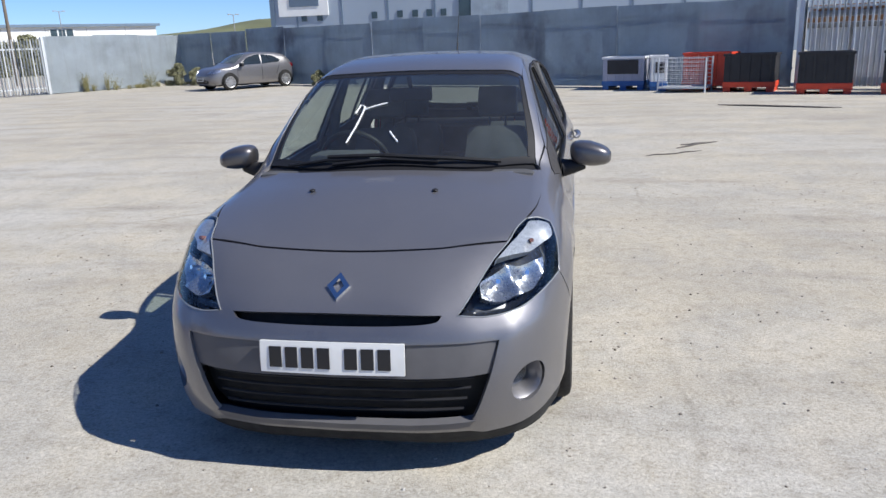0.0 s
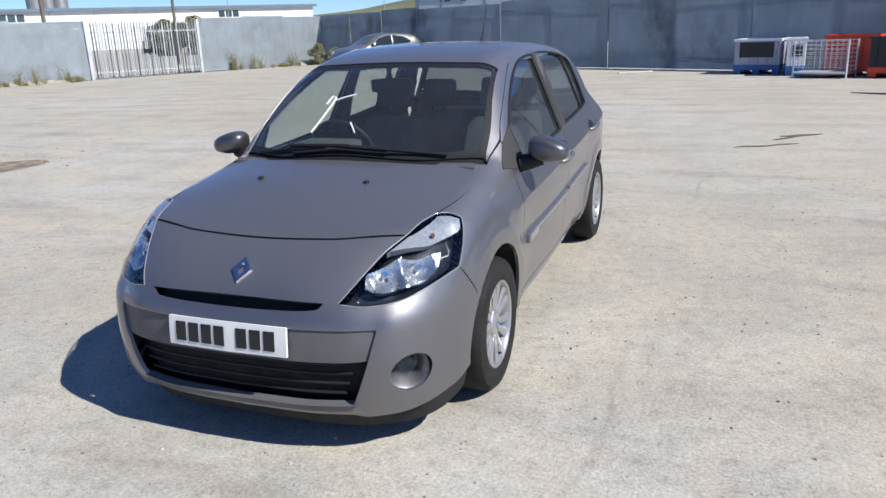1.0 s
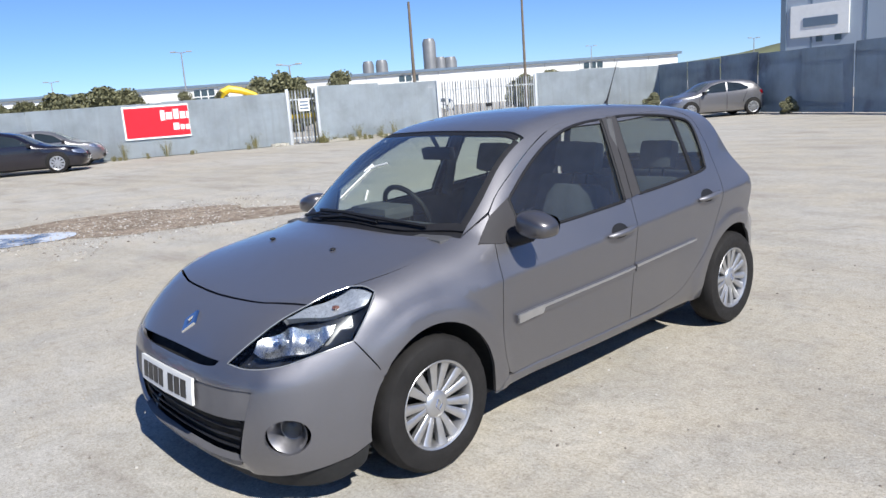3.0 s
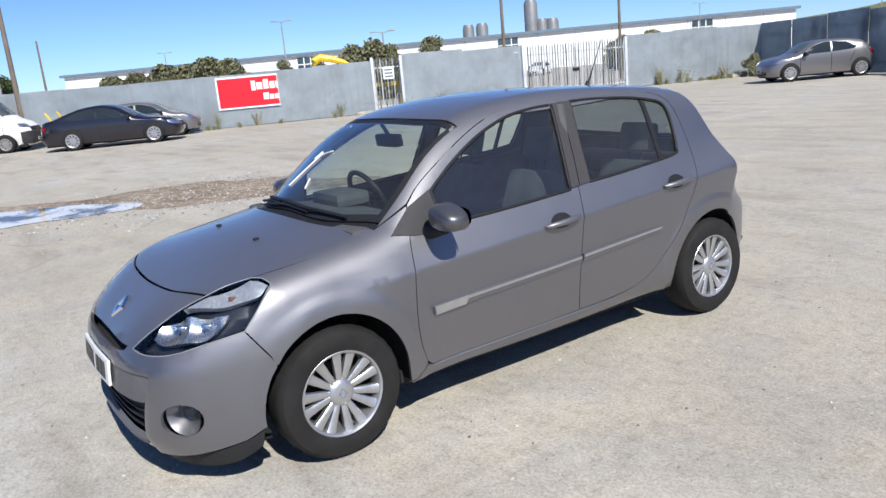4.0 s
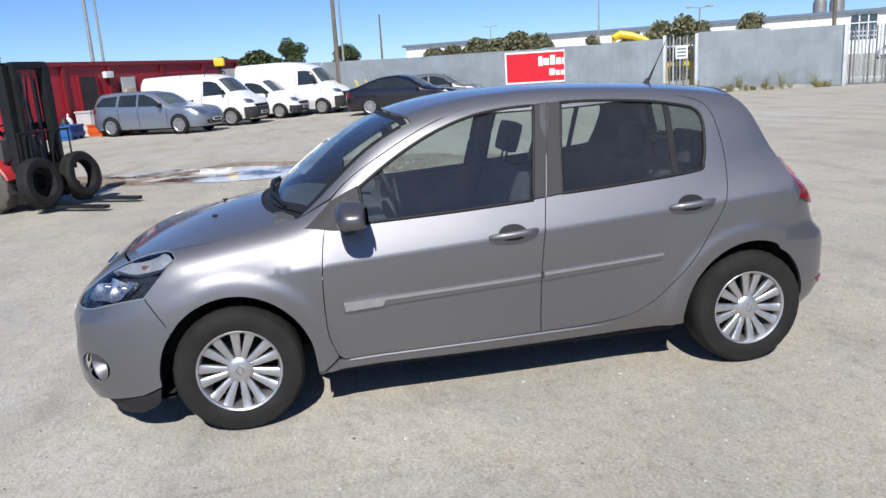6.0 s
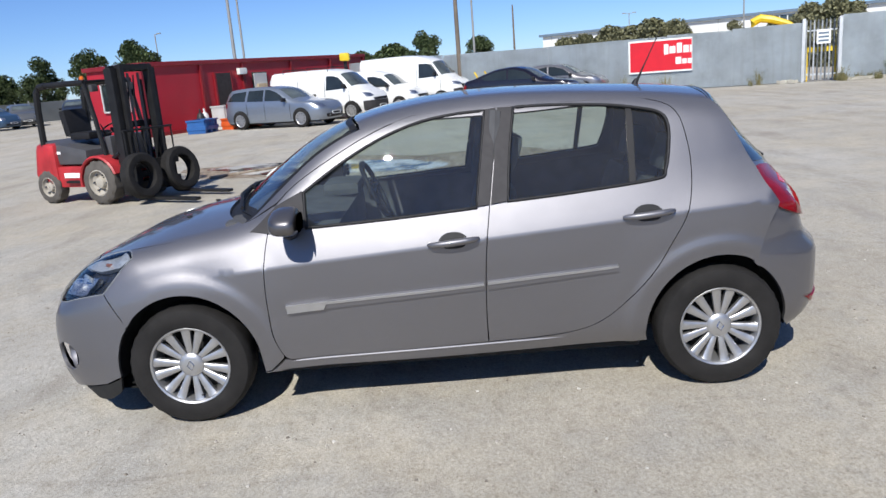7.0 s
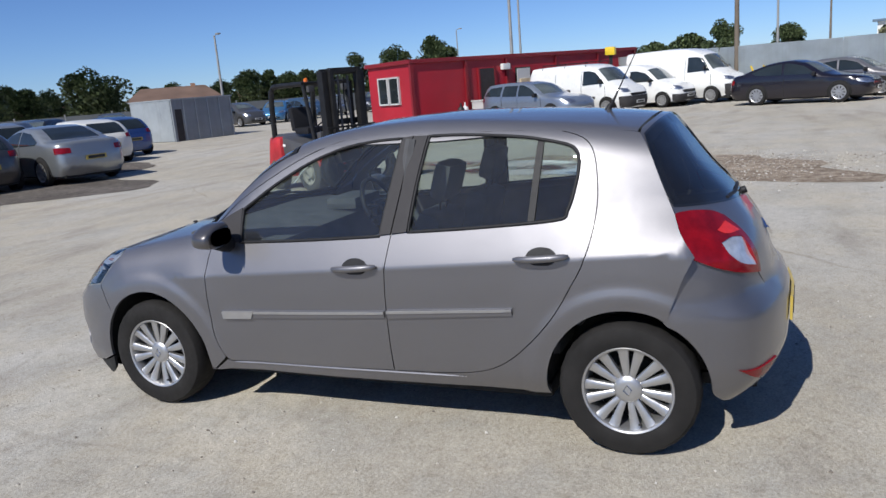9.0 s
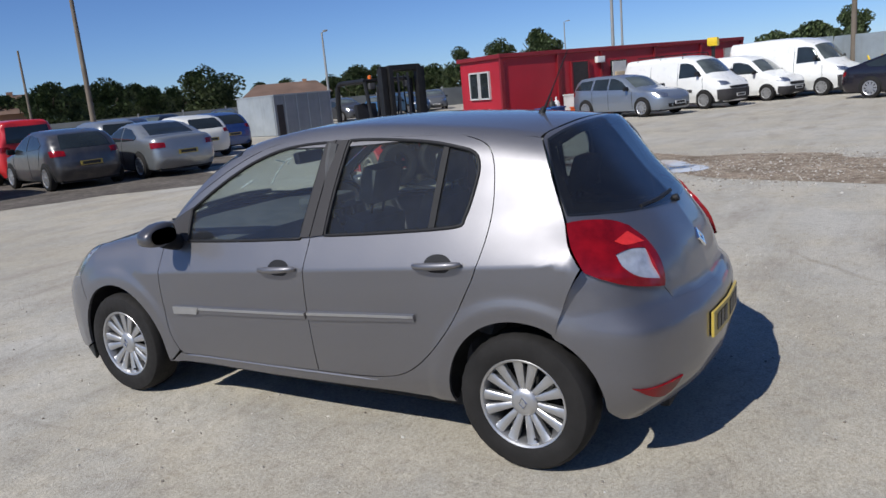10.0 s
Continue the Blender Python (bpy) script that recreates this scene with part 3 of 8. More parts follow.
sheet_fence("fence_west_3", "weathered galvanised steel sheet fence", west, ws(24.95), ws(31.2), 2.40, M_GALV, 2.3, 3)
sheet_fence("fence_north_1", "tall steel sheet fence, its shade painted as a blue-grey tone", north, 0, 28.3, 2.40, M_SHADEBLUE, 2.5, 4)
palisade("palisade_panel", "galvanised palisade between fence sheets", north, 28.5, 31.6, 2.5)
sheet_fence("fence_north_2", "tall steel sheet fence, its shade painted as a blue-grey tone", north, 31.8, 47, 2.40, M_SHADEBLUE, 2.5, 5)

# the red sign: its lettering is barred
M_SIGNRED = plain("sign_red", (0.60, 0.012, 0.025), 0.4, 0, 0.06, 3)
M_SIGNWHITE = plain("sign_white", (0.80, 0.80, 0.78), 0.4, 0, 0.04, 3)
sign = thing("sign_board", "red rectangular sign with a white border, lettering barred", "sign", west)
a, b = ws(8.05), ws(10.4)
part("board", box((a, -0.075, 0.76), (b, -0.035, 2.10), 0.005), M_SIGNWHITE, sign, smooth=False)
part("red_field", box((a + 0.07, -0.081, 0.83), (b - 0.02, -0.074, 2.03)), M_SIGNRED, sign, smooth=False)
for x0, x1, z0, z1 in ((1.12, 0.94, 1.47, 1.88), (0.90, 0.66, 1.50, 1.79), (0.61, 0.40, 1.50, 1.90), (0.35, 0.14, 1.50, 1.79), (0.10, 0.025, 1.50, 1.79),
                       (0.66, 0.43, 1.06, 1.34), (0.39, 0.22, 1.06, 1.26), (0.18, 0.025, 1.06, 1.26)):
    part("letter_bar", box((b - x0, -0.086, z0), (b - x1, -0.0805, z1)), M_SIGNWHITE, sign, "plain white bar", smooth=False)


# ---------------------------------------------------------------- plants
def leaf_material(name, lo, hi):
    m, t, p = nodes(name)
    g = t.nodes.new("ShaderNodeNewGeometry")
    col = ramp(t, g.outputs["Random Per Island"], [(0, lo), (0.6, hi), (1, [c * 1.35 for c in hi])])
    t.links.new(col, p.inputs["Base Color"])
    p.inputs["Roughness"].default_value = 0.65
    return m


M_LEAF = leaf_material("tree_leaf", (0.030, 0.050, 0.020), (0.085, 0.115, 0.045))
M_OLIVE = leaf_material("bush_leaf", (0.075, 0.080, 0.040), (0.175, 0.17, 0.090))
M_WEED = leaf_material("dry_weed", (0.10, 0.11, 0.04), (0.26, 0.23, 0.10))
M_BARK = plain("bark", (0.10, 0.08, 0.06), 0.9, 0, 0.3, 5, 0.6)


def leaves(bm_v, bm_f, r, at, size, n, flat=0.8):
    for _ in range(n):
        while True:
            d = Vector((r.uniform(-1, 1), r.uniform(-1, 1), r.uniform(-1, 1)))
            if 0.35 < d.length < 1:
                break
        c = Vector(at) + Vector((d.x * size[0], d.y * size[1], d.z * size[2]))
        u = Vector((r.gauss(0, 1), r.gauss(0, 1), r.gauss(0, 1))).normalized()
        w = u.orthogonal().normalized()
        s = size[3] * r.uniform(0.6, 1.3)
        k = len(bm_v)
        bm_v += [c - u * s, c + w * s * flat, c + u * s, c - w * s * flat]
        bm_f.append((k, k + 1, k + 2, k + 3))


def tree(name, label, at, height, spread, seed, trunk=0.3, clumps=32, crown_low=0.25):
    r = random.Random(seed)
    ob = thing(name, label, "tree", Matrix.Translation(at))
    bm = bmesh.new()
    add_rod(bm, (0, 0, 0), (0.1, 0, height * 0.55), height * 0.035, height * 0.018, 9)
    for k in range(6):
        a = k * 1.05 + r.uniform(0, 0.5)
        z = height * r.uniform(0.3, 0.5)
        add_rod(bm, (0.05, 0, z), (spread * 0.6 * math.cos(a), spread * 0.6 * math.sin(a), z + height * r.uniform(0.15, 0.35)), height * 0.014, height * 0.006, 6)
    part("trunk", bm, M_BARK, ob)
    vs, fs = [], []
    for _ in range(clumps):
        a, q, z = r.uniform(0, 6.3), r.uniform(0, 1) ** 0.6, r.uniform(0, 1)
        wide = spread * math.sqrt(max(0.05, 1 - (2 * z - 0.85) ** 2)) * 0.95
        cs = r.uniform(0.28, 0.46) * spread
        leaves(vs, fs, r, (wide * q * math.cos(a), wide * q * math.sin(a), height * (crown_low + (0.95 - crown_low) * z)), (cs, cs, min(cs, height * 0.25) * 0.85, spread * 0.055), 270)
    me = bpy.data.meshes.new("crown")
    me.from_pydata([tuple(v) for v in vs], [], fs)
    sheet("crown", me, M_LEAF if name == "tree" else M_OLIVE, ob)
    return ob


def polar(az, d, eye=(3.8, 1.5)):
    a = radians(az)
    return Vector((eye[0] - math.sin(a) * d, eye[1] + math.cos(a) * d, 0))


kinds = "broad dark green tree beyond the yard"
for i, (az, d, el, half) in enumerate(((147, 66, 2.5, 2.0), (143.5, 70, 2.35, 2.0), (140.5, 75, 1.7, 1.7), (136.7, 62, 3.0, 2.3), (131.5, 95, 1.5, 1.3), (128.3, 90, 1.1, 1.4), (126.2, 84, 2.05, 1.6), (123.3, 88, 1.65, 1.9),
                                       (120.6, 92, 1.5, 1.5), (118.4, 80, 2.6, 1.5), (115.3, 78, 3.2, 1.5), (112.6, 80, 3.45, 1.9), (110.4, 90, 1.6, 1.3), (150.3, 72, 2.2, 2.0), (154, 70, 2.3, 2.2), (158, 70, 2.3, 2.2), (145.5, 82, 2.3, 1.8), (141.8, 80, 2.0, 1.6), (139.3, 84, 1.5, 1.5), (133.3, 100, 1.4, 1.2), (121.8, 86, 1.8, 1.5), (124.8, 86, 1.9, 1.4), (128.0, 100, 1.5, 1.3), 
                                       (94.2, 90, 1.75, 2.0), (92.0, 84, 2.65, 1.5), (88.0, 88, 2.1, 1.3), (96.5, 95, 1.6, 1.6))):
    h = 1.6 + d * math.tan(radians(el))
    tree("tree", kinds, polar(az, d), h, d * math.tan(radians(half)), 40 + i, crown_low=0.12)
for i, (az, d, el, half) in enumerate(((76.2, 62, 1.35, 1.4), (74.6, 62, 1.7, 1.5), (73.0, 61, 1.75, 1.4), (71.5, 60, 1.95, 1.4), (70.0, 63, 1.8, 1.3), (59.4, 52, 2.35, 1.6), (61.0, 53, 2.15, 1.1), (58.2, 52, 2.0, 1.0), (55.2, 55, 2.15, 1.2),
                                       (41.5, 75, 1.15, 0.9), (39.4, 75, 1.2, 1.0), (66.3, 64, 1.5, 0.9), (78.0, 70, 1.2, 1.2), (63.6, 64, 1.45, 0.8))):
    h = 1.6 + d * math.tan(radians(el))
    tree("bush", "untidy olive-green bush behind the fence", polar(az, d, (3.0, -3.0)), h, d * math.tan(radians(half)) * 1.35, 80 + i, clumps=36, crown_low=0.05)

r = random.Random(9)
for at, h, wide in ((N0 + NU * 0.9 - Vector((0.4, 0.9, 0)), 1.0, 0.55), (N0 + NU * 2.2 - Vector((0.35, 0.6, 0)), 0.75, 0.5), (N0 + NU * 10.2 - Vector((0.2, 0.45, 0)), 0.6, 0.4)):
    tree("bush", "low scrubby bush at the corner of the fence", at, h, wide, 120 + int(h * 10), clumps=14, crown_low=0.05)
bm = bmesh.new()
for k in range(60):
    s = r.choice((r.uniform(ws(4), ws(14)), r.uniform(ws(15), ws(20)), r.uniform(ws(26), ws(31))))
    at = W0 + WU * s + Vector((WU.y, -WU.x, 0)) * r.uniform(0.12, 0.6)
    tall = r.uniform(0.15, 0.35) if r.random() < 0.75 else r.uniform(0.6, 0.95)
    for j in range(r.randint(22, 40)):
        a, l = r.uniform(0, 6.3), r.uniform(0.4, 1.0) * tall
        d = Vector((math.cos(a), math.sin(a), 0)) * l * r.uniform(0.1, 0.55)
        w = Vector((-math.sin(a), math.cos(a), 0)) * 0.006
        foot = at + Vector((r.gauss(0, 0.07), r.gauss(0, 0.05), 0))
        p0, p1, p2 = foot, foot + d * 0.4 + Vector((0, 0, l * 0.6)), foot + d + Vector((0, 0, l))
        bm.faces.new([bm.verts.new(v) for v in (p0 - w, p0 + w, p1 + w, p1 - w)])
        bm.faces.new([bm.verts.new(v) for v in (p1 - w, p1 + w, p2)])
        for q in range(4):
            c = p0.lerp(p2, r.uniform(0.35, 1.0)) + Vector((r.gauss(0, 0.02), r.gauss(0, 0.02), 0))
            u = Vector((r.gauss(0, 1), r.gauss(0, 1), r.gauss(0, 0.6))).normalized() * r.uniform(0.015, 0.035)
            v2 = u.orthogonal().normalized() * 0.012
            bm.faces.new([bm.verts.new(v) for v in (c - u, c + v2, c + u, c - v2)])
tagged(linked("weeds", bm, M_WEED, smooth=False), "dry straggling weeds along the foot of the fence", "weeds", kind="stuff")

# ---------------------------------------------------------------- far buildings
M_WHITECLAD = plain("white_cladding", (0.74, 0.74, 0.71), 0.5, 0, 0.05, 0.1)
M_BLUETRIM = plain("blue_trim", (0.13, 0.18, 0.24), 0.5, 0, 0.1, 0.3)
M_FARGLASS = plain("far_window", (0.05, 0.075, 0.09), 0.15, 0, 0.3, 0.5)
M_WARE = plain("blue_grey_cladding", (0.34, 0.40, 0.47), 0.5, 0.1, 0.06, 0.08)
M_SILO = plain("silo_steel", (0.21, 0.215, 0.22), 0.5, 0.2, 0.15, 0.4)
M_CONC = plain("concrete_silo", (0.50, 0.49, 0.46), 0.8, 0, 0.12, 0.3)
mill = thing("factory_building", "long low white industrial building with blue roof edge", "building", along(polar(53, 140, (3, -3)), Vector((math.cos(radians(53)), math.sin(radians(53)), 0))))
part("wall", box((-75, 0, 0), (58, 40, 6.3)), M_WHITECLAD, mill, smooth=False)
part("roof", box((-75.6, -0.6, 6.3), (58.6, 40.6, 6.75)), M_BLUETRIM, mill, smooth=False)
for k in range(20):
    x = -73 + k * 6.6
    part("cladding_joint", box((x - 0.05, -0.03, 0), (x + 0.05, 0.02, 6.3)), M_CONC, mill, smooth=False)
for az in (64.8, 50.0, 36.4):
    x = -140 * math.tan(radians(az - 53))
    win = thing("window", "", "")
    win.parent = mill
    part("pane", box((x - 1.9, -0.08, 2.2), (x + 1.9, -0.02, 5.9)), M_FARGLASS, win, smooth=False)
    for dx in (-1.9, -0.63, 0.63, 1.9):
        part("frame", box((x + dx - 0.09, -0.14, 2.2), (x + dx + 0.09, -0.05, 5.9)), M_WHITECLAD, win, smooth=False)
    for z in (3.4, 4.7):
        part("transom", box((x - 1.9, -0.13, z - 0.08), (x + 1.9, -0.05, z + 0.08)), M_WHITECLAD, win, smooth=False)
for az, el, wide in ((53.1, 2.95, 1.5), (52.1, 2.98, 1.6), (48.5, 4.25, 1.75), (47.75, 2.9, 1.6), (47.0, 2.85, 1.7)):
    d = 205
    ob = linked("silo", lathe([(0, wide), (1.6 + d * math.tan(radians(el)) - 1, wide), (1.6 + d * math.tan(radians(el)), wide * 0.75), (1.6 + d * math.tan(radians(el)) + 0.05, 0.01)], 20, "z"), M_SILO)
    tagged(ob, "tall pale grey cylindrical silo", "silo", group="silos")
    ob.matrix_basis = Matrix.Translation(polar(az, d, (3.5, -2.5)))
ware = thing("warehouse", "large blue-grey clad warehouse behind the fence", "building", Matrix.Translation((0, 0, 0)))
part("wall", box((-24.6, 60, 0), (75, 110, 12.5)), M_WARE, ware, smooth=False)
part("corner_trim", box((-24.8, 59.9, 0), (-24.4, 60.4, 12.5)), M_BLUETRIM, ware, smooth=False)
part("roof", box((-25, 59.6, 12.5), (75.4, 110.4, 12.9)), M_BLUETRIM, ware, smooth=False)
board = part("sign_panel", box((-24.0, 59.85, 4.15), (-19.6, 60.0, 6.6)), M_SIGNWHITE, ware, "white sign panel, lettering barred", smooth=False)
part("letter_bar", box((-23.0, 59.80, 4.9), (-20.4, 59.86, 5.6)), M_BLUETRIM, board, "plain dark bar", smooth=False)
for x in (-21.8, -20.4, -15.6, -13.4, -12.1, -10.9, -9.7):
    part("window", box((x - 0.24, 59.93, 3.7), (x + 0.24, 59.99, 4.25)), M_FARGLASS, ware, smooth=False)
part("loading_door", box((-8.4, 59.88, 0), (-7.4, 59.97, 5.2)), M_FARGLASS, ware, smooth=False)
part("door_frame", box((-7.4, 59.85, 0), (-4.3, 59.97, 5.0)), M_SHADEBLUE, ware, smooth=False)
for k in range(24):
    part("cladding_joint", box((-22.5 + k * 4, 59.95, 0), (-22.35 + k * 4, 60.0, 12.5)), M_BLUETRIM, ware, smooth=False)

bm = bmesh.new()
vs = []
hill = curve1((15, 30), (20, 34), (23, 32), (27, 23), (31, 18.5), (36, 15), (45, 13), (60, 10), (75, 10))
for i, az in enumerate(np.linspace(10, 80, 60)):
    for d, k in ((780, 0), (800, 0.6), (850, 1.0), (1000, 1.05)):
        q = polar(az, d)
        vs.append(bm.verts.new((q.x, q.y, float(hill(az)) * k + 0.6 * noise.noise((az * 0.9, k, 0)) * k)))
for i in range(59):
    for k in range(3):
        bm.faces.new((vs[4 * i + k], vs[4 * i + 4 + k], vs[4 * i + 5 + k], vs[4 * i + 1 + k]))
tagged(linked("backdrop_hill", bm, plain("hill_grass", (0.13, 0.14, 0.075), 0.9, 0, 0.35, 0.02)), "low green-brown hill on the horizon", "hill", kind="structure")

M_BRICK = plain("brown_brick", (0.30, 0.17, 0.11), 0.85, 0, 0.2, 0.6)
M_TILE = plain("brown_roof_tile", (0.15, 0.095, 0.07), 0.85, 0, 0.25, 0.5)
for az, d, wide, eave, ridge in ((131.4, 84, 9, 2.3, 3.7), (140.2, 92, 7, 2.0, 3.0), (151.0, 70, 9, 2.6, 4.2), (128.0, 96, 6, 1.8, 2.6)):
    at = polar(az, d)
    house = thing("house", "low brick house with a brown tiled roof", "house", along(at, Vector((math.cos(radians(az)), math.sin(radians(az)), 0))))
    part("wall", box((-wide / 2, 0, 0), (wide / 2, 7, eave)), M_BRICK, house, smooth=False)
    bm = bmesh.new()
    v = [bm.verts.new(p) for p in ((-wide / 2 - 0.4, -0.5, eave), (wide / 2 + 0.4, -0.5, eave), (wide / 2 + 0.4, 7.5, eave), (-wide / 2 - 0.4, 7.5, eave), (-wide / 2 + 1.2, 3.5, ridge), (wide / 2 - 1.2, 3.5, ridge))]
    for f in ((0, 1, 5, 4), (2, 3, 4, 5), (1, 2, 5), (3, 0, 4), (3, 2, 1, 0)):
        bm.faces.new([v[k] for k in f])
    part("roof", bm, M_TILE, house, smooth=False)
    part("chimney", box((wide * 0.2, 3.2, ridge - 0.4), (wide * 0.2 + 0.5, 3.7, ridge + 0.25)), M_BRICK, house, smooth=False)

# ---------------------------------------------------------------- poles
M_POLE = plain("pole_steel", (0.33, 0.33, 0.32), 0.55, 0.4, 0.15, 1)
M_WOODPOLE = plain("pole_wood", (0.16, 0.13, 0.10), 0.85, 0, 0.2, 2)


def lamp_post(at, high, twin=False, wood=False, head=True, thick=0.09, lean=0.0):
    ob = thing("street_lamp" if head else "utility_pole", "tall grey lighting column" if head else "tall plain wooden pole", "lamp post" if head else "pole", Matrix.Translation(at) @ Matrix.Rotation(lean, 4, "Y"))
    part("pole", rod((0, 0, 0), (0, 0, high), thick, thick * 0.6, 10), M_WOODPOLE if wood else M_POLE, ob)
    if head:
        for s in ((1, -1) if twin else (1,)):
            part("arm", rod((0, 0, high - 0.05), (0.3 * s, 0.5 * s, high + 0.05), 0.035, 0.03, 6), M_POLE, ob)
            part("lantern", box((0.12, -0.12, -0.06), (0.62, 0.12, 0.06), 0.03, Matrix.Translation((0.15 * s, 0.3 * s, high + 0.06)) @ Matrix.Rotation(math.atan2(0.5 * s, 0.3 * s), 4, "Z")), M_POLE, ob)


eye75 = (4.17, 0.45)
lamp_post(polar(89.2, 36, eye75), 7.5, wood=True, head=False, thick=0.12)
lamp_post(polar(87.7, 71, eye75), 9.5, head=False, thick=0.12)
lamp_post(polar(84.7, 83, eye75), 7.6, head=False, wood=True, thick=0.13)
lamp_post(polar(105.25, 46, eye75), 8.5, head=False, thick=0.12)
lamp_post(polar(104.6, 46, eye75), 8.5, head=False, thick=0.08)
lamp_post(polar(110.1, 95, eye75), 8.0, thick=0.10)
lamp_post(polar(76.4, 110, eye75), 7.0, twin=True)
lamp_post(polar(66.9, 75, (3.78, -2.17)), 7.3, twin=True)
lamp_post(polar(59.8, 60, (3.78, -2.17)), 4.8, twin=True)
lamp_post(polar(51.1, 46, (3.78, -2.17)), 7.2, wood=True, head=False, thick=0.12)
lamp_post(polar(42.7, 50, (3.78, -2.17)), 8.0, wood=True, head=False, thick=0.11)
lamp_post(polar(25.5, 120, (3, -3)), 6.6, twin=True)
lamp_post(polar(36.5, 130, (3, -3)), 8.0, twin=True)
eye10 = (3.43, 2.58)
lamp_post(polar(145.4, 42, eye10), 9.0, wood=True, head=False, thick=0.15)
lamp_post(polar(129.1, 60, eye10), 6.5, wood=False, thick=0.11)
lamp_post(polar(149.1, 60, eye10), 6.6, wood=True, head=False, thick=0.11)

# ---------------------------------------------------------------- parked vehicles
M_CARGLASS = plain("dark_car_glass", (0.020, 0.026, 0.028), 0.05, 0, 0.2, 2, 0, 0.3)
# grey-green tone paints the sunlit dash into the opaque glass
M_SCREEN = plain("sunlit_windscreen", (0.085, 0.10, 0.098), 0.06, 0, 0.45, 1.6, 0, 0.4)
M_WHEELDARK = plain("wheel_well_grey", (0.045, 0.043, 0.042), 0.8, 0, 0.2, 8)
M_STEELRIM = plain("dull_steel_rim", (0.26, 0.26, 0.26), 0.5, 0.3, 0.15, 10)


def skin(body, y0, y1, z0, low=0.22, n=44, m=30, e=9):
    """The whole outer skin of a vehicle as one smooth shell, open below."""
    pts = []
    turns = np.linspace(-math.pi / 2, 1.5 * math.pi, n)
    rows = [(y0, -b) for b in np.linspace(math.pi / 2 - 0.02, 0.12, e)] + [(y, 0.0) for y in np.linspace(y0, y1, m)] + [(y1, b) for b in np.linspace(0.12, math.pi / 2 - 0.02, e)]
    o, w = [], []
    for y, b in rows:
        for t in turns:
            o.append((0, y, z0))
            w.append((math.cos(t) * math.cos(b), math.sin(b), math.sin(t) * math.cos(b)))
    o, w = np.array(o), np.array(w)
    p = body.hit(o, w, 4.0)
    nn = body.normal(p)
    p[:, 2] = np.maximum(p[:, 2], low)
    faces = []
    for i in range(len(rows) - 1):
        for k in range(n - 1):
            faces.append((i * n + k, (i + 1) * n + k, (i + 1) * n + k + 1, i * n + k + 1))
    me = bpy.data.meshes.new("shell")
    me.from_pydata([tuple(v) for v in p], [], faces)
    me.polygons.foreach_set("use_smooth", [True] * len(me.polygons))
    me.normals_split_custom_set([tuple(nn[i]) for f in faces for i in f])
    return me


def side_shape(half, belt, tilt, y0, y1):
    low = curve1((-0.8, -0.12), (-0.6, -0.03), (-0.35, 0), (-0.1, 0.0), (0, -0.006), (0.15, -0.03), (0.5, -0.03 - tilt * 0.4), (1.3, -0.03 - tilt * 1.3))
    plan = curve1((y0 - 0.1, -0.16), (y0 + 0.25, -0.06), (y0 + 0.7, 0), (y1 - 0.7, 0), (y1 - 0.25, -0.05), (y1 + 0.1, -0.13))
    return lambda y, z: half + plan(y) + low(z - belt + 0.05)


def road_wheel(radius, rim_material, name="wheel"):
    """A parked vehicle's wheel: ten flared spokes in a bright rim."""
    w = thing(name, "", "")
    part("tyre", lathe([(-0.09, radius * 0.66), (-0.095, radius * 0.85), (-0.075, radius * 0.97), (-0.05, radius), (0.05, radius), (0.075, radius * 0.97), (0.095, radius * 0.85), (0.088, radius * 0.70)], 28), M_RUBBER, w)
    part("rim", lathe([(0.090, radius * 0.70), (0.092, radius * 0.66), (0.080, radius * 0.60), (0.05, radius * 0.57)], 28), rim_material, w)
    part("brake_drum", lathe([(0.045, radius * 0.60), (0.035, radius * 0.4), (0.03, 0.01)], 20), M_WHEELDARK, w)
    for k in range(10):
        bm = bmesh.new()
        add_box(bm, (0.045, -0.020, 0.03), (0.082, 0.020, radius * 0.64))
        for v in bm.verts:
            if v.co.z > 0.1:
                v.co.y *= 1.75
        bmesh.ops.rotate(bm, cent=(0, 0, 0), matrix=Matrix.Rotation(2 * math.pi * k / 10, 3, "X"), verts=bm.verts)
        part("spoke", bm, rim_material, w, smooth=False)
    part("hub_cap", lathe([(0.05, 0.07), (0.086, 0.058), (0.092, 0.01)], 14), rim_material, w)
    return w


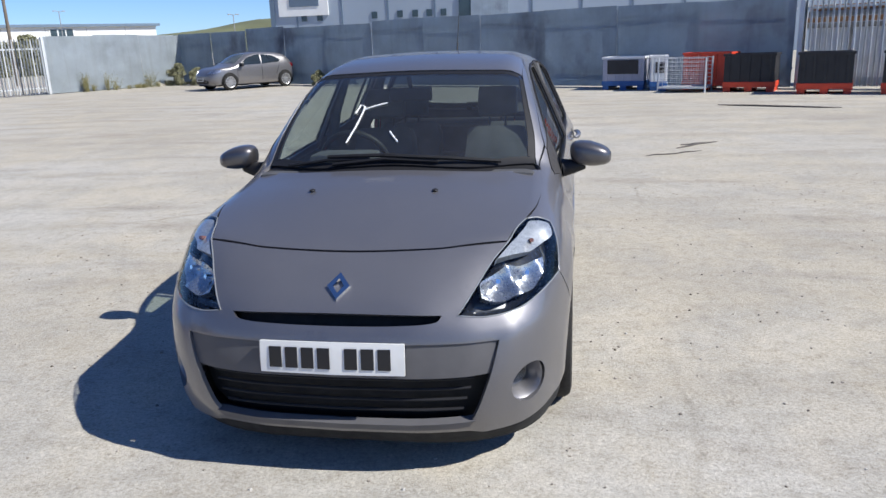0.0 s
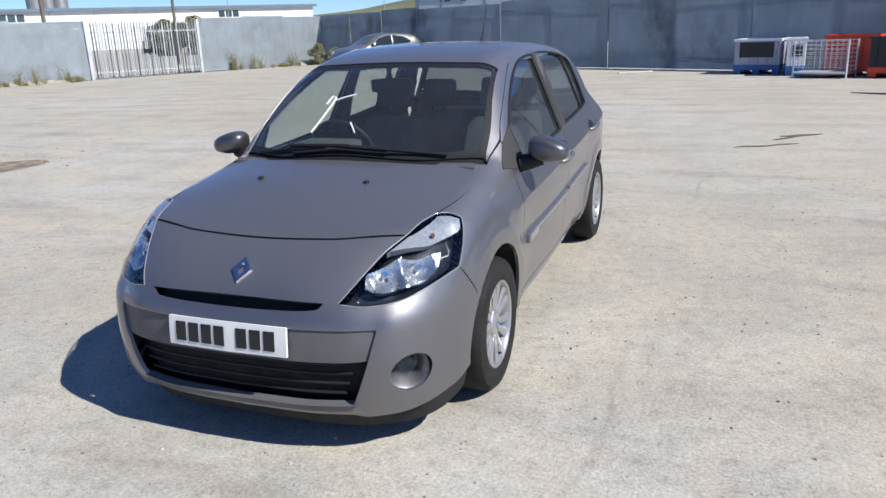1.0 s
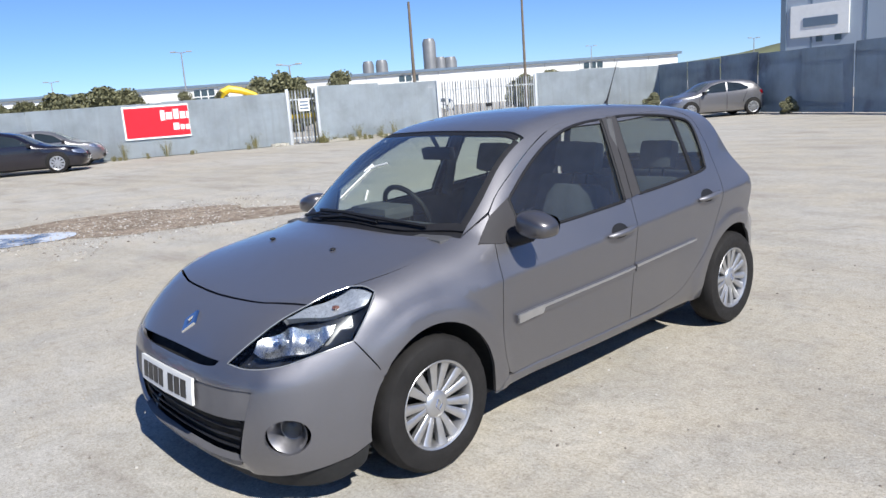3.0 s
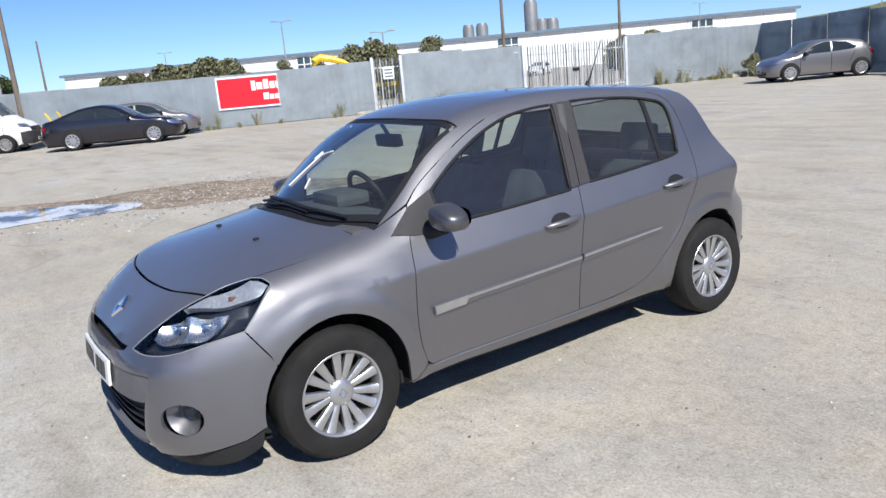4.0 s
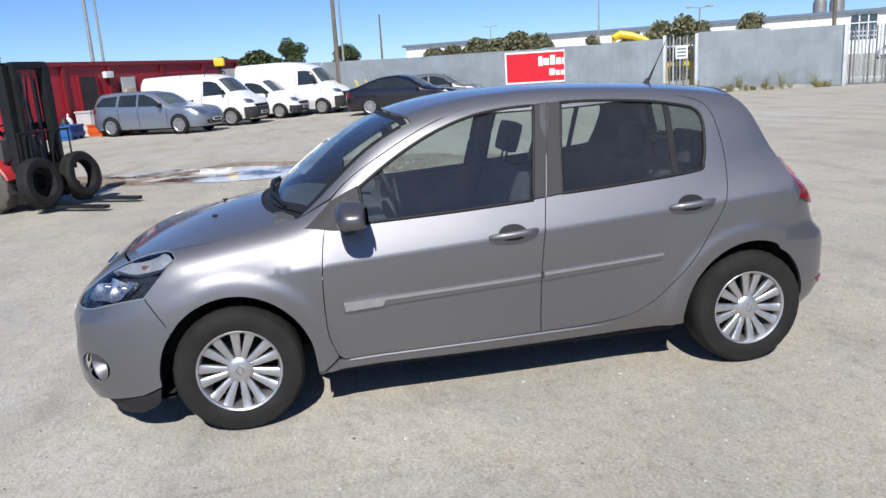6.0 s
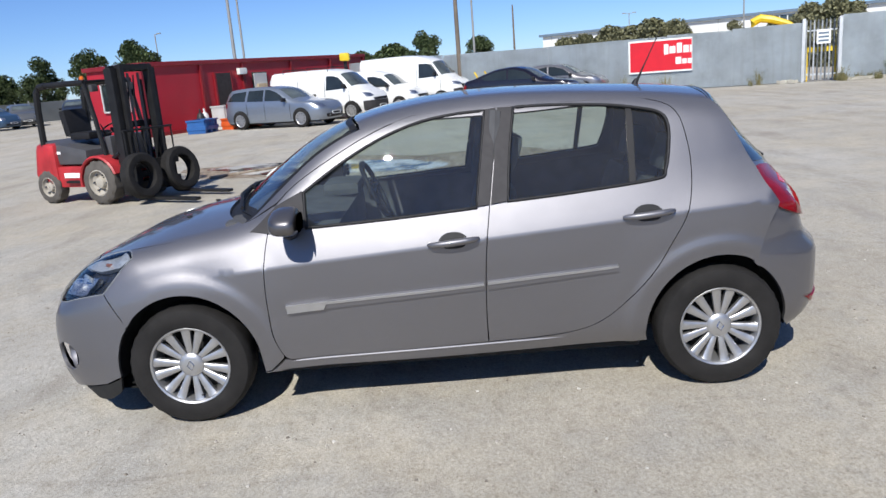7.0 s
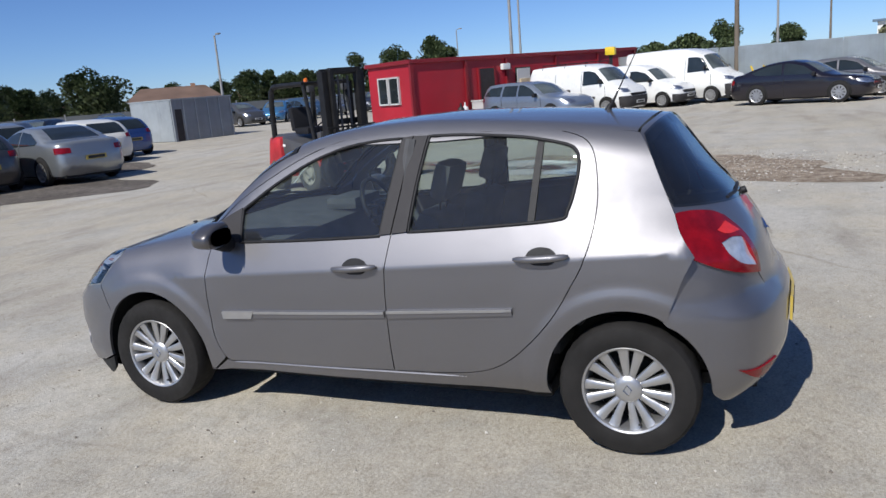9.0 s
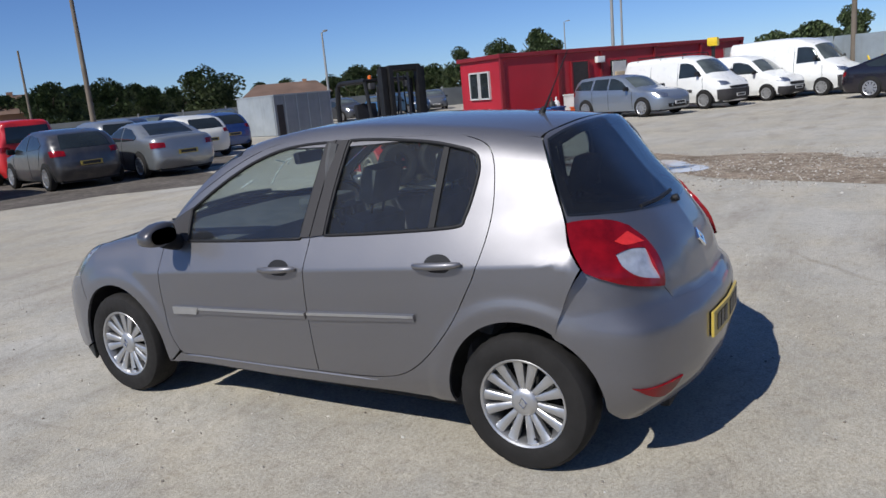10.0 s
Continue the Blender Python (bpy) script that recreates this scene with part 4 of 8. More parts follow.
def vehicle(name, label, m, spec, paint_, rim=None, group=""):
    """A parked car or van from its side profile; it faces -y in its own axes."""
    y0, y1, half, belt, tilt = spec["y0"], spec["y1"], spec["half"], spec["belt"], spec["tilt"]
    centre = curve1(*spec["top"])
    nose = curve1((0, 0), (0.45 * half, 0.02), (0.75 * half, 0.12), (0.92 * half, 0.28), (half, 0.5))
    fz, rz = curve1(*spec["front"]), curve1(*spec["rear"])
    sweep = lambda y: step(y, spec["cowl"] - 0.4, spec["cowl"]) * (1 - step(y, spec["cowl"] + 0.9, spec["cowl"] + 1.5))
    body = Body(side_shape(half, belt, tilt, y0, y1), lambda a, y: centre(y - sweep(y) * 0.16 * (a / (half * 0.8)) ** 2) - 0.045 * (a / half) ** 2, lambda a, z: fz(z) + nose(a), lambda a, z: rz(z) - nose(a) * spec.get("round", 0.6), spec.get("k", (0.11, 0.12, 0.10)))
    car = thing(name, label, spec["category"], m, group)
    sheet("body", skin(body, y0 + 0.75, y1 - 0.6, spec.get("z0", 0.65)), paint_, car)
    roll, front, rear, down = Roll(spec.get("z0", 0.65)), Ball((0, y0 + 0.9, 0.6)), Ball((0, y1 - 0.8, 0.75), 1), Down()
    sp = lambda y, z: (float(body.hit(np.array([[0, y, z]]), np.array([[1.0, 0, 0]]))[0, 0]), y, z)
    C = lambda p: (p, True)
    for win in spec["windows"]:
        outline = flow([C(sp(y, z)) for y, z in win], n=5)
        for s in (False, True):
            sheet("side_window", panel(body, roll, outline, out=0.006, gap=0, lip=0.006, mirror=s, cell=0.09), M_CARGLASS, car)
    for seam in spec.get("seams", ()):
        for s in (False, True):
            (ya, za), (yb, zb) = seam
            wid = 0.008
            sheet("door_seam", panel(body, roll, flow([C(sp(ya - wid, za)), C(sp(yb - wid, zb)), C(sp(yb + wid, zb)), C(sp(ya + wid, za))], n=6), out=0.003, gap=0, lip=0.003, mirror=s, cell=0.09), M_TRIM, car)
    yb, yt, xb, xt = spec["screen"]
    sw = lambda x: 0.16 * (x / (half * 0.8)) ** 2
    ws_ = [C((xb, yb + sw(xb), 0)), C((xt, yt + sw(xt) * 0.5, 0)), (0, yt, 0), C((-xt, yt + sw(xt) * 0.5, 0)), C((-xb, yb + sw(xb), 0)), (0, yb, 0)]
    sheet("windscreen", panel(body, down, flow(ws_), out=0.006, gap=0, lip=0.006, cell=0.09), M_SCREEN, car)
    if "rear_glass" in spec:
        zb, zt, xb, xt = spec["rear_glass"]
        rp = lambda x, z: (x, float(body.rear(abs(x), z)), z)
        sheet("rear_window", panel(body, rear, flow([C(rp(xb, zb)), C(rp(xt, zt)), (0, float(body.rear(0, zt)), zt), C(rp(-xt, zt)), C(rp(-xb, zb)), rp(0, zb)]), out=0.006, gap=0, lip=0.006, cell=0.09), M_CARGLASS, car)
    if "deck_glass" in spec:
        ya, yb2, xa, xb2 = spec["deck_glass"]
        sheet("rear_window", panel(body, down, flow([C((xa, ya, 0)), C((xb2, yb2, 0)), (0, yb2 + 0.06, 0), C((-xb2, yb2, 0)), C((-xa, ya, 0)), (0, ya + 0.03, 0)]), out=0.006, gap=0, lip=0.006, cell=0.09), M_CARGLASS, car)
    fp = lambda x, z: (x, float(body.front(abs(x), z)), z)
    hz = spec["lamp"]
    lamp = flow([C(fp(half * 0.52, hz - 0.05)), C(fp(half * 0.58, hz + 0.07)), fp(half * 0.8, hz + 0.10), C(fp(half * 0.95, hz + 0.09)), C(fp(half * 0.96, hz)), fp(half * 0.8, hz - 0.06)])
    tz = spec["tail"]
    tl = flow([C(rp2) for rp2 in [(x, float(body.rear(abs(x), z)), z) for x, z in spec.get("tail_shape", ((half * 0.62, tz - 0.06), (half * 0.62, tz + 0.06), (half * 0.97, tz + 0.08), (half * 0.97, tz - 0.07)))]])
    for s in (False, True):
        sheet("headlamp", panel(body, front, lamp, out=0.006, gap=0, lip=0.006, mirror=s, cell=0.07), M_REFLECTOR, car)
        sheet("tail_lamp", panel(body, rear, tl, out=0.006, gap=0, lip=0.006, mirror=s, cell=0.07), M_TAILRED, car)
    g0, g1 = spec.get("grille", (0.30, 0.42))
    gr = flow([C(fp(half * 0.55, g0)), C(fp(half * 0.6, g1)), fp(0, g1 + 0.01), C(fp(-half * 0.6, g1)), C(fp(-half * 0.55, g0)), fp(0, g0 - 0.01)])
    sheet("grille", panel(body, front, gr, out=0.005, gap=0, lip=0.005, cell=0.09), M_TRIM, car)
    if spec.get("dark_bumper"):
        b0, b1 = spec["dark_bumper"]
        bp = flow([C(fp(half * 0.93, b0)), C(fp(half * 0.95, b1)), fp(0, b1), C(fp(-half * 0.95, b1)), C(fp(-half * 0.93, b0)), fp(0, b0)])
        sheet("front_bumper", panel(body, front, bp, out=0.012, gap=0, lip=0.014, cell=0.08), M_DARKTRIM, car)
    pz = spec.get("plate", 0.62)
    for mt, z, fn, turn, nm in ((M_WHITEPLATE, 0.44, body.front, 0, 1), (M_YELLOWPLATE, pz, body.rear, 180, -1)):
        at = Matrix.Translation((0, float(fn(0, z)) - 0.022 * nm, z)) @ Matrix.Rotation(radians(turn), 4, "Z")
        pl = part("number_plate", box((-0.26, -0.006, -0.055), (0.26, 0.006, 0.055), 0, at), mt, car, smooth=False)
        part("plate_bar", box((-0.21, -0.009, -0.035), (0.21, -0.006, 0.035), 0, at), M_BLACKBAR, pl, smooth=False)
    rad = spec.get("wheel", 0.315)
    w = road_wheel(rad, rim or M_ALLOY)
    for hy in spec["hubs"]:
        for s in (False, True):
            # arches are not cut: a black disc on the skin paints their shade
            ring = [sp(hy + (rad + 0.05) * math.cos(a), rad + (rad + 0.05) * math.sin(a)) for a in np.linspace(-0.25, math.pi + 0.25, 16)]
            sheet("wheel_arch", panel(body, roll, flow([C(p) for p in ring], n=2), out=0.004, gap=0, lip=0.004, mirror=s, cell=0.1), M_UNDER, car)
            k = -1 if s else 1
            made = copy_thing(w, Matrix.Translation(((half - 0.055) * k, hy, rad)) @ Matrix.Rotation(math.pi if s else 0, 4, "Z"))
            made.parent = car
    for o in (w, *w.children_recursive):
        bpy.data.objects.remove(o)
    for s in (1, -1):
        my, mz = spec["mirror"]
        bm = bmesh.new()
        add_box(bm, ((half - 0.02), my - 0.06, mz - 0.07), ((half + 0.17), my + 0.05, mz + 0.07), 0.035)
        for v in bm.verts:
            v.co.x *= s
        if s < 0:
            bmesh.ops.reverse_faces(bm, faces=bm.faces)
        part("door_mirror", bm, spec.get("mirror_material", M_TRIM), car)
    part("floor_pan", box((-half * 0.8, y0 + 0.25, 0.17), (half * 0.8, y1 - 0.2, 0.40), 0.03), M_UNDER, car)
    return car


def profile(*pts):
    return pts


HATCH = dict(category="car", y0=-2.03, y1=2.03, half=0.86, belt=0.92, tilt=0.38, cowl=-1.15, top=profile((-2.2, 0.5), (-2.0, 0.70), (-1.7, 0.86), (-1.2, 0.98), (-1.05, 1.03), (-0.3, 1.39), (0.2, 1.45), (0.9, 1.43), (1.4, 1.36), (1.8, 1.28)),
             front=profile((0.2, -1.93), (0.4, -2.03), (0.55, -2.03), (0.8, -1.9)), rear=profile((0.2, 1.9), (0.5, 2.03), (0.8, 2.0), (1.0, 1.88), (1.38, 1.5)), screen=(-1.02, -0.32, 0.66, 0.52),
             windows=[[(-0.72, 0.95), (-0.35, 1.22), (0.05, 1.33), (0.28, 1.34), (0.25, 0.97)], [(0.31, 0.97), (0.35, 1.34), (0.85, 1.28), (1.2, 1.10), (1.1, 1.02)]], seams=[((-0.85, 0.3), (-0.85, 0.9)), ((0.28, 0.3), (0.28, 0.95)), ((0.95, 0.55), (1.15, 1.0))],
             rear_glass=(0.98, 1.33, 0.58, 0.50), lamp=0.72, tail=0.88, hubs=(-1.22, 1.37), mirror=(-0.68, 0.97), wheel=0.32)
SALOON = dict(category="car", y0=-2.26, y1=2.26, half=0.90, belt=0.90, tilt=0.40, cowl=-1.05, top=profile((-2.4, 0.5), (-2.2, 0.68), (-1.9, 0.82), (-1.2, 0.94), (-0.95, 1.0), (-0.25, 1.34), (0.3, 1.42), (0.8, 1.38), (1.2, 1.24), (1.6, 1.07), (2.0, 1.05), (2.25, 1.02)),
              front=profile((0.2, -2.15), (0.4, -2.26), (0.6, -2.25), (0.8, -2.1)), rear=profile((0.2, 2.12), (0.45, 2.26), (0.65, 2.25), (0.95, 2.18), (1.05, 2.16), (1.2, 2.1)), screen=(-0.92, -0.22, 0.68, 0.54),
              windows=[[(-0.65, 0.94), (-0.2, 1.22), (0.15, 1.30), (0.35, 1.31), (0.33, 0.96)], [(0.39, 0.96), (0.42, 1.31), (0.85, 1.25), (1.25, 1.06), (1.15, 0.98)]], seams=[((0.36, 0.3), (0.36, 0.95))],
              lamp=0.66, tail=0.82, hubs=(-1.42, 1.34), mirror=(-0.58, 0.95), wheel=0.33, grille=(0.50, 0.66), deck_glass=(0.88, 1.50, 0.50, 0.60))
FAST = dict(SALOON, y0=-2.41, y1=2.41, half=0.925, top=profile((-2.55, 0.5), (-2.35, 0.70), (-2.0, 0.85), (-1.3, 0.97), (-1.05, 1.03), (-0.3, 1.40), (0.25, 1.49), (0.8, 1.45), (1.4, 1.29), (1.9, 1.12), (2.3, 1.04), (2.4, 1.0)), cowl=-1.15,
            front=profile((0.2, -2.3), (0.4, -2.41), (0.6, -2.40), (0.8, -2.25)), rear=profile((0.2, 2.27), (0.45, 2.41), (0.65, 2.40), (0.95, 2.33), (1.05, 2.3), (1.2, 2.2)), screen=(-1.02, -0.28, 0.72, 0.56),
            windows=[[(-0.72, 0.98), (-0.25, 1.27), (0.15, 1.37), (0.38, 1.38), (0.36, 1.0)], [(0.43, 1.0), (0.46, 1.38), (0.95, 1.32), (1.5, 1.12), (1.3, 1.03)]], hubs=(-1.45, 1.29), wheel=0.34, belt=0.95, mirror=(-0.66, 1.0), deck_glass=(1.0, 1.85, 0.52, 0.58))
ESTATE = dict(HATCH, y0=-2.25, y1=2.25, half=0.875, top=profile((-2.4, 0.5), (-2.2, 0.72), (-1.9, 0.86), (-1.3, 0.97), (-1.1, 1.03), (-0.35, 1.40), (0.2, 1.48), (1.0, 1.49), (1.8, 1.45), (2.2, 1.40)), cowl=-1.2,
              front=profile((0.2, -2.15), (0.4, -2.25), (0.6, -2.25), (0.8, -2.12)), rear=profile((0.2, 2.12), (0.45, 2.25), (0.8, 2.22), (1.0, 2.17), (1.42, 1.95)), screen=(-1.08, -0.36, 0.68, 0.55),
              windows=[[(-0.76, 0.96), (-0.35, 1.24), (0.0, 1.36), (0.2, 1.37), (0.18, 0.98)], [(0.26, 0.98), (0.28, 1.37), (0.95, 1.37), (0.98, 1.0)], [(1.08, 1.01), (1.06, 1.36), (1.65, 1.32), (1.9, 1.06), (1.85, 1.03)]], seams=[((0.22, 0.3), (0.22, 0.95)), ((1.0, 0.5), (1.03, 1.0)), ((-0.9, 0.3), (-0.9, 0.9))],
              rear_glass=(1.0, 1.37, 0.62, 0.55), hubs=(-1.35, 1.35), mirror=(-0.70, 0.99))
VAN = dict(category="van", y0=-2.38, y1=2.38, half=0.94, belt=1.15, tilt=0.13, cowl=-1.75, z0=0.95, k=(0.12, 0.14, 0.08), round=0.12, top=profile((-2.5, 0.75), (-2.3, 0.93), (-2.0, 1.08), (-1.8, 1.18), (-1.65, 1.30), (-1.05, 1.78), (-0.7, 1.91), (-0.2, 1.96), (1.0, 1.97), (2.4, 1.94)),
           front=profile((0.2, -2.30), (0.45, -2.38), (0.75, -2.36), (1.0, -2.2), (1.3, -1.9)), rear=profile((0.2, 2.3), (0.4, 2.38), (1.2, 2.37), (1.9, 2.30)), screen=(-1.68, -1.05, 0.78, 0.66),
           windows=[[(-1.42, 1.18), (-1.0, 1.60), (-0.72, 1.68), (-0.45, 1.68), (-0.42, 1.14)]], seams=[((-0.36, 0.4), (-0.36, 1.7)), ((-1.45, 0.5), (-1.45, 1.15)), ((0.9, 0.45), (0.9, 1.7))],
           lamp=0.88, tail=1.0, hubs=(-1.50, 1.60), mirror=(-1.28, 1.28), wheel=0.325, dark_bumper=(0.28, 0.66), grille=(0.68, 0.76))
TALLVAN = dict(VAN, y0=-2.6, y1=2.6, half=0.985, belt=1.25, tilt=0.11, cowl=-1.95, z0=1.1, top=profile((-2.75, 0.8), (-2.5, 1.0), (-2.25, 1.15), (-2.0, 1.27), (-1.8, 1.45), (-1.25, 2.02), (-0.9, 2.16), (-0.3, 2.28), (0.5, 2.32), (2.6, 2.28)),
               front=profile((0.2, -2.5), (0.45, -2.6), (0.8, -2.57), (1.1, -2.4), (1.4, -2.1)), rear=profile((0.2, 2.5), (0.4, 2.6), (1.2, 2.59), (2.2, 2.5)), screen=(-1.85, -1.28, 0.82, 0.72),
               windows=[[(-1.60, 1.32), (-1.25, 1.82), (-0.95, 1.90), (-0.62, 1.90), (-0.60, 1.28)]], seams=[((-0.5, 0.45), (-0.5, 1.9)), ((-1.65, 0.5), (-1.65, 1.25))], lamp=0.98, hubs=(-1.65, 1.55), mirror=(-1.42, 1.45), wheel=0.33, dark_bumper=(0.30, 0.74), grille=(0.76, 0.92))
SMALLVAN = dict(VAN, y0=-2.1, y1=2.1, half=0.86, belt=1.05, tilt=0.2, cowl=-1.45, z0=0.8, top=profile((-2.25, 0.6), (-2.05, 0.78), (-1.75, 0.95), (-1.4, 1.05), (-1.25, 1.12), (-0.6, 1.58), (-0.2, 1.74), (0.3, 1.80), (2.1, 1.76)), front=profile((0.2, -2.0), (0.45, -2.1), (0.7, -2.08), (0.9, -1.95)),
                rear=profile((0.2, 2.0), (0.4, 2.1), (1.2, 2.08), (1.75, 2.0)), screen=(-1.22, -0.58, 0.70, 0.6), windows=[[(-0.95, 1.07), (-0.5, 1.42), (-0.1, 1.52), (0.2, 1.52), (0.2, 1.05)]], seams=[((0.26, 0.4), (0.26, 1.5))], lamp=0.76, hubs=(-1.3, 1.35), mirror=(-0.8, 1.1), wheel=0.30, dark_bumper=(0.25, 0.52), grille=(0.56, 0.66), rear_glass=(1.15, 1.6, 0.6, 0.55))
NOTE = dict(HATCH, top=profile((-2.2, 0.55), (-2.0, 0.74), (-1.7, 0.92), (-1.3, 1.03), (-1.15, 1.10), (-0.4, 1.45), (0.2, 1.53), (1.0, 1.53), (1.6, 1.46), (1.9, 1.38)), rear=profile((0.2, 1.95), (0.5, 2.03), (0.9, 2.0), (1.05, 1.95), (1.45, 1.72)), rear_glass=(1.0, 1.40, 0.62, 0.52), half=0.85)

P_WHITE = plain("white_van_paint", (0.78, 0.78, 0.76), 0.3, 0, 0.05, 1.2, 0, 0.4)
P_BLACK = paint("black_car_paint", (0.012, 0.010, 0.016), 0.2, 0.25, 0.02)
P_SILVERBLUE = paint("silver_blue_paint", (0.27, 0.31, 0.37), 0.7, 0.35, 0.2)
P_SILVER = paint("silver_paint", (0.30, 0.32, 0.335), 0.7, 0.35, 0.2)
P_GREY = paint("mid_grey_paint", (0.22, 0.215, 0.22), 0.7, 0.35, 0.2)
P_DARK = paint("dark_grey_paint", (0.065, 0.065, 0.07), 0.6, 0.35, 0.25)
P_RED = plain("red_van_paint", (0.50, 0.02, 0.025), 0.35, 0, 0.08, 1.5, 0, 0.3)
P_BLUE = paint("blue_car_paint", (0.03, 0.07, 0.22), 0.6, 0.35, 0.15)
P_BRIGHTBLUE = paint("light_blue_paint", (0.06, 0.20, 0.38), 0.6, 0.35, 0.15)
P_PALE = plain("off_white_paint", (0.66, 0.65, 0.60), 0.35, 0, 0.06, 1.5, 0, 0.3)


def parked(x, y, heading):
    """At a place, facing a heading given as (dx, dy)."""
    return Matrix.Translation((x, y, 0)) @ Matrix.Rotation(math.atan2(heading[1], heading[0]) + math.pi / 2, 4, "Z")


ROW = (0.405, 0.914)


def by_wheel(front_x, front_y, heading, spec, side=-1):
    """Placed by where its near front wheel stands; side -1: the car's right."""
    d = Vector((*heading, 0)).normalized()
    left = Vector((-d.y, d.x, 0))
    q = Vector((front_x, front_y, 0)) - left * side * spec["half"] + d * spec["hubs"][0]
    return parked(q.x, q.y, heading)


vehicle("hatchback_car", "grey metallic small hatchback parked by the fence corner", by_wheel(-12.54, 24.28, (-0.58, -0.81), HATCH, 1), HATCH, P_GREY)
vehicle("fastback_car", "black five-door fastback on silver wheels", by_wheel(-24.65, 4.28, (0.383, 0.924), FAST), FAST, P_BLACK)
vehicle("hatchback_car", "grey hatchback half hidden behind the black fastback", parked(-28.6, 5.1, (0.40, 0.915)), HATCH, P_GREY)
vehicle("estate_car", "silver-blue estate car parked before the red cabin", by_wheel(-22.56, -4.97, (0.43, 0.90), ESTATE), ESTATE, P_SILVERBLUE)
van_ob = vehicle("panel_van", "white panel van with dark grey bumper", by_wheel(-25.3, -3.5, ROW, VAN), VAN, P_WHITE, M_STEELRIM)
for y in (-0.5, 0.5, 1.6):
    part("roof_bar", tube([(-0.78, y, 1.86), (-0.74, y, 2.03), (0.74, y, 2.03), (0.78, y, 1.86)], 0.022, 6), M_TRIM, van_ob, "black roof bar")
for k in (-1, 1):
    part("side_strip", box((0.945 * k - 0.012, -1.0, 0.62), (0.945 * k + 0.012, 1.15, 0.72), 0.008), M_DARKTRIM, van_ob)
vehicle("small_van", "small white van between two larger vans", by_wheel(-28.3, -1.8, ROW, SMALLVAN), SMALLVAN, P_WHITE, M_STEELRIM)
vehicle("tall_van", "white high-roof van by the steel fence", by_wheel(-29.6, 0.0, ROW, TALLVAN), TALLVAN, P_WHITE, M_STEELRIM)
FACE = (-0.23, -0.97)


def by_rear(x, y, heading, spec):
    d = Vector((*heading, 0)).normalized()
    return parked(x + d.x * spec["y1"], y + d.y * spec["y1"], heading)


vehicle("saloon_car", "silver four-door saloon seen from behind", by_rear(-9.85, -13.0, FACE, SALOON), SALOON, P_SILVER)
vehicle("hatchback_car", "dark grey hatchback beside the silver saloon", by_rear(-7.8, -14.05, FACE, HATCH), HATCH, P_DARK)
vehicle("hatchback_car", "silver tall hatchback in the second row", by_rear(-12.9, -19.6, FACE, NOTE), NOTE, P_SILVER)
vehicle("hatchback_car", "off-white hatchback with a yellow rear plate", by_rear(-14.2, -16.9, FACE, HATCH), HATCH, P_PALE)
vehicle("hatchback_car", "dark blue hatchback beside the off-white one", by_rear(-16.9, -18.6, FACE, HATCH), HATCH, P_BLUE)
vehicle("small_van", "red delivery van among parked cars", by_rear(-8.9, -18.3, FACE, SMALLVAN), SMALLVAN, P_RED)
vehicle("small_van", "second red van further back", by_rear(-12.4, -24.5, FACE, SMALLVAN), SMALLVAN, P_RED)
vehicle("hatchback_car", "white hatchback at the end of the row", by_rear(-4.95, -14.9, FACE, NOTE), NOTE, P_WHITE)


def mixed_paint():
    m, t, p = nodes("mixed_car_paint")
    o = t.nodes.new("ShaderNodeObjectInfo")
    col = ramp(t, o.outputs["Random"], [(0, (0.015, 0.015, 0.018)), (0.45, (0.03, 0.035, 0.045)), (0.55, (0.06, 0.14, 0.26)), (0.68, (0.04, 0.04, 0.045)), (0.85, (0.13, 0.135, 0.14)), (1, (0.4, 0.4, 0.39))])
    t.links.new(col, p.inputs["Base Color"])
    p.inputs["Metallic"].default_value, p.inputs["Roughness"].default_value, p.inputs["Coat Weight"].default_value = 0.3, 0.35, 0.5
    return m


P_MIXED = mixed_paint()
far = vehicle("hatchback_car", "small car in the far row of parked cars", parked(-40.8, -29.0, (0.9, 0.4)), HATCH, P_BRIGHTBLUE, group="far row of parked cars")
far2 = vehicle("hatchback_car", "parked car in the far row beside the trees", parked(-34.6, -31.6, (0.75, 0.66)), NOTE, P_MIXED, group="far row of parked cars")
for x, y, a in ((-37.5, -29.6, (0.35, 0.94)), (-43.9, -28.6, (0.35, 0.94)), (-47.0, -28.2, (0.8, 0.6)), (-50.0, -26.0, (0.9, 0.4)), (-31.0, -34.0, (0.6, 0.8)), (-52.0, -23.0, (0.9, 0.4)), (-22.0, -29.5, (0.9, 0.4)), (-18.0, -27.0, (0.9, 0.4)), (-24.5, -33.0, (0.9, 0.4))):
    copy_thing(far2, parked(x, y, a))
beyond = vehicle("hatchback_car", "car parked beyond the palisade gate", parked(-60.0, 54.5, (0.5, -0.86)), HATCH, P_PALE, group="cars beyond the gate")
for x, y, a in ((-54.5, 60.5, (0.8, -0.6)), (-66.0, 48.5, (0.5, -0.86)), (-50.0, 66.0, (0.6, -0.8)), (-73.0, 44.0, (0.6, -0.8))):
    copy_thing(far2, parked(x, y, a))
    bpy.context.view_layer.update()

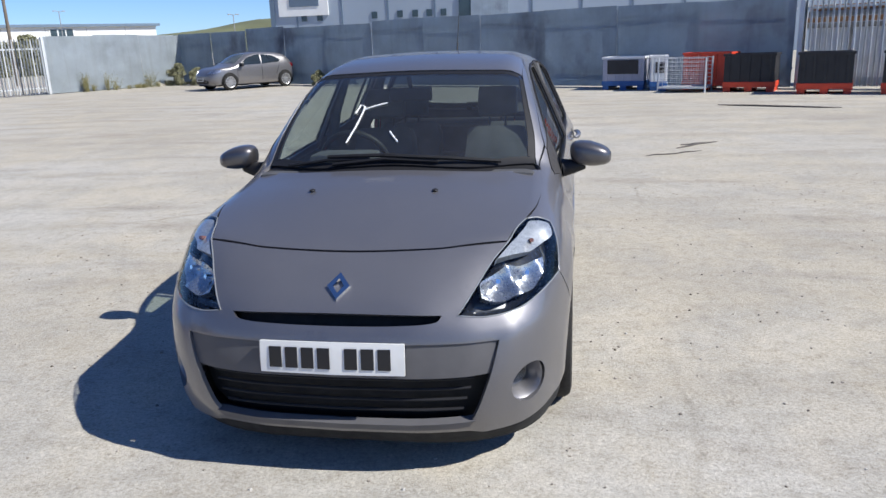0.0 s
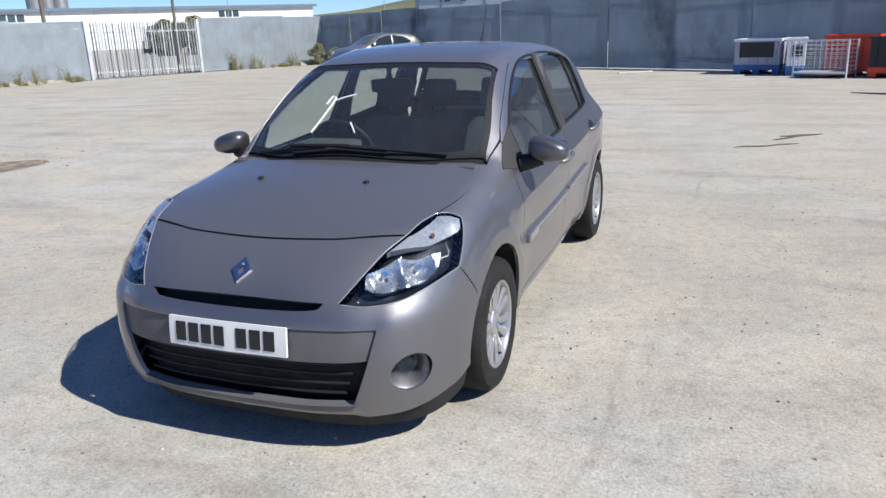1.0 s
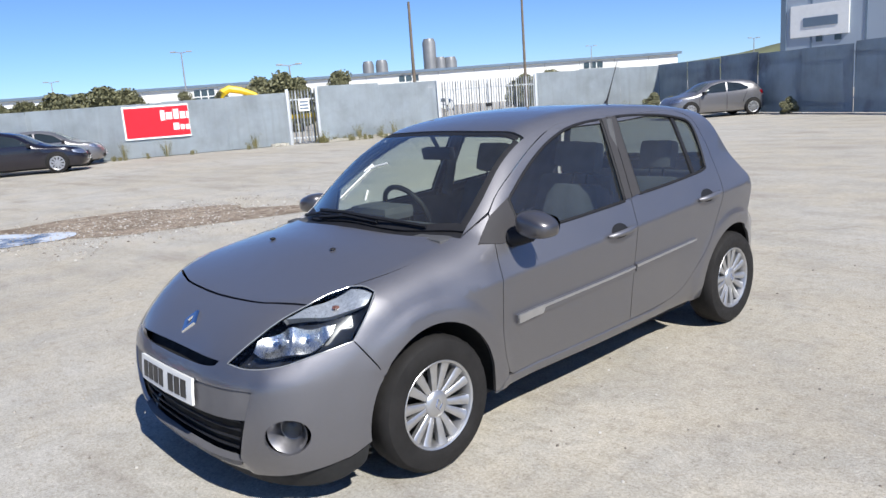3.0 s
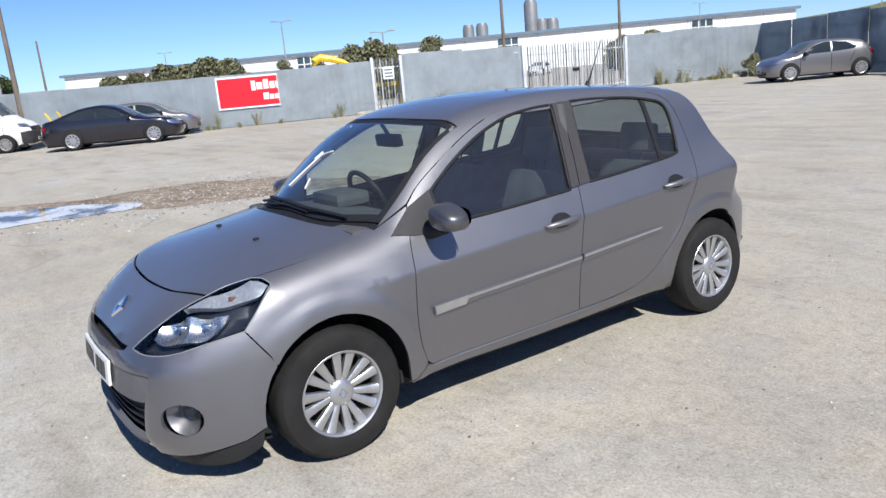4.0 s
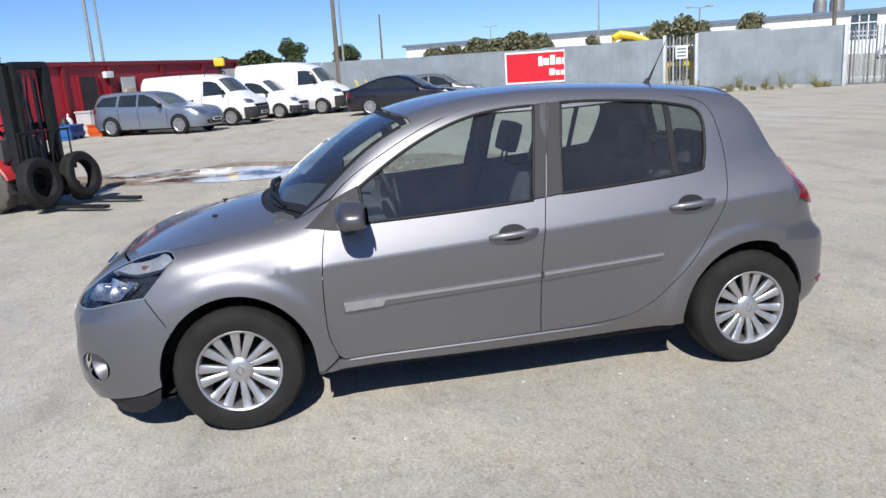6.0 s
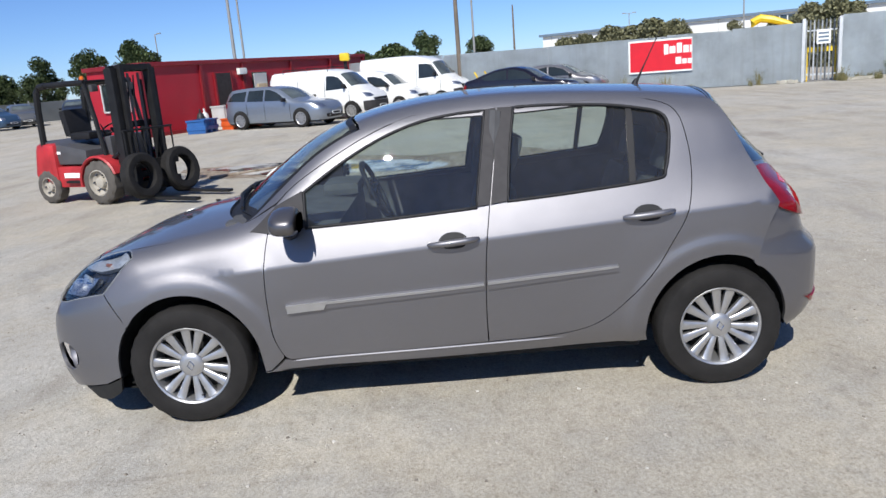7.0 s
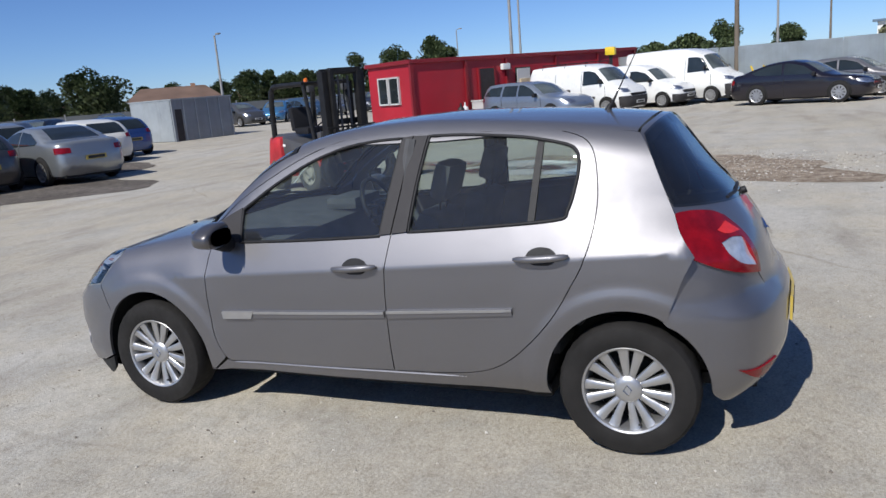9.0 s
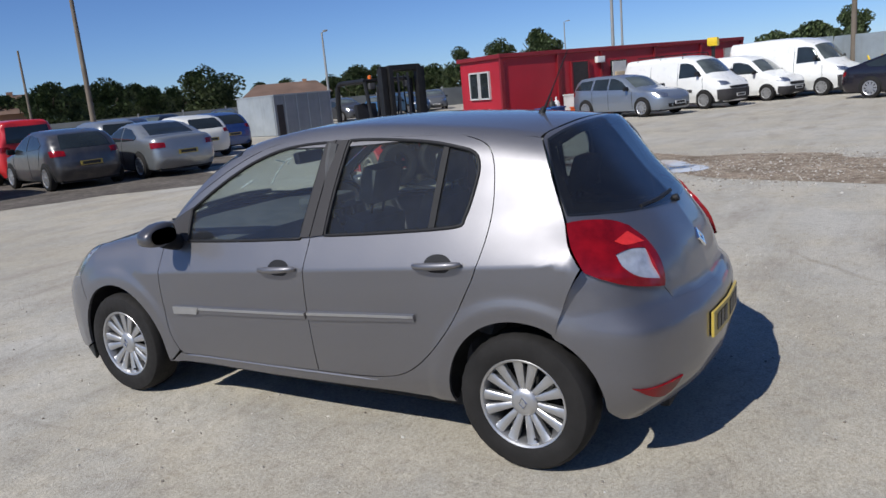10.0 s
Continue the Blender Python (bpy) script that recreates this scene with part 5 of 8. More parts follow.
# ---------------------------------------------------------------- red site cabin
M_REDCLAD = plain("red_cabin_steel", (0.36, 0.012, 0.024), 0.5, 0, 0.12, 0.8, 0.05)
M_DARKRED = plain("dark_red_trim", (0.20, 0.010, 0.016), 0.5, 0, 0.12, 1)
M_FRAME = plain("grey_window_frame", (0.50, 0.50, 0.49), 0.5, 0, 0.08, 2)
M_DOORDARK = plain("dark_doorway", (0.03, 0.025, 0.025), 0.7, 0, 0.2, 2)
CAB = Matrix.Translation((-23.5, -10.7, 0)) @ Matrix.Rotation(math.atan2(0.51, -0.86), 4, "Z")
cabin_ob = thing("site_cabin", "long red steel site cabin with a dark doorway", "cabin", CAB)
H = 2.62
part("wall", box((0.06, 0.06, 0.12), (13.5, 3.2, H - 0.08)), M_REDCLAD, cabin_ob, smooth=False)
part("roof", box((-0.06, -0.05, H - 0.10), (13.6, 3.3, H + 0.06), 0.02), M_DARKRED, cabin_ob, smooth=False)
part("base_rail", box((0, 0, 0), (13.55, 3.25, 0.14)), M_DARKRED, cabin_ob, smooth=False)
for x in (0, 2.75, 5.0, 8.0, 10.8, 13.45):
    part("corner_post", box((x - 0.02, -0.03, 0.1), (x + 0.12, 0.10, H)), M_DARKRED, cabin_ob, smooth=False)
part("doorway", box((3.5, -0.01, 0.15), (4.3, 0.075, 2.15)), M_DOORDARK, cabin_ob, smooth=False)
for x in (3.42, 4.3):
    part("door_frame", box((x, -0.03, 0.15), (x + 0.08, 0.08, 2.2)), M_DARKRED, cabin_ob, smooth=False)
for x0 in (5.55,):
    w = thing("window", "", "")
    w.parent = cabin_ob
    part("pane", box((x0, 0.0, 1.05), (x0 + 0.85, 0.06, 2.1)), M_CARGLASS, w, smooth=False)
    part("shutter", box((x0 + 0.05, -0.03, 1.08), (x0 + 0.80, 0.0, 2.05), 0.01), M_FRAME, w, smooth=False)
for y0 in (0.95, 1.75):
    w = thing("window", "", "")
    w.parent = cabin_ob
    part("pane", box((0.0, y0, 1.02), (0.05, y0 + 0.62, 2.02)), M_CARGLASS, w, smooth=False)
    for a, b in (((-0.03, y0 - 0.05, 0.97), (0.06, y0 + 0.67, 1.03)), ((-0.03, y0 - 0.05, 2.02), (0.06, y0 + 0.67, 2.08)), ((-0.03, y0 - 0.06, 0.97), (0.06, y0, 2.08)), ((-0.03, y0 + 0.62, 0.97), (0.06, y0 + 0.68, 2.08))):
        part("frame", box(a, b), M_FRAME, w, smooth=False)
part("wall_lamp", box((4.7, -0.16, 2.05), (5.1, 0.03, 2.30), 0.02), M_WHITECLAD, cabin_ob)
# beige block on the shutter stands for papers inside the window
part("cable_box", box((5.70, -0.13, 1.15), (6.25, -0.031, 1.62), 0.02), plain("beige_paper", (0.45, 0.36, 0.24), 0.7), cabin_ob)
P_YELLOW = plain("machine_yellow", (0.72, 0.50, 0.02), 0.45, 0, 0.1, 3)
P_RED = plain("red_plastic", (0.50, 0.03, 0.02), 0.5, 0, 0.1, 3)
P_BLUEPLASTIC = plain("blue_plastic", (0.02, 0.10, 0.30), 0.5, 0, 0.1, 3)


def crate(name, label, m, size, base, wall, rim, open_top=True):
    """A pallet box: skids below, ribbed walls, a rim."""
    x, y, z = size
    ob = thing(name, label, "crate", m)
    for k in (-1, 0, 1):
        part("skid", box((k * (x / 2 - 0.09) - 0.09, -y / 2, 0), (k * (x / 2 - 0.09) + 0.09, y / 2, 0.12), 0.01), base, ob, smooth=False)
    part("floor", box((-x / 2 - 0.02, -y / 2 - 0.03, 0.12), (x / 2 + 0.02, y / 2 + 0.02, 0.26), 0.01), base, ob, smooth=False)
    for a, b in (((-x / 2, -y / 2, 0.19), (x / 2, -y / 2 + 0.04, z - 0.05)), ((-x / 2, y / 2 - 0.04, 0.19), (x / 2, y / 2, z - 0.05)), ((-x / 2, -y / 2 + 0.04, 0.19), (-x / 2 + 0.04, y / 2 - 0.04, z - 0.05)), ((x / 2 - 0.04, -y / 2 + 0.04, 0.19), (x / 2, y / 2 - 0.04, z - 0.05))):
        part("wall", box(a, b, 0.008), wall, ob, smooth=False)
    for k in range(5):
        xx = -x / 2 + x * (k + 0.5) / 5
        part("rib", box((xx - 0.03, -y / 2 - 0.025, 0.2), (xx + 0.03, -y / 2, z - 0.06), 0.008), wall, ob, smooth=False)
    for a, b in (((-x / 2 - 0.03, -y / 2 - 0.03, z - 0.06), (x / 2 + 0.03, -y / 2 + 0.05, z)), ((-x / 2 - 0.03, y / 2 - 0.05, z - 0.06), (x / 2 + 0.03, y / 2 + 0.03, z)), ((-x / 2 - 0.03, -y / 2 + 0.05, z - 0.06), (-x / 2 + 0.05, y / 2 - 0.05, z)), ((x / 2 - 0.05, -y / 2 + 0.05, z - 0.06), (x / 2 + 0.03, y / 2 - 0.05, z))):
        part("rim", box(a, b, 0.008), rim, ob, smooth=False)
    return ob


def cage(name, label, m, size):
    """A wire stillage: frame of bars and a grid of wires."""
    x, y, z = size
    ob = thing(name, label, "cage", m)
    for sx in (-1, 1):
        for sy in (-1, 1):
            part("corner_post", rod((sx * x / 2, sy * y / 2, 0), (sx * x / 2, sy * y / 2, z), 0.025, n=6), M_PALE, ob)
    part("floor", box((-x / 2, -y / 2, 0.1), (x / 2, y / 2, 0.14)), M_PALE, ob, smooth=False)
    for sy in (-1, 1):
        for k in range(8):
            zz = 0.16 + (z - 0.18) * k / 7
            part("wire", rod((-x / 2, sy * y / 2, zz), (x / 2, sy * y / 2, zz), 0.008, n=5), M_PALE, ob)
        for k in range(11):
            xx = -x / 2 + x * k / 10
            part("wire", rod((xx, sy * y / 2, 0.12), (xx, sy * y / 2, z), 0.006, n=5), M_PALE, ob)
    return ob


onn = lambda s, y, turn=0: north @ Matrix.Translation((s, y, 0)) @ Matrix.Rotation(radians(turn), 4, "Z")
P_BASERED = plain("orange_red_plastic", (0.62, 0.055, 0.02), 0.5, 0, 0.15, 3)
M_BLACKBOX = plain("black_crate_plastic", (0.02, 0.02, 0.022), 0.55, 0, 0.25, 4)
M_PALLETWHITE = plain("white_crate_plastic", (0.66, 0.67, 0.68), 0.55, 0, 0.1, 4)
M_GREYCRATE = plain("lilac_grey_plastic", (0.34, 0.35, 0.42), 0.6, 0, 0.15, 3)
worn = crate("pallet_box", "blue-based grey pallet box with a black torn front", onn(23.85, -0.75, 12), (1.2, 1.0, 0.95), P_BLUEPLASTIC, M_GREYCRATE, M_PALLETWHITE)
part("torn_panel", box((-0.46, -0.536, 0.46), (0.44, -0.528, 0.86), 0.003), M_BLACKBOX, worn, "black torn patch", smooth=False)
narrow = crate("pallet_box", "narrow scuffed white pallet box on blue skids", onn(24.95, -1.05, 25), (0.45, 0.9, 0.97), P_BLUEPLASTIC, M_PALLETWHITE, M_PALLETWHITE)
part("torn_panel", box((-0.10, -0.486, 0.50), (0.14, -0.478, 0.80), 0.003), M_BLACKBOX, narrow, "black torn patch", smooth=False)
cage("wire_stillage", "empty galvanised wire stillage", onn(25.95, -1.6, 8), (1.25, 0.9, 0.92))
crate("pallet_box", "red pallet box behind the wire stillage", onn(26.3, -0.62, 0), (1.3, 0.7, 1.02), P_BASERED, P_BASERED, P_BASERED)
crate("pallet_box", "black pallet box on red skids", onn(27.55, -1.05, 8), (1.25, 1.0, 0.98), P_BASERED, M_BLACKBOX, M_BLACKBOX)
crate("pallet_box", "black pallet box on red base by the palisade", onn(29.45, -1.5, 10), (1.2, 1.0, 1.0), P_BASERED, M_BLACKBOX, M_BLACKBOX)
crate("pallet_box", "dark pallet box at the end of the line", onn(31.3, -1.3, 5), (1.2, 1.0, 1.0), P_BASERED, M_BLACKBOX, M_BLACKBOX)
for k in range(4):
    ob = linked("board", box((28.2 + 0.04 * k, 1.4, 1.55 + 0.16 * k), (31.8 - 0.06 * k, 2.6, 1.69 + 0.16 * k), 0.01), plain("old_board", (0.42, 0.20, 0.08), 0.7, 0, 0.2, 2) if k % 2 else plain("grey_board", (0.30, 0.27, 0.23), 0.7, 0, 0.2, 2), smooth=False)
    tagged(ob, "weathered brown board stacked behind the palisade", "board", group="boards behind the palisade")
    ob.matrix_basis = north
for k in range(3):
    ob = linked("storage_tank", box((28.3 + 1.2 * k, 1.5, 0), (29.3 + 1.2 * k, 2.5, 1.55), 0.05), M_PALLETWHITE)
    tagged(ob, "pale plastic tank behind the palisade", "tank", group="tanks behind the palisade")
    ob.matrix_basis = north


M_LITTER = plain("pale_sheeting", (0.58, 0.55, 0.47), 0.7, 0, 0.2, 3)


def twig(ends, thick, material, label):
    """A crooked strip of debris lying on the ground between two places."""
    a, b = Vector((*ends[0], 0)), Vector((*ends[1], 0))
    side = (b - a).cross(Vector((0, 0, 1))).normalized()
    pts = [a.lerp(b, k / 6) + side * 0.10 * noise.noise((k * 0.8, a.x, a.y)) + Vector((0, 0, thick * (0.75 + 0.3 * noise.noise((k * 1.1, b.x, 2.0))))) for k in range(7)]
    tagged(linked("debris", tube(pts, [thick * 0.4, thick * 0.8, thick, thick * 0.9, thick, thick * 0.7, thick * 0.3], 6), material), label, "debris", group="debris on the yard")


M_DARKDEBRIS = plain("dark_debris", (0.085, 0.076, 0.070), 0.85, 0, 0.3, 12)
twig(((1.8, 5.72), (2.57, 6.14)), 0.010, M_DARKDEBRIS, "thin dark strip of debris on the concrete")
twig(((2.25, 6.42), (2.9, 7.03)), 0.013, M_DARKDEBRIS, "dark splintered debris on the concrete")
twig(((2.35, 6.75), (2.75, 6.95)), 0.012, M_DARKDEBRIS, "dark splintered debris on the concrete")
twig(((3.97, 12.97), (6.12, 11.76)), 0.022, M_DARKDEBRIS, "long dark cable lying on the concrete")
plank = linked("plank", box((-0.58, -0.06, 0), (0.58, 0.06, 0.03), 0.006), M_LITTER, smooth=False)
tagged(plank, "pale thin plank lying before the fence", "plank").matrix_basis = Matrix.Translation((-1.14, 20.4, 0.0)) @ Matrix.Rotation(math.atan2(0.62, 0.94), 4, "Z")
inc = lambda x, y, t=0: CAB @ Matrix.Translation((x, y, 0)) @ Matrix.Rotation(radians(t), 4, "Z")
crate("plastic_crate", "blue plastic crate at the foot of the cabin", inc(1.3, -1.3, 20), (1.0, 0.7, 0.5), P_BLUEPLASTIC, P_BLUEPLASTIC, P_BLUEPLASTIC)
P_ORANGE = plain("orange_plastic", (0.62, 0.10, 0.02), 0.5, 0, 0.1, 3)
crate("plastic_crate", "low orange pallet crate before the cabin", inc(3.0, -1.6, -10), (1.3, 0.8, 0.42), P_ORANGE, P_ORANGE, P_ORANGE)
crate("plastic_crate", "pale grey crate beside the cabin door", inc(3.2, -0.75, 0), (1.1, 0.7, 0.9), M_FRAME, M_FRAME, M_FRAME)
tagged(linked("rubbish_bag", blob((0, 0), 0.35, 0.3, 0, 0.0, 16), M_BLACKBOX), "black rubbish bag on the ground", "bag").matrix_basis = inc(4.2, -1.6)
bag = bpy.data.objects["rubbish_bag"]
bm = bmesh.new()
bmesh.ops.create_icosphere(bm, subdivisions=3, radius=0.32)
for v in bm.verts:
    v.co *= 1 + 0.25 * noise.noise(v.co * 4)
    v.co.z = max(0, v.co.z * 0.8 + 0.2)
bm.to_mesh(bag.data)
bm.free()
for x, y, c in ((1.9, -0.6, M_BLACKBOX), (2.2, -0.5, M_PALLETWHITE)):
    ob = tagged(linked("gas_bottle", lathe([(0, 0.12), (0.02, 0.15), (0.55, 0.15), (0.68, 0.10), (0.72, 0.04), (0.85, 0.035), (0.86, 0.001)], 18, "z"), c), "upright gas bottle by the cabin wall", "bottle")
    ob.matrix_basis = inc(x, y)

# grey sheet-metal sheds
M_DULLSHEET = galvanised("dull_grey_sheet", (0.23, 0.25, 0.27), 0.15, 0.12)
M_DULLPALE = galvanised("dull_pale_sheet", (0.34, 0.37, 0.39), 0.25, 0.15)
shed = thing("sheet_metal_shed", "dull grey sheet-steel storage shed", "shed", Matrix.Translation((-24.3, -23.4, 0)) @ Matrix.Rotation(math.atan2(0.214, -0.977), 4, "Z"))
part("wall", box((0, 0, 0), (3.5, 3.3, 1.93)), M_DULLSHEET, shed, smooth=False)
part("roof", box((-0.05, -0.05, 1.93), (3.55, 3.35, 1.99)), M_DULLPALE, shed, smooth=False)
part("side_sheet", box((-0.03, 0.1, 0.03), (0, 3.2, 1.92)), M_DULLPALE, shed, smooth=False)
# flat dark strip on the solid wall paints the shaded gap in the front
part("doorway", box((0.12, -0.02, 0.03), (0.50, 0.01, 1.5)), M_DOORDARK, shed, smooth=False)
for k in range(5):
    part("rib", box((0.6 + k * 0.7, -0.03, 0.02), (0.65 + k * 0.7, 0.0, 1.92)), M_DULLPALE, shed, smooth=False)
# distant wire fence and excavator arm
farfence = thing("fence_far", "far grey boundary fence behind the cars", "fence", along(Vector((-62, -24, 0)), Vector((0.86, -0.51, 0))), kind="structure")
part("mesh_panel", box((0, 0, 0.1), (52, 0.04, 1.55)), plain("far_fence_grey", (0.16, 0.17, 0.17), 0.7, 0.2, 0.2, 0.7), farfence, smooth=False)
for k in range(18):
    part("post", box((k * 3 - 0.04, -0.05, 0), (k * 3 + 0.04, 0.05, 1.7)), M_POLE, farfence, smooth=False)
digger = thing("excavator", "yellow digger arm showing above the fence", "excavator", Matrix.Translation(polar(64.0, 44, (3.78, -2.17))) @ Matrix.Rotation(radians(64.0), 4, "Z"))
part("body", box((-1.2, -1, 0.5), (0.6, 1, 1.9), 0.15), P_YELLOW, digger)
for k in (-1, 1):
    part("track", box((-1.5, 0.8 * k - 0.3, 0), (1.2, 0.8 * k + 0.3, 0.55), 0.2), M_TRIM, digger)
bm = bmesh.new()
add_tube(bm, [(-0.75, 0, 1.7), (-0.95, 0, 2.3), (-0.85, 0, 2.70), (-0.50, 0, 2.86), (0.1, 0, 2.74), (0.8, 0, 2.48), (1.15, 0, 2.25)], [0.18, 0.2, 0.22, 0.21, 0.19, 0.15, 0.10], 8)
part("boom", bm, P_YELLOW, digger)
part("boom_ram", rod((-0.55, 0.16, 2.35), (0.55, 0.14, 2.42), 0.05), M_TRIM, digger)
barrier = thing("barrier", "yellow barrier rail behind the palisade panel", "barrier", west)
part("rail", box((ws(14.1) + 0.05, 0.55, 1.12), (ws(15.35) - 0.05, 0.62, 1.30), 0.01), P_YELLOW, barrier, smooth=False)
for q in (ws(14.1) + 0.15, ws(15.35) - 0.2):
    part("post", box((q, 0.63, 0), (q + 0.08, 0.71, 1.32)), P_YELLOW, barrier, smooth=False)
notice = thing("notice_board", "small pale notice fixed to the palisade panel", "sign", west)
part("board", box((ws(14.1) + 0.50, -0.035, 1.42), (ws(14.1) + 0.98, -0.022, 1.95)), M_SIGNWHITE, notice, smooth=False)
for k in range(3):
    part("text_bar", box((ws(14.1) + 0.56, -0.041, 1.50 + 0.14 * k), (ws(14.1) + 0.92, -0.0345, 1.57 + 0.14 * k)), M_BLUETRIM, notice, "plain blue-grey bar", smooth=False)
# pale crumpled sheeting along the foot of the fence
for s0, s1, wide in ((ws(13.3), ws(14.0), 0.45), (ws(15.5), ws(17.2), 0.55), (ws(17.4), ws(19.4), 0.5), (ws(29.6), ws(30.0), 0.4)):
    bm = bmesh.new()
    n = max(4, int((s1 - s0) / 0.12))
    rows = [[bm.verts.new((s0 + (s1 - s0) * i / n, -0.12 - wide * j / 4 * (0.7 + 0.5 * noise.noise((i * 0.5, s0, 0))), 0.012 + (0.13 + 0.07 * noise.noise((i * 0.6, j * 0.9, s0))) * math.sin(math.pi * j / 4))) for j in range(5)] for i in range(n + 1)]
    faces = [bm.faces.new((rows[i][j], rows[i][j + 1], rows[i + 1][j + 1], rows[i + 1][j])) for i in range(n) for j in range(4)]
    bmesh.ops.solidify(bm, geom=faces, thickness=0.008)
    bmesh.ops.recalc_face_normals(bm, faces=bm.faces)
    tagged(linked("litter_sheet", bm, M_LITTER), "crumpled pale sheeting lying along the fence foot", "litter", group="litter along the fence").matrix_basis = west
hidden = thing("machine_part", "yellow machine head beyond the white vans", "machine", Matrix.Translation((-30.6, -4.2, 0)))
part("frame", rod((0, 0, 0), (0, 0, 2.3), 0.08), M_TRIM, hidden)
part("head", box((-0.22, -0.22, 2.3), (0.22, 0.22, 2.66), 0.1), P_YELLOW, hidden)
barrow = thing("wheelbarrow", "yellow-handled barrow leaning by the tall van", "wheelbarrow", Matrix.Translation((-29.2, 2.0, 0)) @ Matrix.Rotation(0.4, 4, "Z"))
part("tray", box((-0.45, -0.3, 0.55), (0.45, 0.3, 0.95), 0.08), M_TRIM, barrow)
for k in (-1, 1):
    part("handle", tube([(-0.6, 0.25 * k, 1.35), (-0.2, 0.25 * k, 1.0), (0.4, 0.15 * k, 0.55)], 0.035, 6), P_YELLOW, barrow)
part("wheel", lathe([(-0.05, 0.1), (-0.05, 0.22), (0.05, 0.22), (0.05, 0.1)], 18, "y", (0.55, 0, 0.22)), M_RUBBER, barrow)
part("leg", rod((-0.2, 0, 0), (-0.2, 0, 0.6), 0.03), M_TRIM, barrow)

# ---------------------------------------------------------------- forklift
M_FORKRED = plain("forklift_red", (0.40, 0.025, 0.03), 0.5, 0, 0.3, 4)
M_HOODGREY = plain("forklift_hood", (0.07, 0.07, 0.075), 0.5, 0, 0.15, 4)
M_DUSTYHUB = plain("dusty_hub", (0.36, 0.33, 0.28), 0.8, 0, 0.15, 6)
M_MAST = plain("mast_black", (0.013, 0.013, 0.014), 0.5, 0.0, 0.3, 5, 0, 0, 0.3)


def forklift(m):
    t = thing("forklift_truck", "dusty red forklift truck with black mast, tyres hung on its forks", "forklift", m)
    # counterweight: rounded, drawn in at tail and top
    bm = bmesh.new()
    add_box(bm, (-0.54, -1.62, 0.30), (0.54, -0.98, 0.98), 0.13, segments=4)
    for v in bm.verts:
        v.co.x *= 1 - 0.14 * float(step(-v.co.y, 1.25, 1.65))
        v.co.y += 0.12 * float(step(v.co.z, 0.55, 1.0)) * float(step(-v.co.y, 1.1, 1.6))
        v.co.z += 0.10 * float(step(-v.co.y, 1.1, 1.5)) * (1 - float(step(v.co.z, 0.3, 0.6)))
    part("counterweight", bm, M_FORKRED, t)
    part("chassis", box((-0.50, -1.05, 0.26), (0.50, 0.02, 0.60), 0.05), M_FORKRED, t)
    for s in (-1, 1):
        # mudguard over the drive wheel
        bm = bmesh.new()
        rows = []
        for a in np.linspace(radians(20), radians(188), 13):
            rows.append([bm.verts.new((x * s, 0.02 + r * math.cos(a), 0.35 + r * math.sin(a))) for x, r in ((0.34, 0.38), (0.60, 0.38), (0.62, 0.40), (0.60, 0.425), (0.34, 0.425))])
        for p, q in zip(rows, rows[1:]):
            for k in range(5):
                bm.faces.new((p[k], p[(k + 1) % 5], q[(k + 1) % 5], q[k]))
        bm.faces.new(rows[0]), bm.faces.new(rows[-1][::-1])
        bmesh.ops.recalc_face_normals(bm, faces=bm.faces)
        part("mudguard", bm, M_FORKRED, t)
        part("step_plate", box((0.50 * s - 0.06, -0.78, 0.34), (0.50 * s + 0.06, -0.42, 0.38), 0.01), M_MAST, t, smooth=False)
        part("label_bar", box((0.505 * s - 0.004, -0.86, 0.42), (0.505 * s + 0.004, -0.50, 0.50)), M_SIGNWHITE, t, "plain white bar on the side", smooth=False)
        part("label_bar", box((0.472 * s - 0.004, -1.12, 0.80), (0.472 * s + 0.004, -0.90, 0.845)), M_SIGNWHITE, t, "plain white bar on the hood", smooth=False)
    # engine hood, sloped up to the rear
    bm = box((-0.47, -1.36, 0.62), (0.47, -0.32, 1.02), 0.09)
    for v in bm.verts:
        if v.co.z > 0.8:
            v.co.z -= 0.16 * float(step(v.co.y, -0.9, -0.3))
    part("engine_hood", bm, M_HOODGREY, t)
    part("footwell", box((-0.46, -0.42, 0.54), (0.46, 0.10, 0.64), 0.03), M_HOODGREY, t)
    part("dash_column", box((-0.38, 0.02, 0.60), (0.38, 0.18, 1.05), 0.05), M_HOODGREY, t)
    seat_ = thing("seat", "", "")
    seat_.parent = t
    part("cushion", box((-0.23, -0.92, 1.0), (0.23, -0.46, 1.12), 0.05), M_TRIM, seat_)
    bm = box((-0.22, -1.04, 1.06), (0.22, -0.90, 1.50), 0.06)
    bmesh.ops.rotate(bm, cent=(0, -0.95, 1.06), matrix=Matrix.Rotation(radians(10), 3, "X"), verts=bm.verts)
    part("backrest", bm, M_TRIM, seat_)
    part("steering_wheel", tube([(0.16 * math.cos(a), -0.20 + 0.14 * math.sin(a), 1.15 + 0.09 * math.sin(a)) for a in np.linspace(0, 2 * math.pi, 21)[:-1]], 0.014, 6, True), M_TRIM, t)
    part("steering_post", rod((0, 0.06, 0.9), (0, -0.20, 1.15), 0.025), M_TRIM, t)
    for x in (0.28, 0.34):
        part("lever", rod((x, 0.02, 1.0), (x, -0.10, 1.24), 0.010, n=6), M_TRIM, t)
    guard = thing("overhead_guard", "", "")
    guard.parent = t
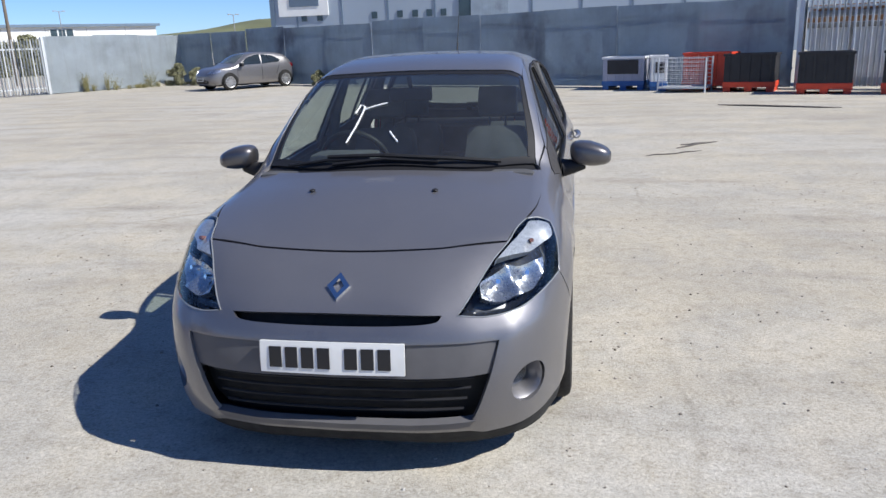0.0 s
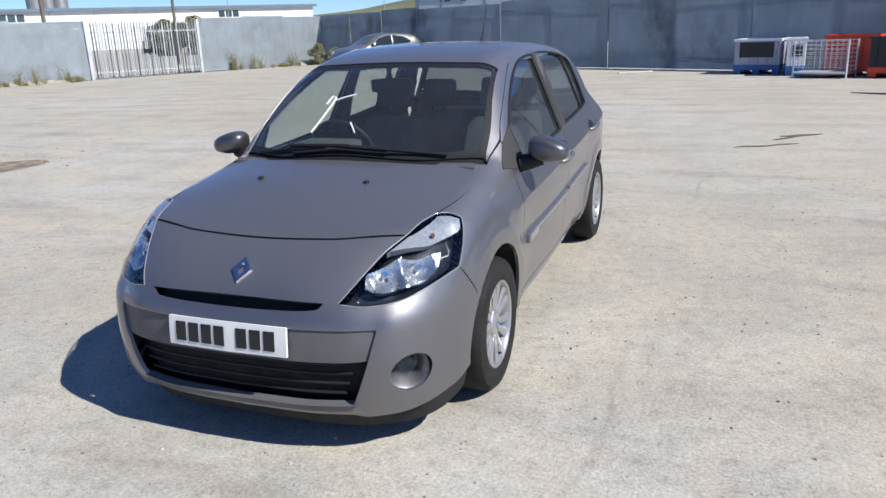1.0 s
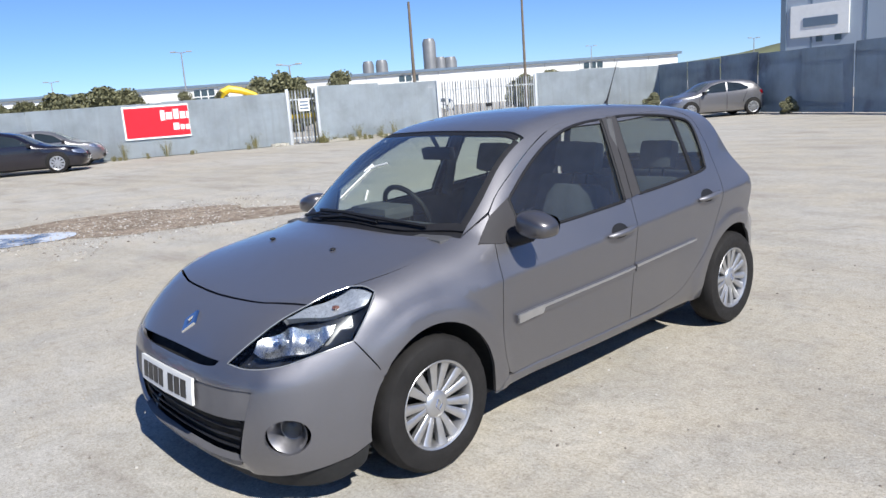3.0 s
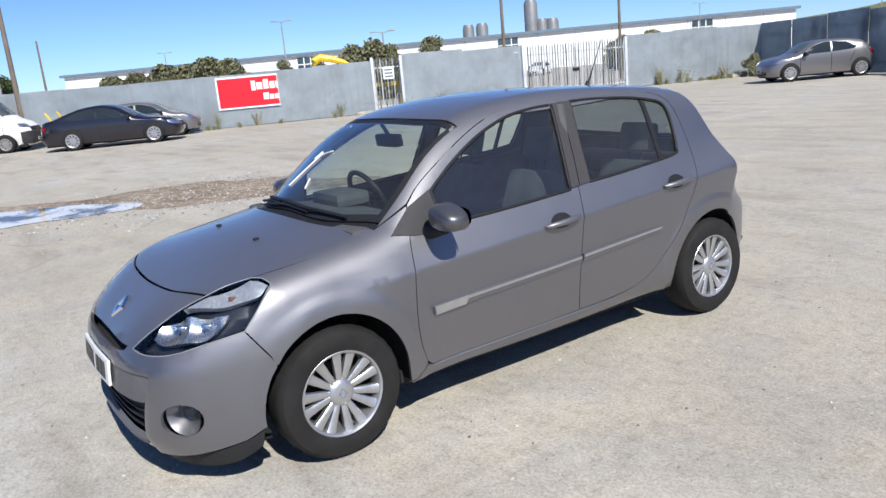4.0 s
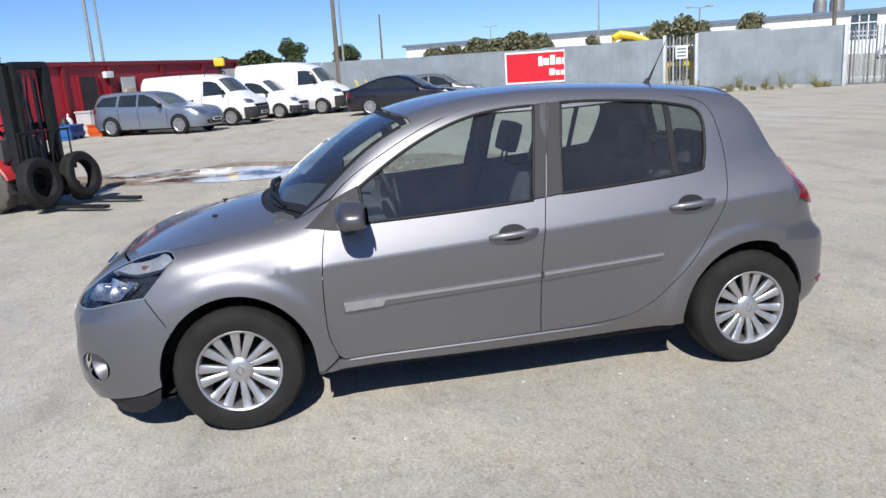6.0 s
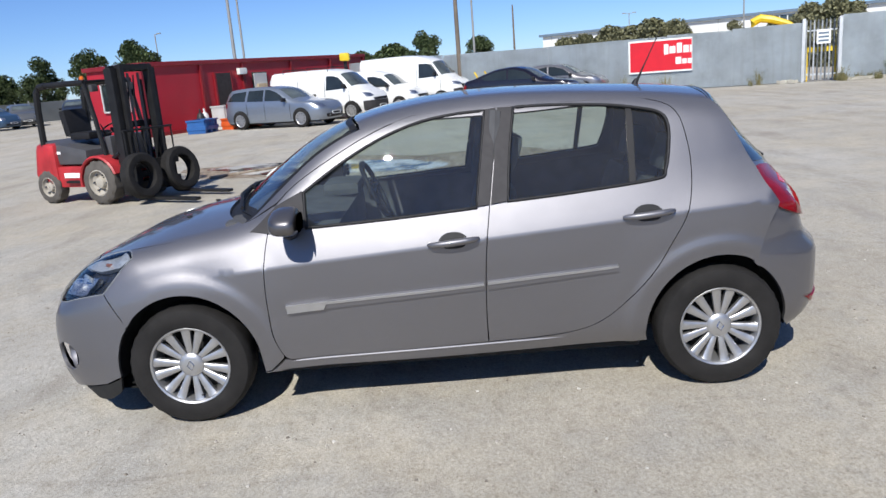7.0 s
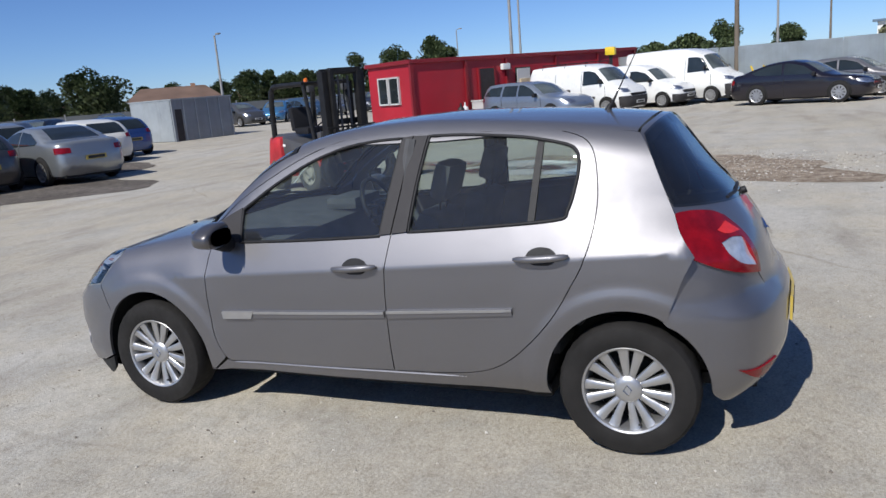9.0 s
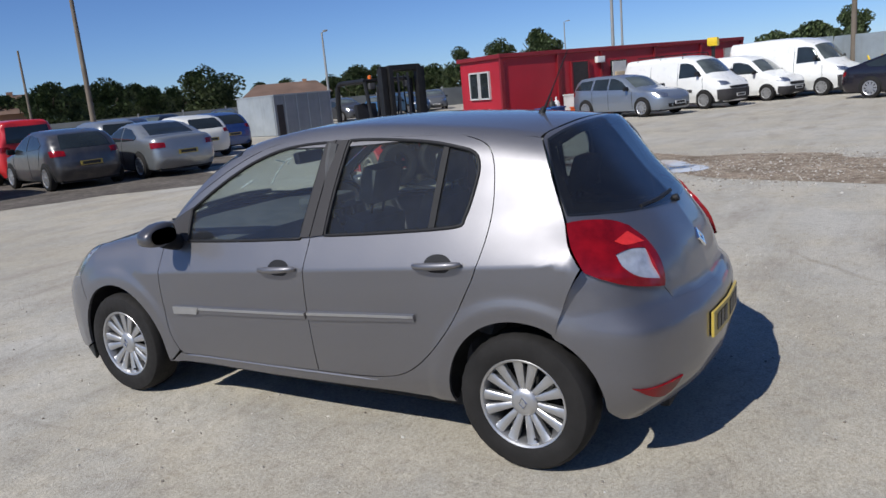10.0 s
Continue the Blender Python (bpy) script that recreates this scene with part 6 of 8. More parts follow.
    for s in (-1, 1):
        part("guard_post", tube([(0.45 * s, -1.28, 0.9), (0.45 * s, -1.26, 1.5), (0.45 * s, -1.22, 1.80), (0.44 * s, -1.14, 1.875), (0.44 * s, -1.0, 1.89)], 0.052, 8), M_MAST, guard)
        part("guard_post", tube([(0.44 * s, 0.12, 0.62), (0.44 * s, 0.0, 1.3), (0.44 * s, -0.12, 1.87)], 0.036, 8), M_MAST, guard)
        part("guard_rail", rod((0.44 * s, -1.08, 1.89), (0.44 * s, -0.10, 1.89), 0.045), M_MAST, guard)
    for k in range(8):
        y = -1.08 + k * 0.14
        part("guard_bar", rod((-0.44, y, 1.90), (0.44, y, 1.90), 0.022, n=6), M_MAST, guard)
    part("beacon", lathe([(1.90, 0.05), (1.92, 0.05), (1.925, 0.04), (1.985, 0.036), (2.0, 0.015), (2.002, 0.001)], 14, "z", (0.1, -0.55, 0)), M_BEACON, guard, "orange warning beacon")
    for s in (-1, 1):
        part("work_lamp", box((0.36 * s - 0.06, -0.06, 1.74), (0.36 * s + 0.06, 0.02, 1.85), 0.02), M_HOODGREY, guard)
    mast = thing("mast", "", "")
    mast.parent = t
    for s in (-1, 1):
        part("outer_channel", box((0.38 * s - 0.055, 0.34, 0.12), (0.38 * s + 0.055, 0.50, 2.06), 0.01), M_MAST, mast, smooth=False)
        part("inner_channel", box((0.28 * s - 0.04, 0.44, 0.14), (0.28 * s + 0.04, 0.57, 2.10), 0.01), M_MAST, mast, smooth=False)
        part("lift_cylinder", rod((0.19 * s, 0.40, 0.2), (0.19 * s, 0.40, 1.88), 0.034), M_MAST, mast)
        part("lift_chain", box((0.10 * s - 0.02, 0.46, 0.5), (0.10 * s + 0.02, 0.475, 1.98)), M_HOODGREY, mast, smooth=False)
        part("tilt_cylinder", rod((0.42 * s, -0.05, 0.58), (0.42 * s, 0.38, 0.78), 0.034), M_MAST, mast)
        part("hydraulic_hose", tube([(0.05 * s, 0.42, 1.95), (0.06 * s, 0.37, 1.6), (0.12 * s, 0.34, 1.0), (0.24 * s, 0.36, 0.6)], 0.013, 6), M_TRIM, mast)
    for z in (0.35, 1.15, 2.00):
        part("cross_tie", box((-0.40, 0.35, z), (0.40, 0.42, z + 0.10), 0.01), M_MAST, mast, smooth=False)
    part("top_tie", box((-0.30, 0.47, 2.02), (0.30, 0.56, 2.11), 0.01), M_MAST, mast, smooth=False)
    for z in (0.20, 0.52):
        part("carriage_plate", box((-0.52, 0.575, z), (0.52, 0.63, z + 0.12), 0.01), M_MAST, mast, smooth=False)
    for k in range(6):
        x = -0.48 + k * 0.192
        part("load_guard_bar", rod((x, 0.60, 0.62), (x, 0.60, 1.12), 0.014, n=6), M_MAST, mast)
    part("load_guard_top", rod((-0.5, 0.60, 1.12), (0.5, 0.60, 1.12), 0.018, n=6), M_MAST, mast)
    for s in (-1, 1):
        bm = bmesh.new()
        pts = [(0.63, 0.60), (0.63, 0.10), (0.72, 0.055), (1.78, 0.04)]
        half = 0.055
        rows = [[bm.verts.new((0.36 * s + dx, y + (0.03 if i < 2 and up else 0), z + (0.045 if i >= 2 and up else 0))) for dx, up in ((-half, 0), (half, 0), (half, 1), (-half, 1))] for i, (y, z) in enumerate(pts)]
        for a, b in zip(rows, rows[1:]):
            for k in range(4):
                bm.faces.new((a[k], a[(k + 1) % 4], b[(k + 1) % 4], b[k]))
        bm.faces.new(rows[0]), bm.faces.new(rows[-1][::-1])
        bmesh.ops.recalc_face_normals(bm, faces=bm.faces)
        part("fork", bm, M_MAST, mast, smooth=False)
    for x, y, r, wd in ((0.49, 0.02, 0.35, 0.13), (-0.49, 0.02, 0.35, 0.13), (0.45, -1.24, 0.275, 0.10), (-0.45, -1.24, 0.275, 0.10)):
        s = 1 if x > 0 else -1
        w = thing("wheel", "", "")
        w.parent = t
        bm = lathe([(-wd, r * 0.55), (-wd, r * 0.88), (-wd * 0.75, r), (wd * 0.75, r), (wd, r * 0.88), (wd, r * 0.60)], 36, "x", (x, y, r))
        for k, v in enumerate(bm.verts):
            if k // 36 in (2, 3) and (k % 36) % 3 == 0:
                v.co = Vector((v.co.x, y, r)) + (Vector((v.co.x, v.co.y, v.co.z)) - Vector((v.co.x, y, r))) * 0.93
        part("tyre", bm, M_DUSTYTYRE, w)
        part("rim", lathe([(wd * 0.95 * s, r * 0.60), (wd * 1.0 * s, r * 0.55), (wd * 0.6 * s, r * 0.50), (wd * 0.35 * s, r * 0.30), (wd * 0.8 * s, r * 0.24), (wd * 0.9 * s, r * 0.12), (wd * 0.9 * s, 0.005)], 24, "x", (x, y, r)), M_DUSTYHUB, w)
        for k in range(6):
            a = k * math.pi / 3
            c = Vector((x + wd * 0.50 * s, y + r * 0.39 * math.cos(a), r + r * 0.39 * math.sin(a)))
            part("wheel_nut", rod(c, c + Vector((0.035 * s, 0, 0)), 0.016, n=6), M_HOODGREY, w)
    return t


M_BEACON = plain("beacon_orange", (0.70, 0.16, 0.02), 0.25, 0, 0.1, 10)
M_DUSTYTYRE = plain("dusty_tyre", (0.085, 0.077, 0.068), 0.9, 0, 0.25, 6)
FL = Matrix.Translation((-7.62, -5.02, 0)) @ Matrix.Rotation(math.atan2(0.9, 0.43) - math.pi / 2, 4, "Z") @ Matrix.Scale(0.97, 4)
forklift(FL)
for x, y, lean in ((0.49, 0.84, 8), (-0.30, 0.86, 10)):
    ob = tagged(linked("loose_tyre", lathe([(-0.085, 0.215), (-0.100, 0.27), (-0.095, 0.32), (-0.06, 0.35), (0.06, 0.35), (0.095, 0.32), (0.100, 0.27), (0.085, 0.215), (0.06, 0.21), (0.05, 0.235), (-0.05, 0.235), (-0.06, 0.21)], 44, "y", close=True), M_RUBBER), "used black car tyre standing on the forks", "tyre", group="tyres on the forks")
    ob.matrix_basis = FL @ Matrix.Translation((x, y, 0.44)) @ Matrix.Rotation(radians(lean), 4, "X")
tagged(linked("debris_strip", box((-0.02, -0.9, 0), (0.06, 0.9, 0.05), 0.02), M_WET, smooth=False), "strip of dark debris on the ground", "debris").matrix_basis = Matrix.Translation((-9.9, -3.6, 0)) @ Matrix.Rotation(0.7, 4, "Z")

# ---------------------------------------------------------------- the grey hatchback
HUB = 1.2875


def clio_body():
    wide = curve1((-2.2, 0.70), (-1.95, 0.765), (-1.75, 0.80), (-1.55, 0.82), (-1.29, 0.826), (-0.8, 0.828), (0, 0.838), (0.8, 0.838), (1.29, 0.832), (1.55, 0.816), (1.75, 0.782), (2.0, 0.715))
    low = curve1((-0.66, -0.11), (-0.60, -0.074), (-0.53, -0.052), (-0.42, -0.038), (-0.25, -0.020), (-0.1, -0.006), (0, 0.0))
    high = curve1((0, 0), (0.03, -0.011), (0.1, -0.039), (0.2, -0.081), (0.3, -0.125), (0.45, -0.195), (0.6, -0.268), (0.75, -0.36))
    soft = curve1((-0.66, -0.11), (-0.60, -0.070), (-0.53, -0.044), (-0.42, -0.030), (-0.25, -0.019), (-0.1, -0.016), (0, -0.026), (0.1, -0.052), (0.2, -0.087), (0.3, -0.127), (0.45, -0.195), (0.6, -0.268), (0.75, -0.36))
    waist = curve1((0.8, 0), (0.95, 0.002), (1.1, 0.009), (1.3, 0.028), (1.5, 0.054))
    centre = curve1((-2.4, 0.38), (-2.12, 0.59), (-1.98, 0.718), (-1.82, 0.806), (-1.6, 0.884), (-1.376, 0.945), (-1.2, 0.978), (-1.12, 0.998), (-1.06, 1.04), (-0.97, 1.112), (-0.83, 1.212),
                    (-0.69, 1.30), (-0.52, 1.378), (-0.36, 1.425), (-0.2, 1.455), (0, 1.478), (0.3, 1.489), (0.6, 1.481), (0.9, 1.465), (1.2, 1.440), (1.42, 1.410), (1.7, 1.36))
    sweep = curve1((-1.5, 0), (-1.15, 0.75), (-0.9, 1), (-0.4, 0.7), (0.3, 0))
    crown = curve1((-2, 0.06), (-1.5, 0.045), (-1.1, 0.03), (-0.6, 0.005), (0, 0.035), (1.3, 0.045))
    nose = curve1((0, -2.085), (0.26, -2.076), (0.44, -2.048), (0.58, -1.99), (0.70, -1.885), (0.78, -1.74), (0.84, -1.50))
    chin = curve1((0.1, 0.085), (0.2, 0.012), (0.28, -0.020), (0.42, -0.032), (0.55, -0.020), (0.63, 0.020), (0.72, 0.105), (0.85, 0.25))
    back = curve1((0.12, 1.66), (0.18, 1.745), (0.26, 1.855), (0.33, 1.912), (0.42, 1.934), (0.58, 1.936), (0.64, 1.928), (0.668, 1.900), (0.70, 1.876), (0.74, 1.866), (0.86, 1.828), (1.02, 1.73), (1.17, 1.595), (1.34, 1.465), (1.42, 1.40), (1.5, 1.33))
    taper = curve1((0, 0), (0.25, 0.02), (0.49, 0.095), (0.62, 0.17), (0.70, 0.235), (0.80, 0.37))
    full = curve1((0, 0), (0.25, 0.014), (0.49, 0.062), (0.62, 0.113), (0.69, 0.162), (0.74, 0.235), (0.80, 0.36))

    def side(y, z):
        d = z - (0.812 + 0.062 * y)
        v = wide(y) + np.where(d < 0, low(d), high(d)) - waist(np.maximum(y, 0.8)) * step(d, 0.0, 0.22)
        v = v + (soft(d) - np.where(d < 0, low(d), high(d))) * (1 - step(y, -1.25, -0.92))
        for hub in (-HUB, HUB):
            r = np.hypot(y - hub, z - 0.295)
            v = v + 0.014 * (1 - step(r, 0.415, 0.485)) + 0.010 * (1 - step(r, 0.45, 0.70))
        return v

    return Body(side, lambda a, y: centre(y - sweep(y) * 0.19 * (a / 0.66) ** 2) - crown(y) * (a / 0.7) ** 2,
                lambda a, z: nose(a) + chin(z), lambda a, z: back(z) - full(a) - (taper(a) - full(a)) * step(z, 0.84, 1.00), (0.10, 0.075, lambda z: 0.02 + 0.05 * (1 - step(z, 0.70, 0.84))))


def clio(m, label):
    body = clio_body()
    car = thing("hatchback_car", label, "car", m)
    sp = lambda y, z: (float(body.hit(np.array([[0, y, z]]), np.array([[1.0, 0, 0]]))[0, 0]), y, z)
    tp = lambda x, y: (x, y, float(body.top(abs(x), y)))
    dp = lambda x, y: (x, y, float(body.hit(np.array([[x, y, 0.4]]), np.array([[0, 0, 1.0]]))[0, 2]))
    roll, front, rear, down = Roll(), Ball((0, -1.2, 0.5)), Ball((0, 1.0, 0.7), 1), Down()
    fs = lambda *p: tuple(body.hit(*front.rays(np.array([front.to(p)])))[0])
    lamp_top = [(dp(0.592, -1.735), True), dp(0.614, -1.65), (dp(0.645, -1.56), True), dp(0.690, -1.528), (fs(0.744, -1.515, 0.846), True)]
    lamp_back = [fs(0.79, -1.60, 0.772), (fs(0.805, -1.68, 0.692), True)]
    lamp_low = [fs(0.722, -1.82, 0.657), fs(0.64, -1.917, 0.626), fs(0.53, -1.985, 0.615), (fs(0.428, -2.018, 0.626), True)]
    lamp_in = [fs(0.495, -1.935, 0.710), fs(0.548, -1.841, 0.777)]

    rs = lambda *p: tuple(body.hit(*rear.rays(np.array([rear.to(p)])))[0])
    hatch = [rs(*p) for p in ((0.530, 1.325, 1.366), (0.590, 1.380, 1.262), (0.630, 1.418, 1.170), (0.683, 1.466, 1.070), (0.700, 1.483, 1.036), (0.730, 1.510, 0.950), (0.738, 1.556, 0.866))]
    lamp_roof = [rs(0.632, 1.54, 1.033), rs(0.551, 1.605, 1.017), (rs(0.498, 1.657, 0.987), True)]
    lamp_foot = rs(0.501, 1.785, 0.765)
    lamp_sole = [rs(0.63, 1.691, 0.797), rs(0.703, 1.614, 0.835)]

    def both(name, view, outline, material, holes=(), label="", **more):
        return [sheet(name, panel(body, view, outline, holes, mirror=side, **more), material, car, label) for side in (False, True)]

    def arch(hub, a, b, rx=0.352, rz=0.372, n=14):
        return [sp(hub + rx * math.cos(radians(a + (b - a) * k / n)), 0.29 + rz * math.sin(radians(a + (b - a) * k / n))) for k in range(n + 1)]

    ridge = [[sp(y, 0.812 + 0.062 * y + d) for y in np.linspace(-1.0, 1.535, 132)] for d in (-0.012, 0.0, 0.012, 0.030)]
    ridge += [[sp(hub + q * math.cos(a), 0.295 + q * math.sin(a)) for a in np.linspace(0.05, math.pi - 0.05, 64) if abs(hub + q * math.cos(a)) < 1.6] for hub in (-HUB, HUB) for q in (0.40, 0.42, 0.44, 0.46, 0.48, 0.50)]
    seam = [sp(-0.83, 0.315), sp(-0.865, 0.42), sp(-0.873, 0.56), sp(-0.87, 0.70), sp(-0.855, 0.84), sp(-0.83, 0.95)]
    frame_top = [sp(-0.70, 1.128), sp(-0.52, 1.235), sp(-0.37, 1.312), sp(-0.22, 1.372), sp(-0.05, 1.415), sp(0.12, 1.436)]
    frame_top2 = [sp(0.55, 1.442), sp(0.80, 1.428), sp(0.97, 1.403), sp(1.09, 1.368), sp(1.145, 1.31)]
    mid_up = [sp(0.17, 0.45), sp(0.178, 0.66), sp(0.193, 0.82), sp(0.222, 1.0), sp(0.262, 1.23)]
    tail_seam = [sp(1.168, 1.20), sp(1.172, 1.09), sp(1.155, 0.97), sp(1.12, 0.86), sp(1.06, 0.75), sp(0.98, 0.62), sp(0.87, 0.492), sp(0.75, 0.388), sp(0.62, 0.33)]
    C = lambda p: (p, True)
    door_f = flow([C(sp(-0.80, 0.287)), *seam, C(sp(-0.795, 1.045)), *frame_top, C(sp(0.298, 1.444)), *mid_up[::-1], C(sp(0.17, 0.302)), sp(-0.3, 0.292)])
    door_r = flow([C(sp(0.172, 0.302)), *mid_up, C(sp(0.30, 1.444)), *frame_top2, *tail_seam, sp(0.42, 0.308)])
    win_f = flow([C(sp(-0.655, 0.930)), C(sp(-0.66, 1.088)), sp(-0.51, 1.186), sp(-0.37, 1.264), sp(-0.23, 1.326), sp(-0.07, 1.373), sp(0.09, 1.394), C(sp(0.232, 1.40)), sp(0.195, 1.19), C(sp(0.155, 0.966)), sp(-0.25, 0.945)])
    win_r = flow([C(sp(0.305, 0.985)), sp(0.33, 1.19), C(sp(0.37, 1.405)), sp(0.55, 1.402), sp(0.80, 1.384), sp(0.95, 1.36), sp(1.05, 1.333), sp(1.086, 1.285), sp(1.082, 1.20), sp(1.05, 1.075), sp(1.0, 1.036), sp(0.65, 1.006)])
    doors = []
    for name, outline, hole in (("front_door", door_f, win_f), ("rear_door", door_r, win_r)):
        doors.append(both(name, roll, outline, M_PAINT, [hole], cell=0.04, ridges=ridge))

    # wings
    wing = flow([C(sp(-0.905, 0.24)), C(sp(-0.835, 0.298)), *seam, C(sp(-0.80, 1.04)), C(tp(0.685, -0.975)), tp(0.70, -1.15), tp(0.69, -1.36), tp(0.674, -1.46), *lamp_top[2:], *lamp_back, C(sp(-1.585, 0.565)), *arch(-HUB, 142, 12), C(sp(-0.93, 0.24))], n=5)
    both("front_wing", roll, wing, M_PAINT, cell=0.035, ridges=ridge)
    # pressed side: sill, rear quarter, roof rail and windscreen pillar in one
    rails = [tp(0.545, 1.24), tp(0.585, 0.95), tp(0.60, 0.5), tp(0.59, 0.1), tp(0.575, -0.2), tp(0.585, -0.40), tp(0.615, -0.6), tp(0.65, -0.8)]
    press = flow([C(sp(-0.93, 0.232)), C(sp(-0.902, 0.235)), C(sp(-0.828, 0.291)), C(sp(-0.79, 0.284)), sp(-0.3, 0.289), sp(0.2, 0.298), sp(0.42, 0.304), *tail_seam[::-1], *frame_top2[::-1], sp(0.30, 1.447), *frame_top[::-1],
                  C(sp(-0.795, 1.048)), C(tp(0.683, -0.965)), *rails[::-1], C(hatch[0]), *hatch[1:-1], C(hatch[-1]),
                  rs(0.785, 1.515, 0.785), C(sp(1.472, 0.672)), *arch(HUB, 62, 180), C(sp(0.945, 0.245)), sp(0.3, 0.238)], n=5)
    crisp = Body(body.side, body.top, body.front, lambda a, z: body.rear(a, z) + 0.12 * step(z, 0.60, 0.68), body.k)
    for s in (False, True):
        sheet("body_side", panel(crisp, roll, press, cell=0.035, ridges=ridge, mirror=s), M_PAINT, car)
    # roof and bonnet
    edge = [(x, y, 0) for x, y, _ in rails]
    roof = flow([C((0.532, 1.318, 0)), *edge[:6], C((0.585, -0.375, 0)), (0.3, -0.43, 0), (0, -0.445, 0), (-0.3, -0.43, 0), C((-0.585, -0.375, 0)), *[(-x, y, 0) for x, y, _ in edge[:6][::-1]], C((-0.532, 1.318, 0)), (-0.3, 1.335, 0), (0, 1.345, 0), (0.3, 1.335, 0)])
    sheet("roof", panel(body, down, roof), M_PAINT, car)
    half = [(0.30, -1.815, 0), (0.44, -1.785, 0), C((0.590, -1.737, 0)), (0.612, -1.65, 0), C((0.643, -1.562, 0)), (0.672, -1.46, 0), (0.688, -1.36, 0), (0.698, -1.15, 0), C((0.683, -0.975, 0)), (0.58, -1.04, 0), (0.35, -1.12, 0)]
    mir = lambda pts: [((-p[0][0], *p[0][1:]), True) if isinstance(p[0], tuple) else (-p[0], *p[1:]) for p in pts][::-1]
    bonnet = flow([(0, -1.83, 0), *half, (0, -1.145, 0), *mir(half)])
    sheet("bonnet", panel(body, down, bonnet, cell=0.04), M_PAINT, car)
    # windscreen with its black border
    screen = flow([(0, -1.10, 0), (0.35, -1.075, 0), C((0.655, -0.93, 0)), *[(x - 0.004, y, 0) for x, y, _ in rails[5:][::-1]], C((0.578, -0.388, 0)), (0.3, -0.442, 0), (0, -0.457, 0), (-0.3, -0.442, 0), C((-0.578, -0.388, 0)),
                   *[(-x + 0.004, y, 0) for x, y, _ in rails[5:]], C((-0.655, -0.93, 0)), (-0.35, -1.075, 0)])
    clear = inset(screen[:, :2], 0.035)
    clear = np.c_[clear, 0 * clear[:, 0]]
    sheet("windscreen_border", panel(body, down, screen, [clear], out=-0.003, lip=0.01), M_TRIM, car)
    sheet("windscreen", panel(body, down, clear, out=-0.004, lip=0, gap=0), M_GLASS, car)
    cowl = flow([(0, -1.165, 0), (0.35, -1.14, 0), (0.6, -1.05, 0), C((0.69, -0.97, 0)), C((0.655, -0.915, 0)), (0.35, -1.06, 0), (0, -1.085, 0), (-0.35, -1.06, 0), C((-0.655, -0.915, 0)), C((-0.69, -0.97, 0)), (-0.6, -1.05, 0), (-0.35, -1.14, 0)])
    sheet("scuttle", panel(body, down, cowl, out=-0.016, lip=0.02), M_TRIM, car)
    # side glass, black pillars and seals
    for outline, name, cell in ((win_f, "front_side_window", 0.06), (win_r, "rear_side_window", 0.06)):
        both(name, roll, outline, M_GLASS if "front" in name else M_PRIVACY, out=-0.010, lip=0, gap=-0.004)
        ring = np.array([body.hit(*roll.rays(np.array([roll.to(p)])))[0] for p in evened(outline, 0.03)])
        for s in (1, -1):
            sheet("window_seal", linked_mesh(tube([Vector((p[0] * s, p[1], p[2])) for p in ring], 0.0085, 6, True)), M_TRIM, car)
    for post in ([C(sp(0.158, 0.968)), sp(0.197, 1.19), C(sp(0.235, 1.402)), C(sp(0.288, 1.406)), sp(0.256, 1.19), C(sp(0.219, 0.974))], [C(sp(0.221, 0.974)), sp(0.258, 1.19), C(sp(0.290, 1.406)), C(sp(0.366, 1.405)), sp(0.326, 1.19), C(sp(0.301, 0.983))]):
        both("door_pillar_trim", roll, flow(post), M_DARKTRIM, out=0.010, lip=0.016, gap=0.002, cell=0.03)
    bar = flow([C(sp(0.875, 1.024)), C(sp(0.90, 1.372)), C(sp(0.93, 1.366)), C(sp(0.905, 1.026))])
    both("window_divider", roll, bar, M_TRIM, out=-0.002, lip=0.012, gap=0)
    corner = flow([C(sp(-0.93, 0.925)), C(sp(-0.80, 1.035)), C(sp(-0.665, 1.10)), C(sp(-0.655, 0.932)), sp(-0.78, 0.905)])
    both("mirror_corner_trim", roll, corner, M_DARKTRIM, out=0.004, lip=0.007, gap=0.004)

    # front bumper, cut out for slot, grilles and fog lamps
    fb = [dp(0.30, -1.820), dp(0.44, -1.791), C(dp(0.588, -1.741)), *lamp_in[::-1], *lamp_low[::-1], *lamp_back[::-1][:1],
          C(sp(-1.585, 0.565)), *arch(-HUB, 142, 184, n=6), C(sp(-1.645, 0.262)), C((0.755, -1.72, 0.228)), (0.5, -1.945, 0.205)]
    bumper = flow([dp(0, -1.836), *fb, (0, -2.03, 0.190), *mir(fb)])
    slot = flow([C((0.375, -2.02, 0.628)), (0.34, -2.03, 0.605), (0.2, -2.06, 0.598), (0, -2.075, 0.596), (-0.2, -2.06, 0.598), (-0.34, -2.03, 0.605), C((-0.375, -2.02, 0.628)), (0, -2.06, 0.635)])
    mouth = flow([C((0.535, -1.955, 0.535)), C((0.445, -2.0, 0.235)), (0, -2.06, 0.212), C((-0.445, -2.0, 0.235)), C((-0.535, -1.955, 0.535)), (0, -2.085, 0.540)])
    foglamp = [(0.640 + 0.064 * math.cos(a), -1.90 + 0.055 * math.cos(a), 0.363 + 0.070 * math.sin(a)) for a in np.linspace(0, 2 * math.pi, 22)[:-1]]
    fogright = [(-x, y, z) for x, y, z in foglamp]
    flank = lambda z: 0.475 + 0.10 * np.clip((z - 0.24) / 0.31, 0, 1.3)
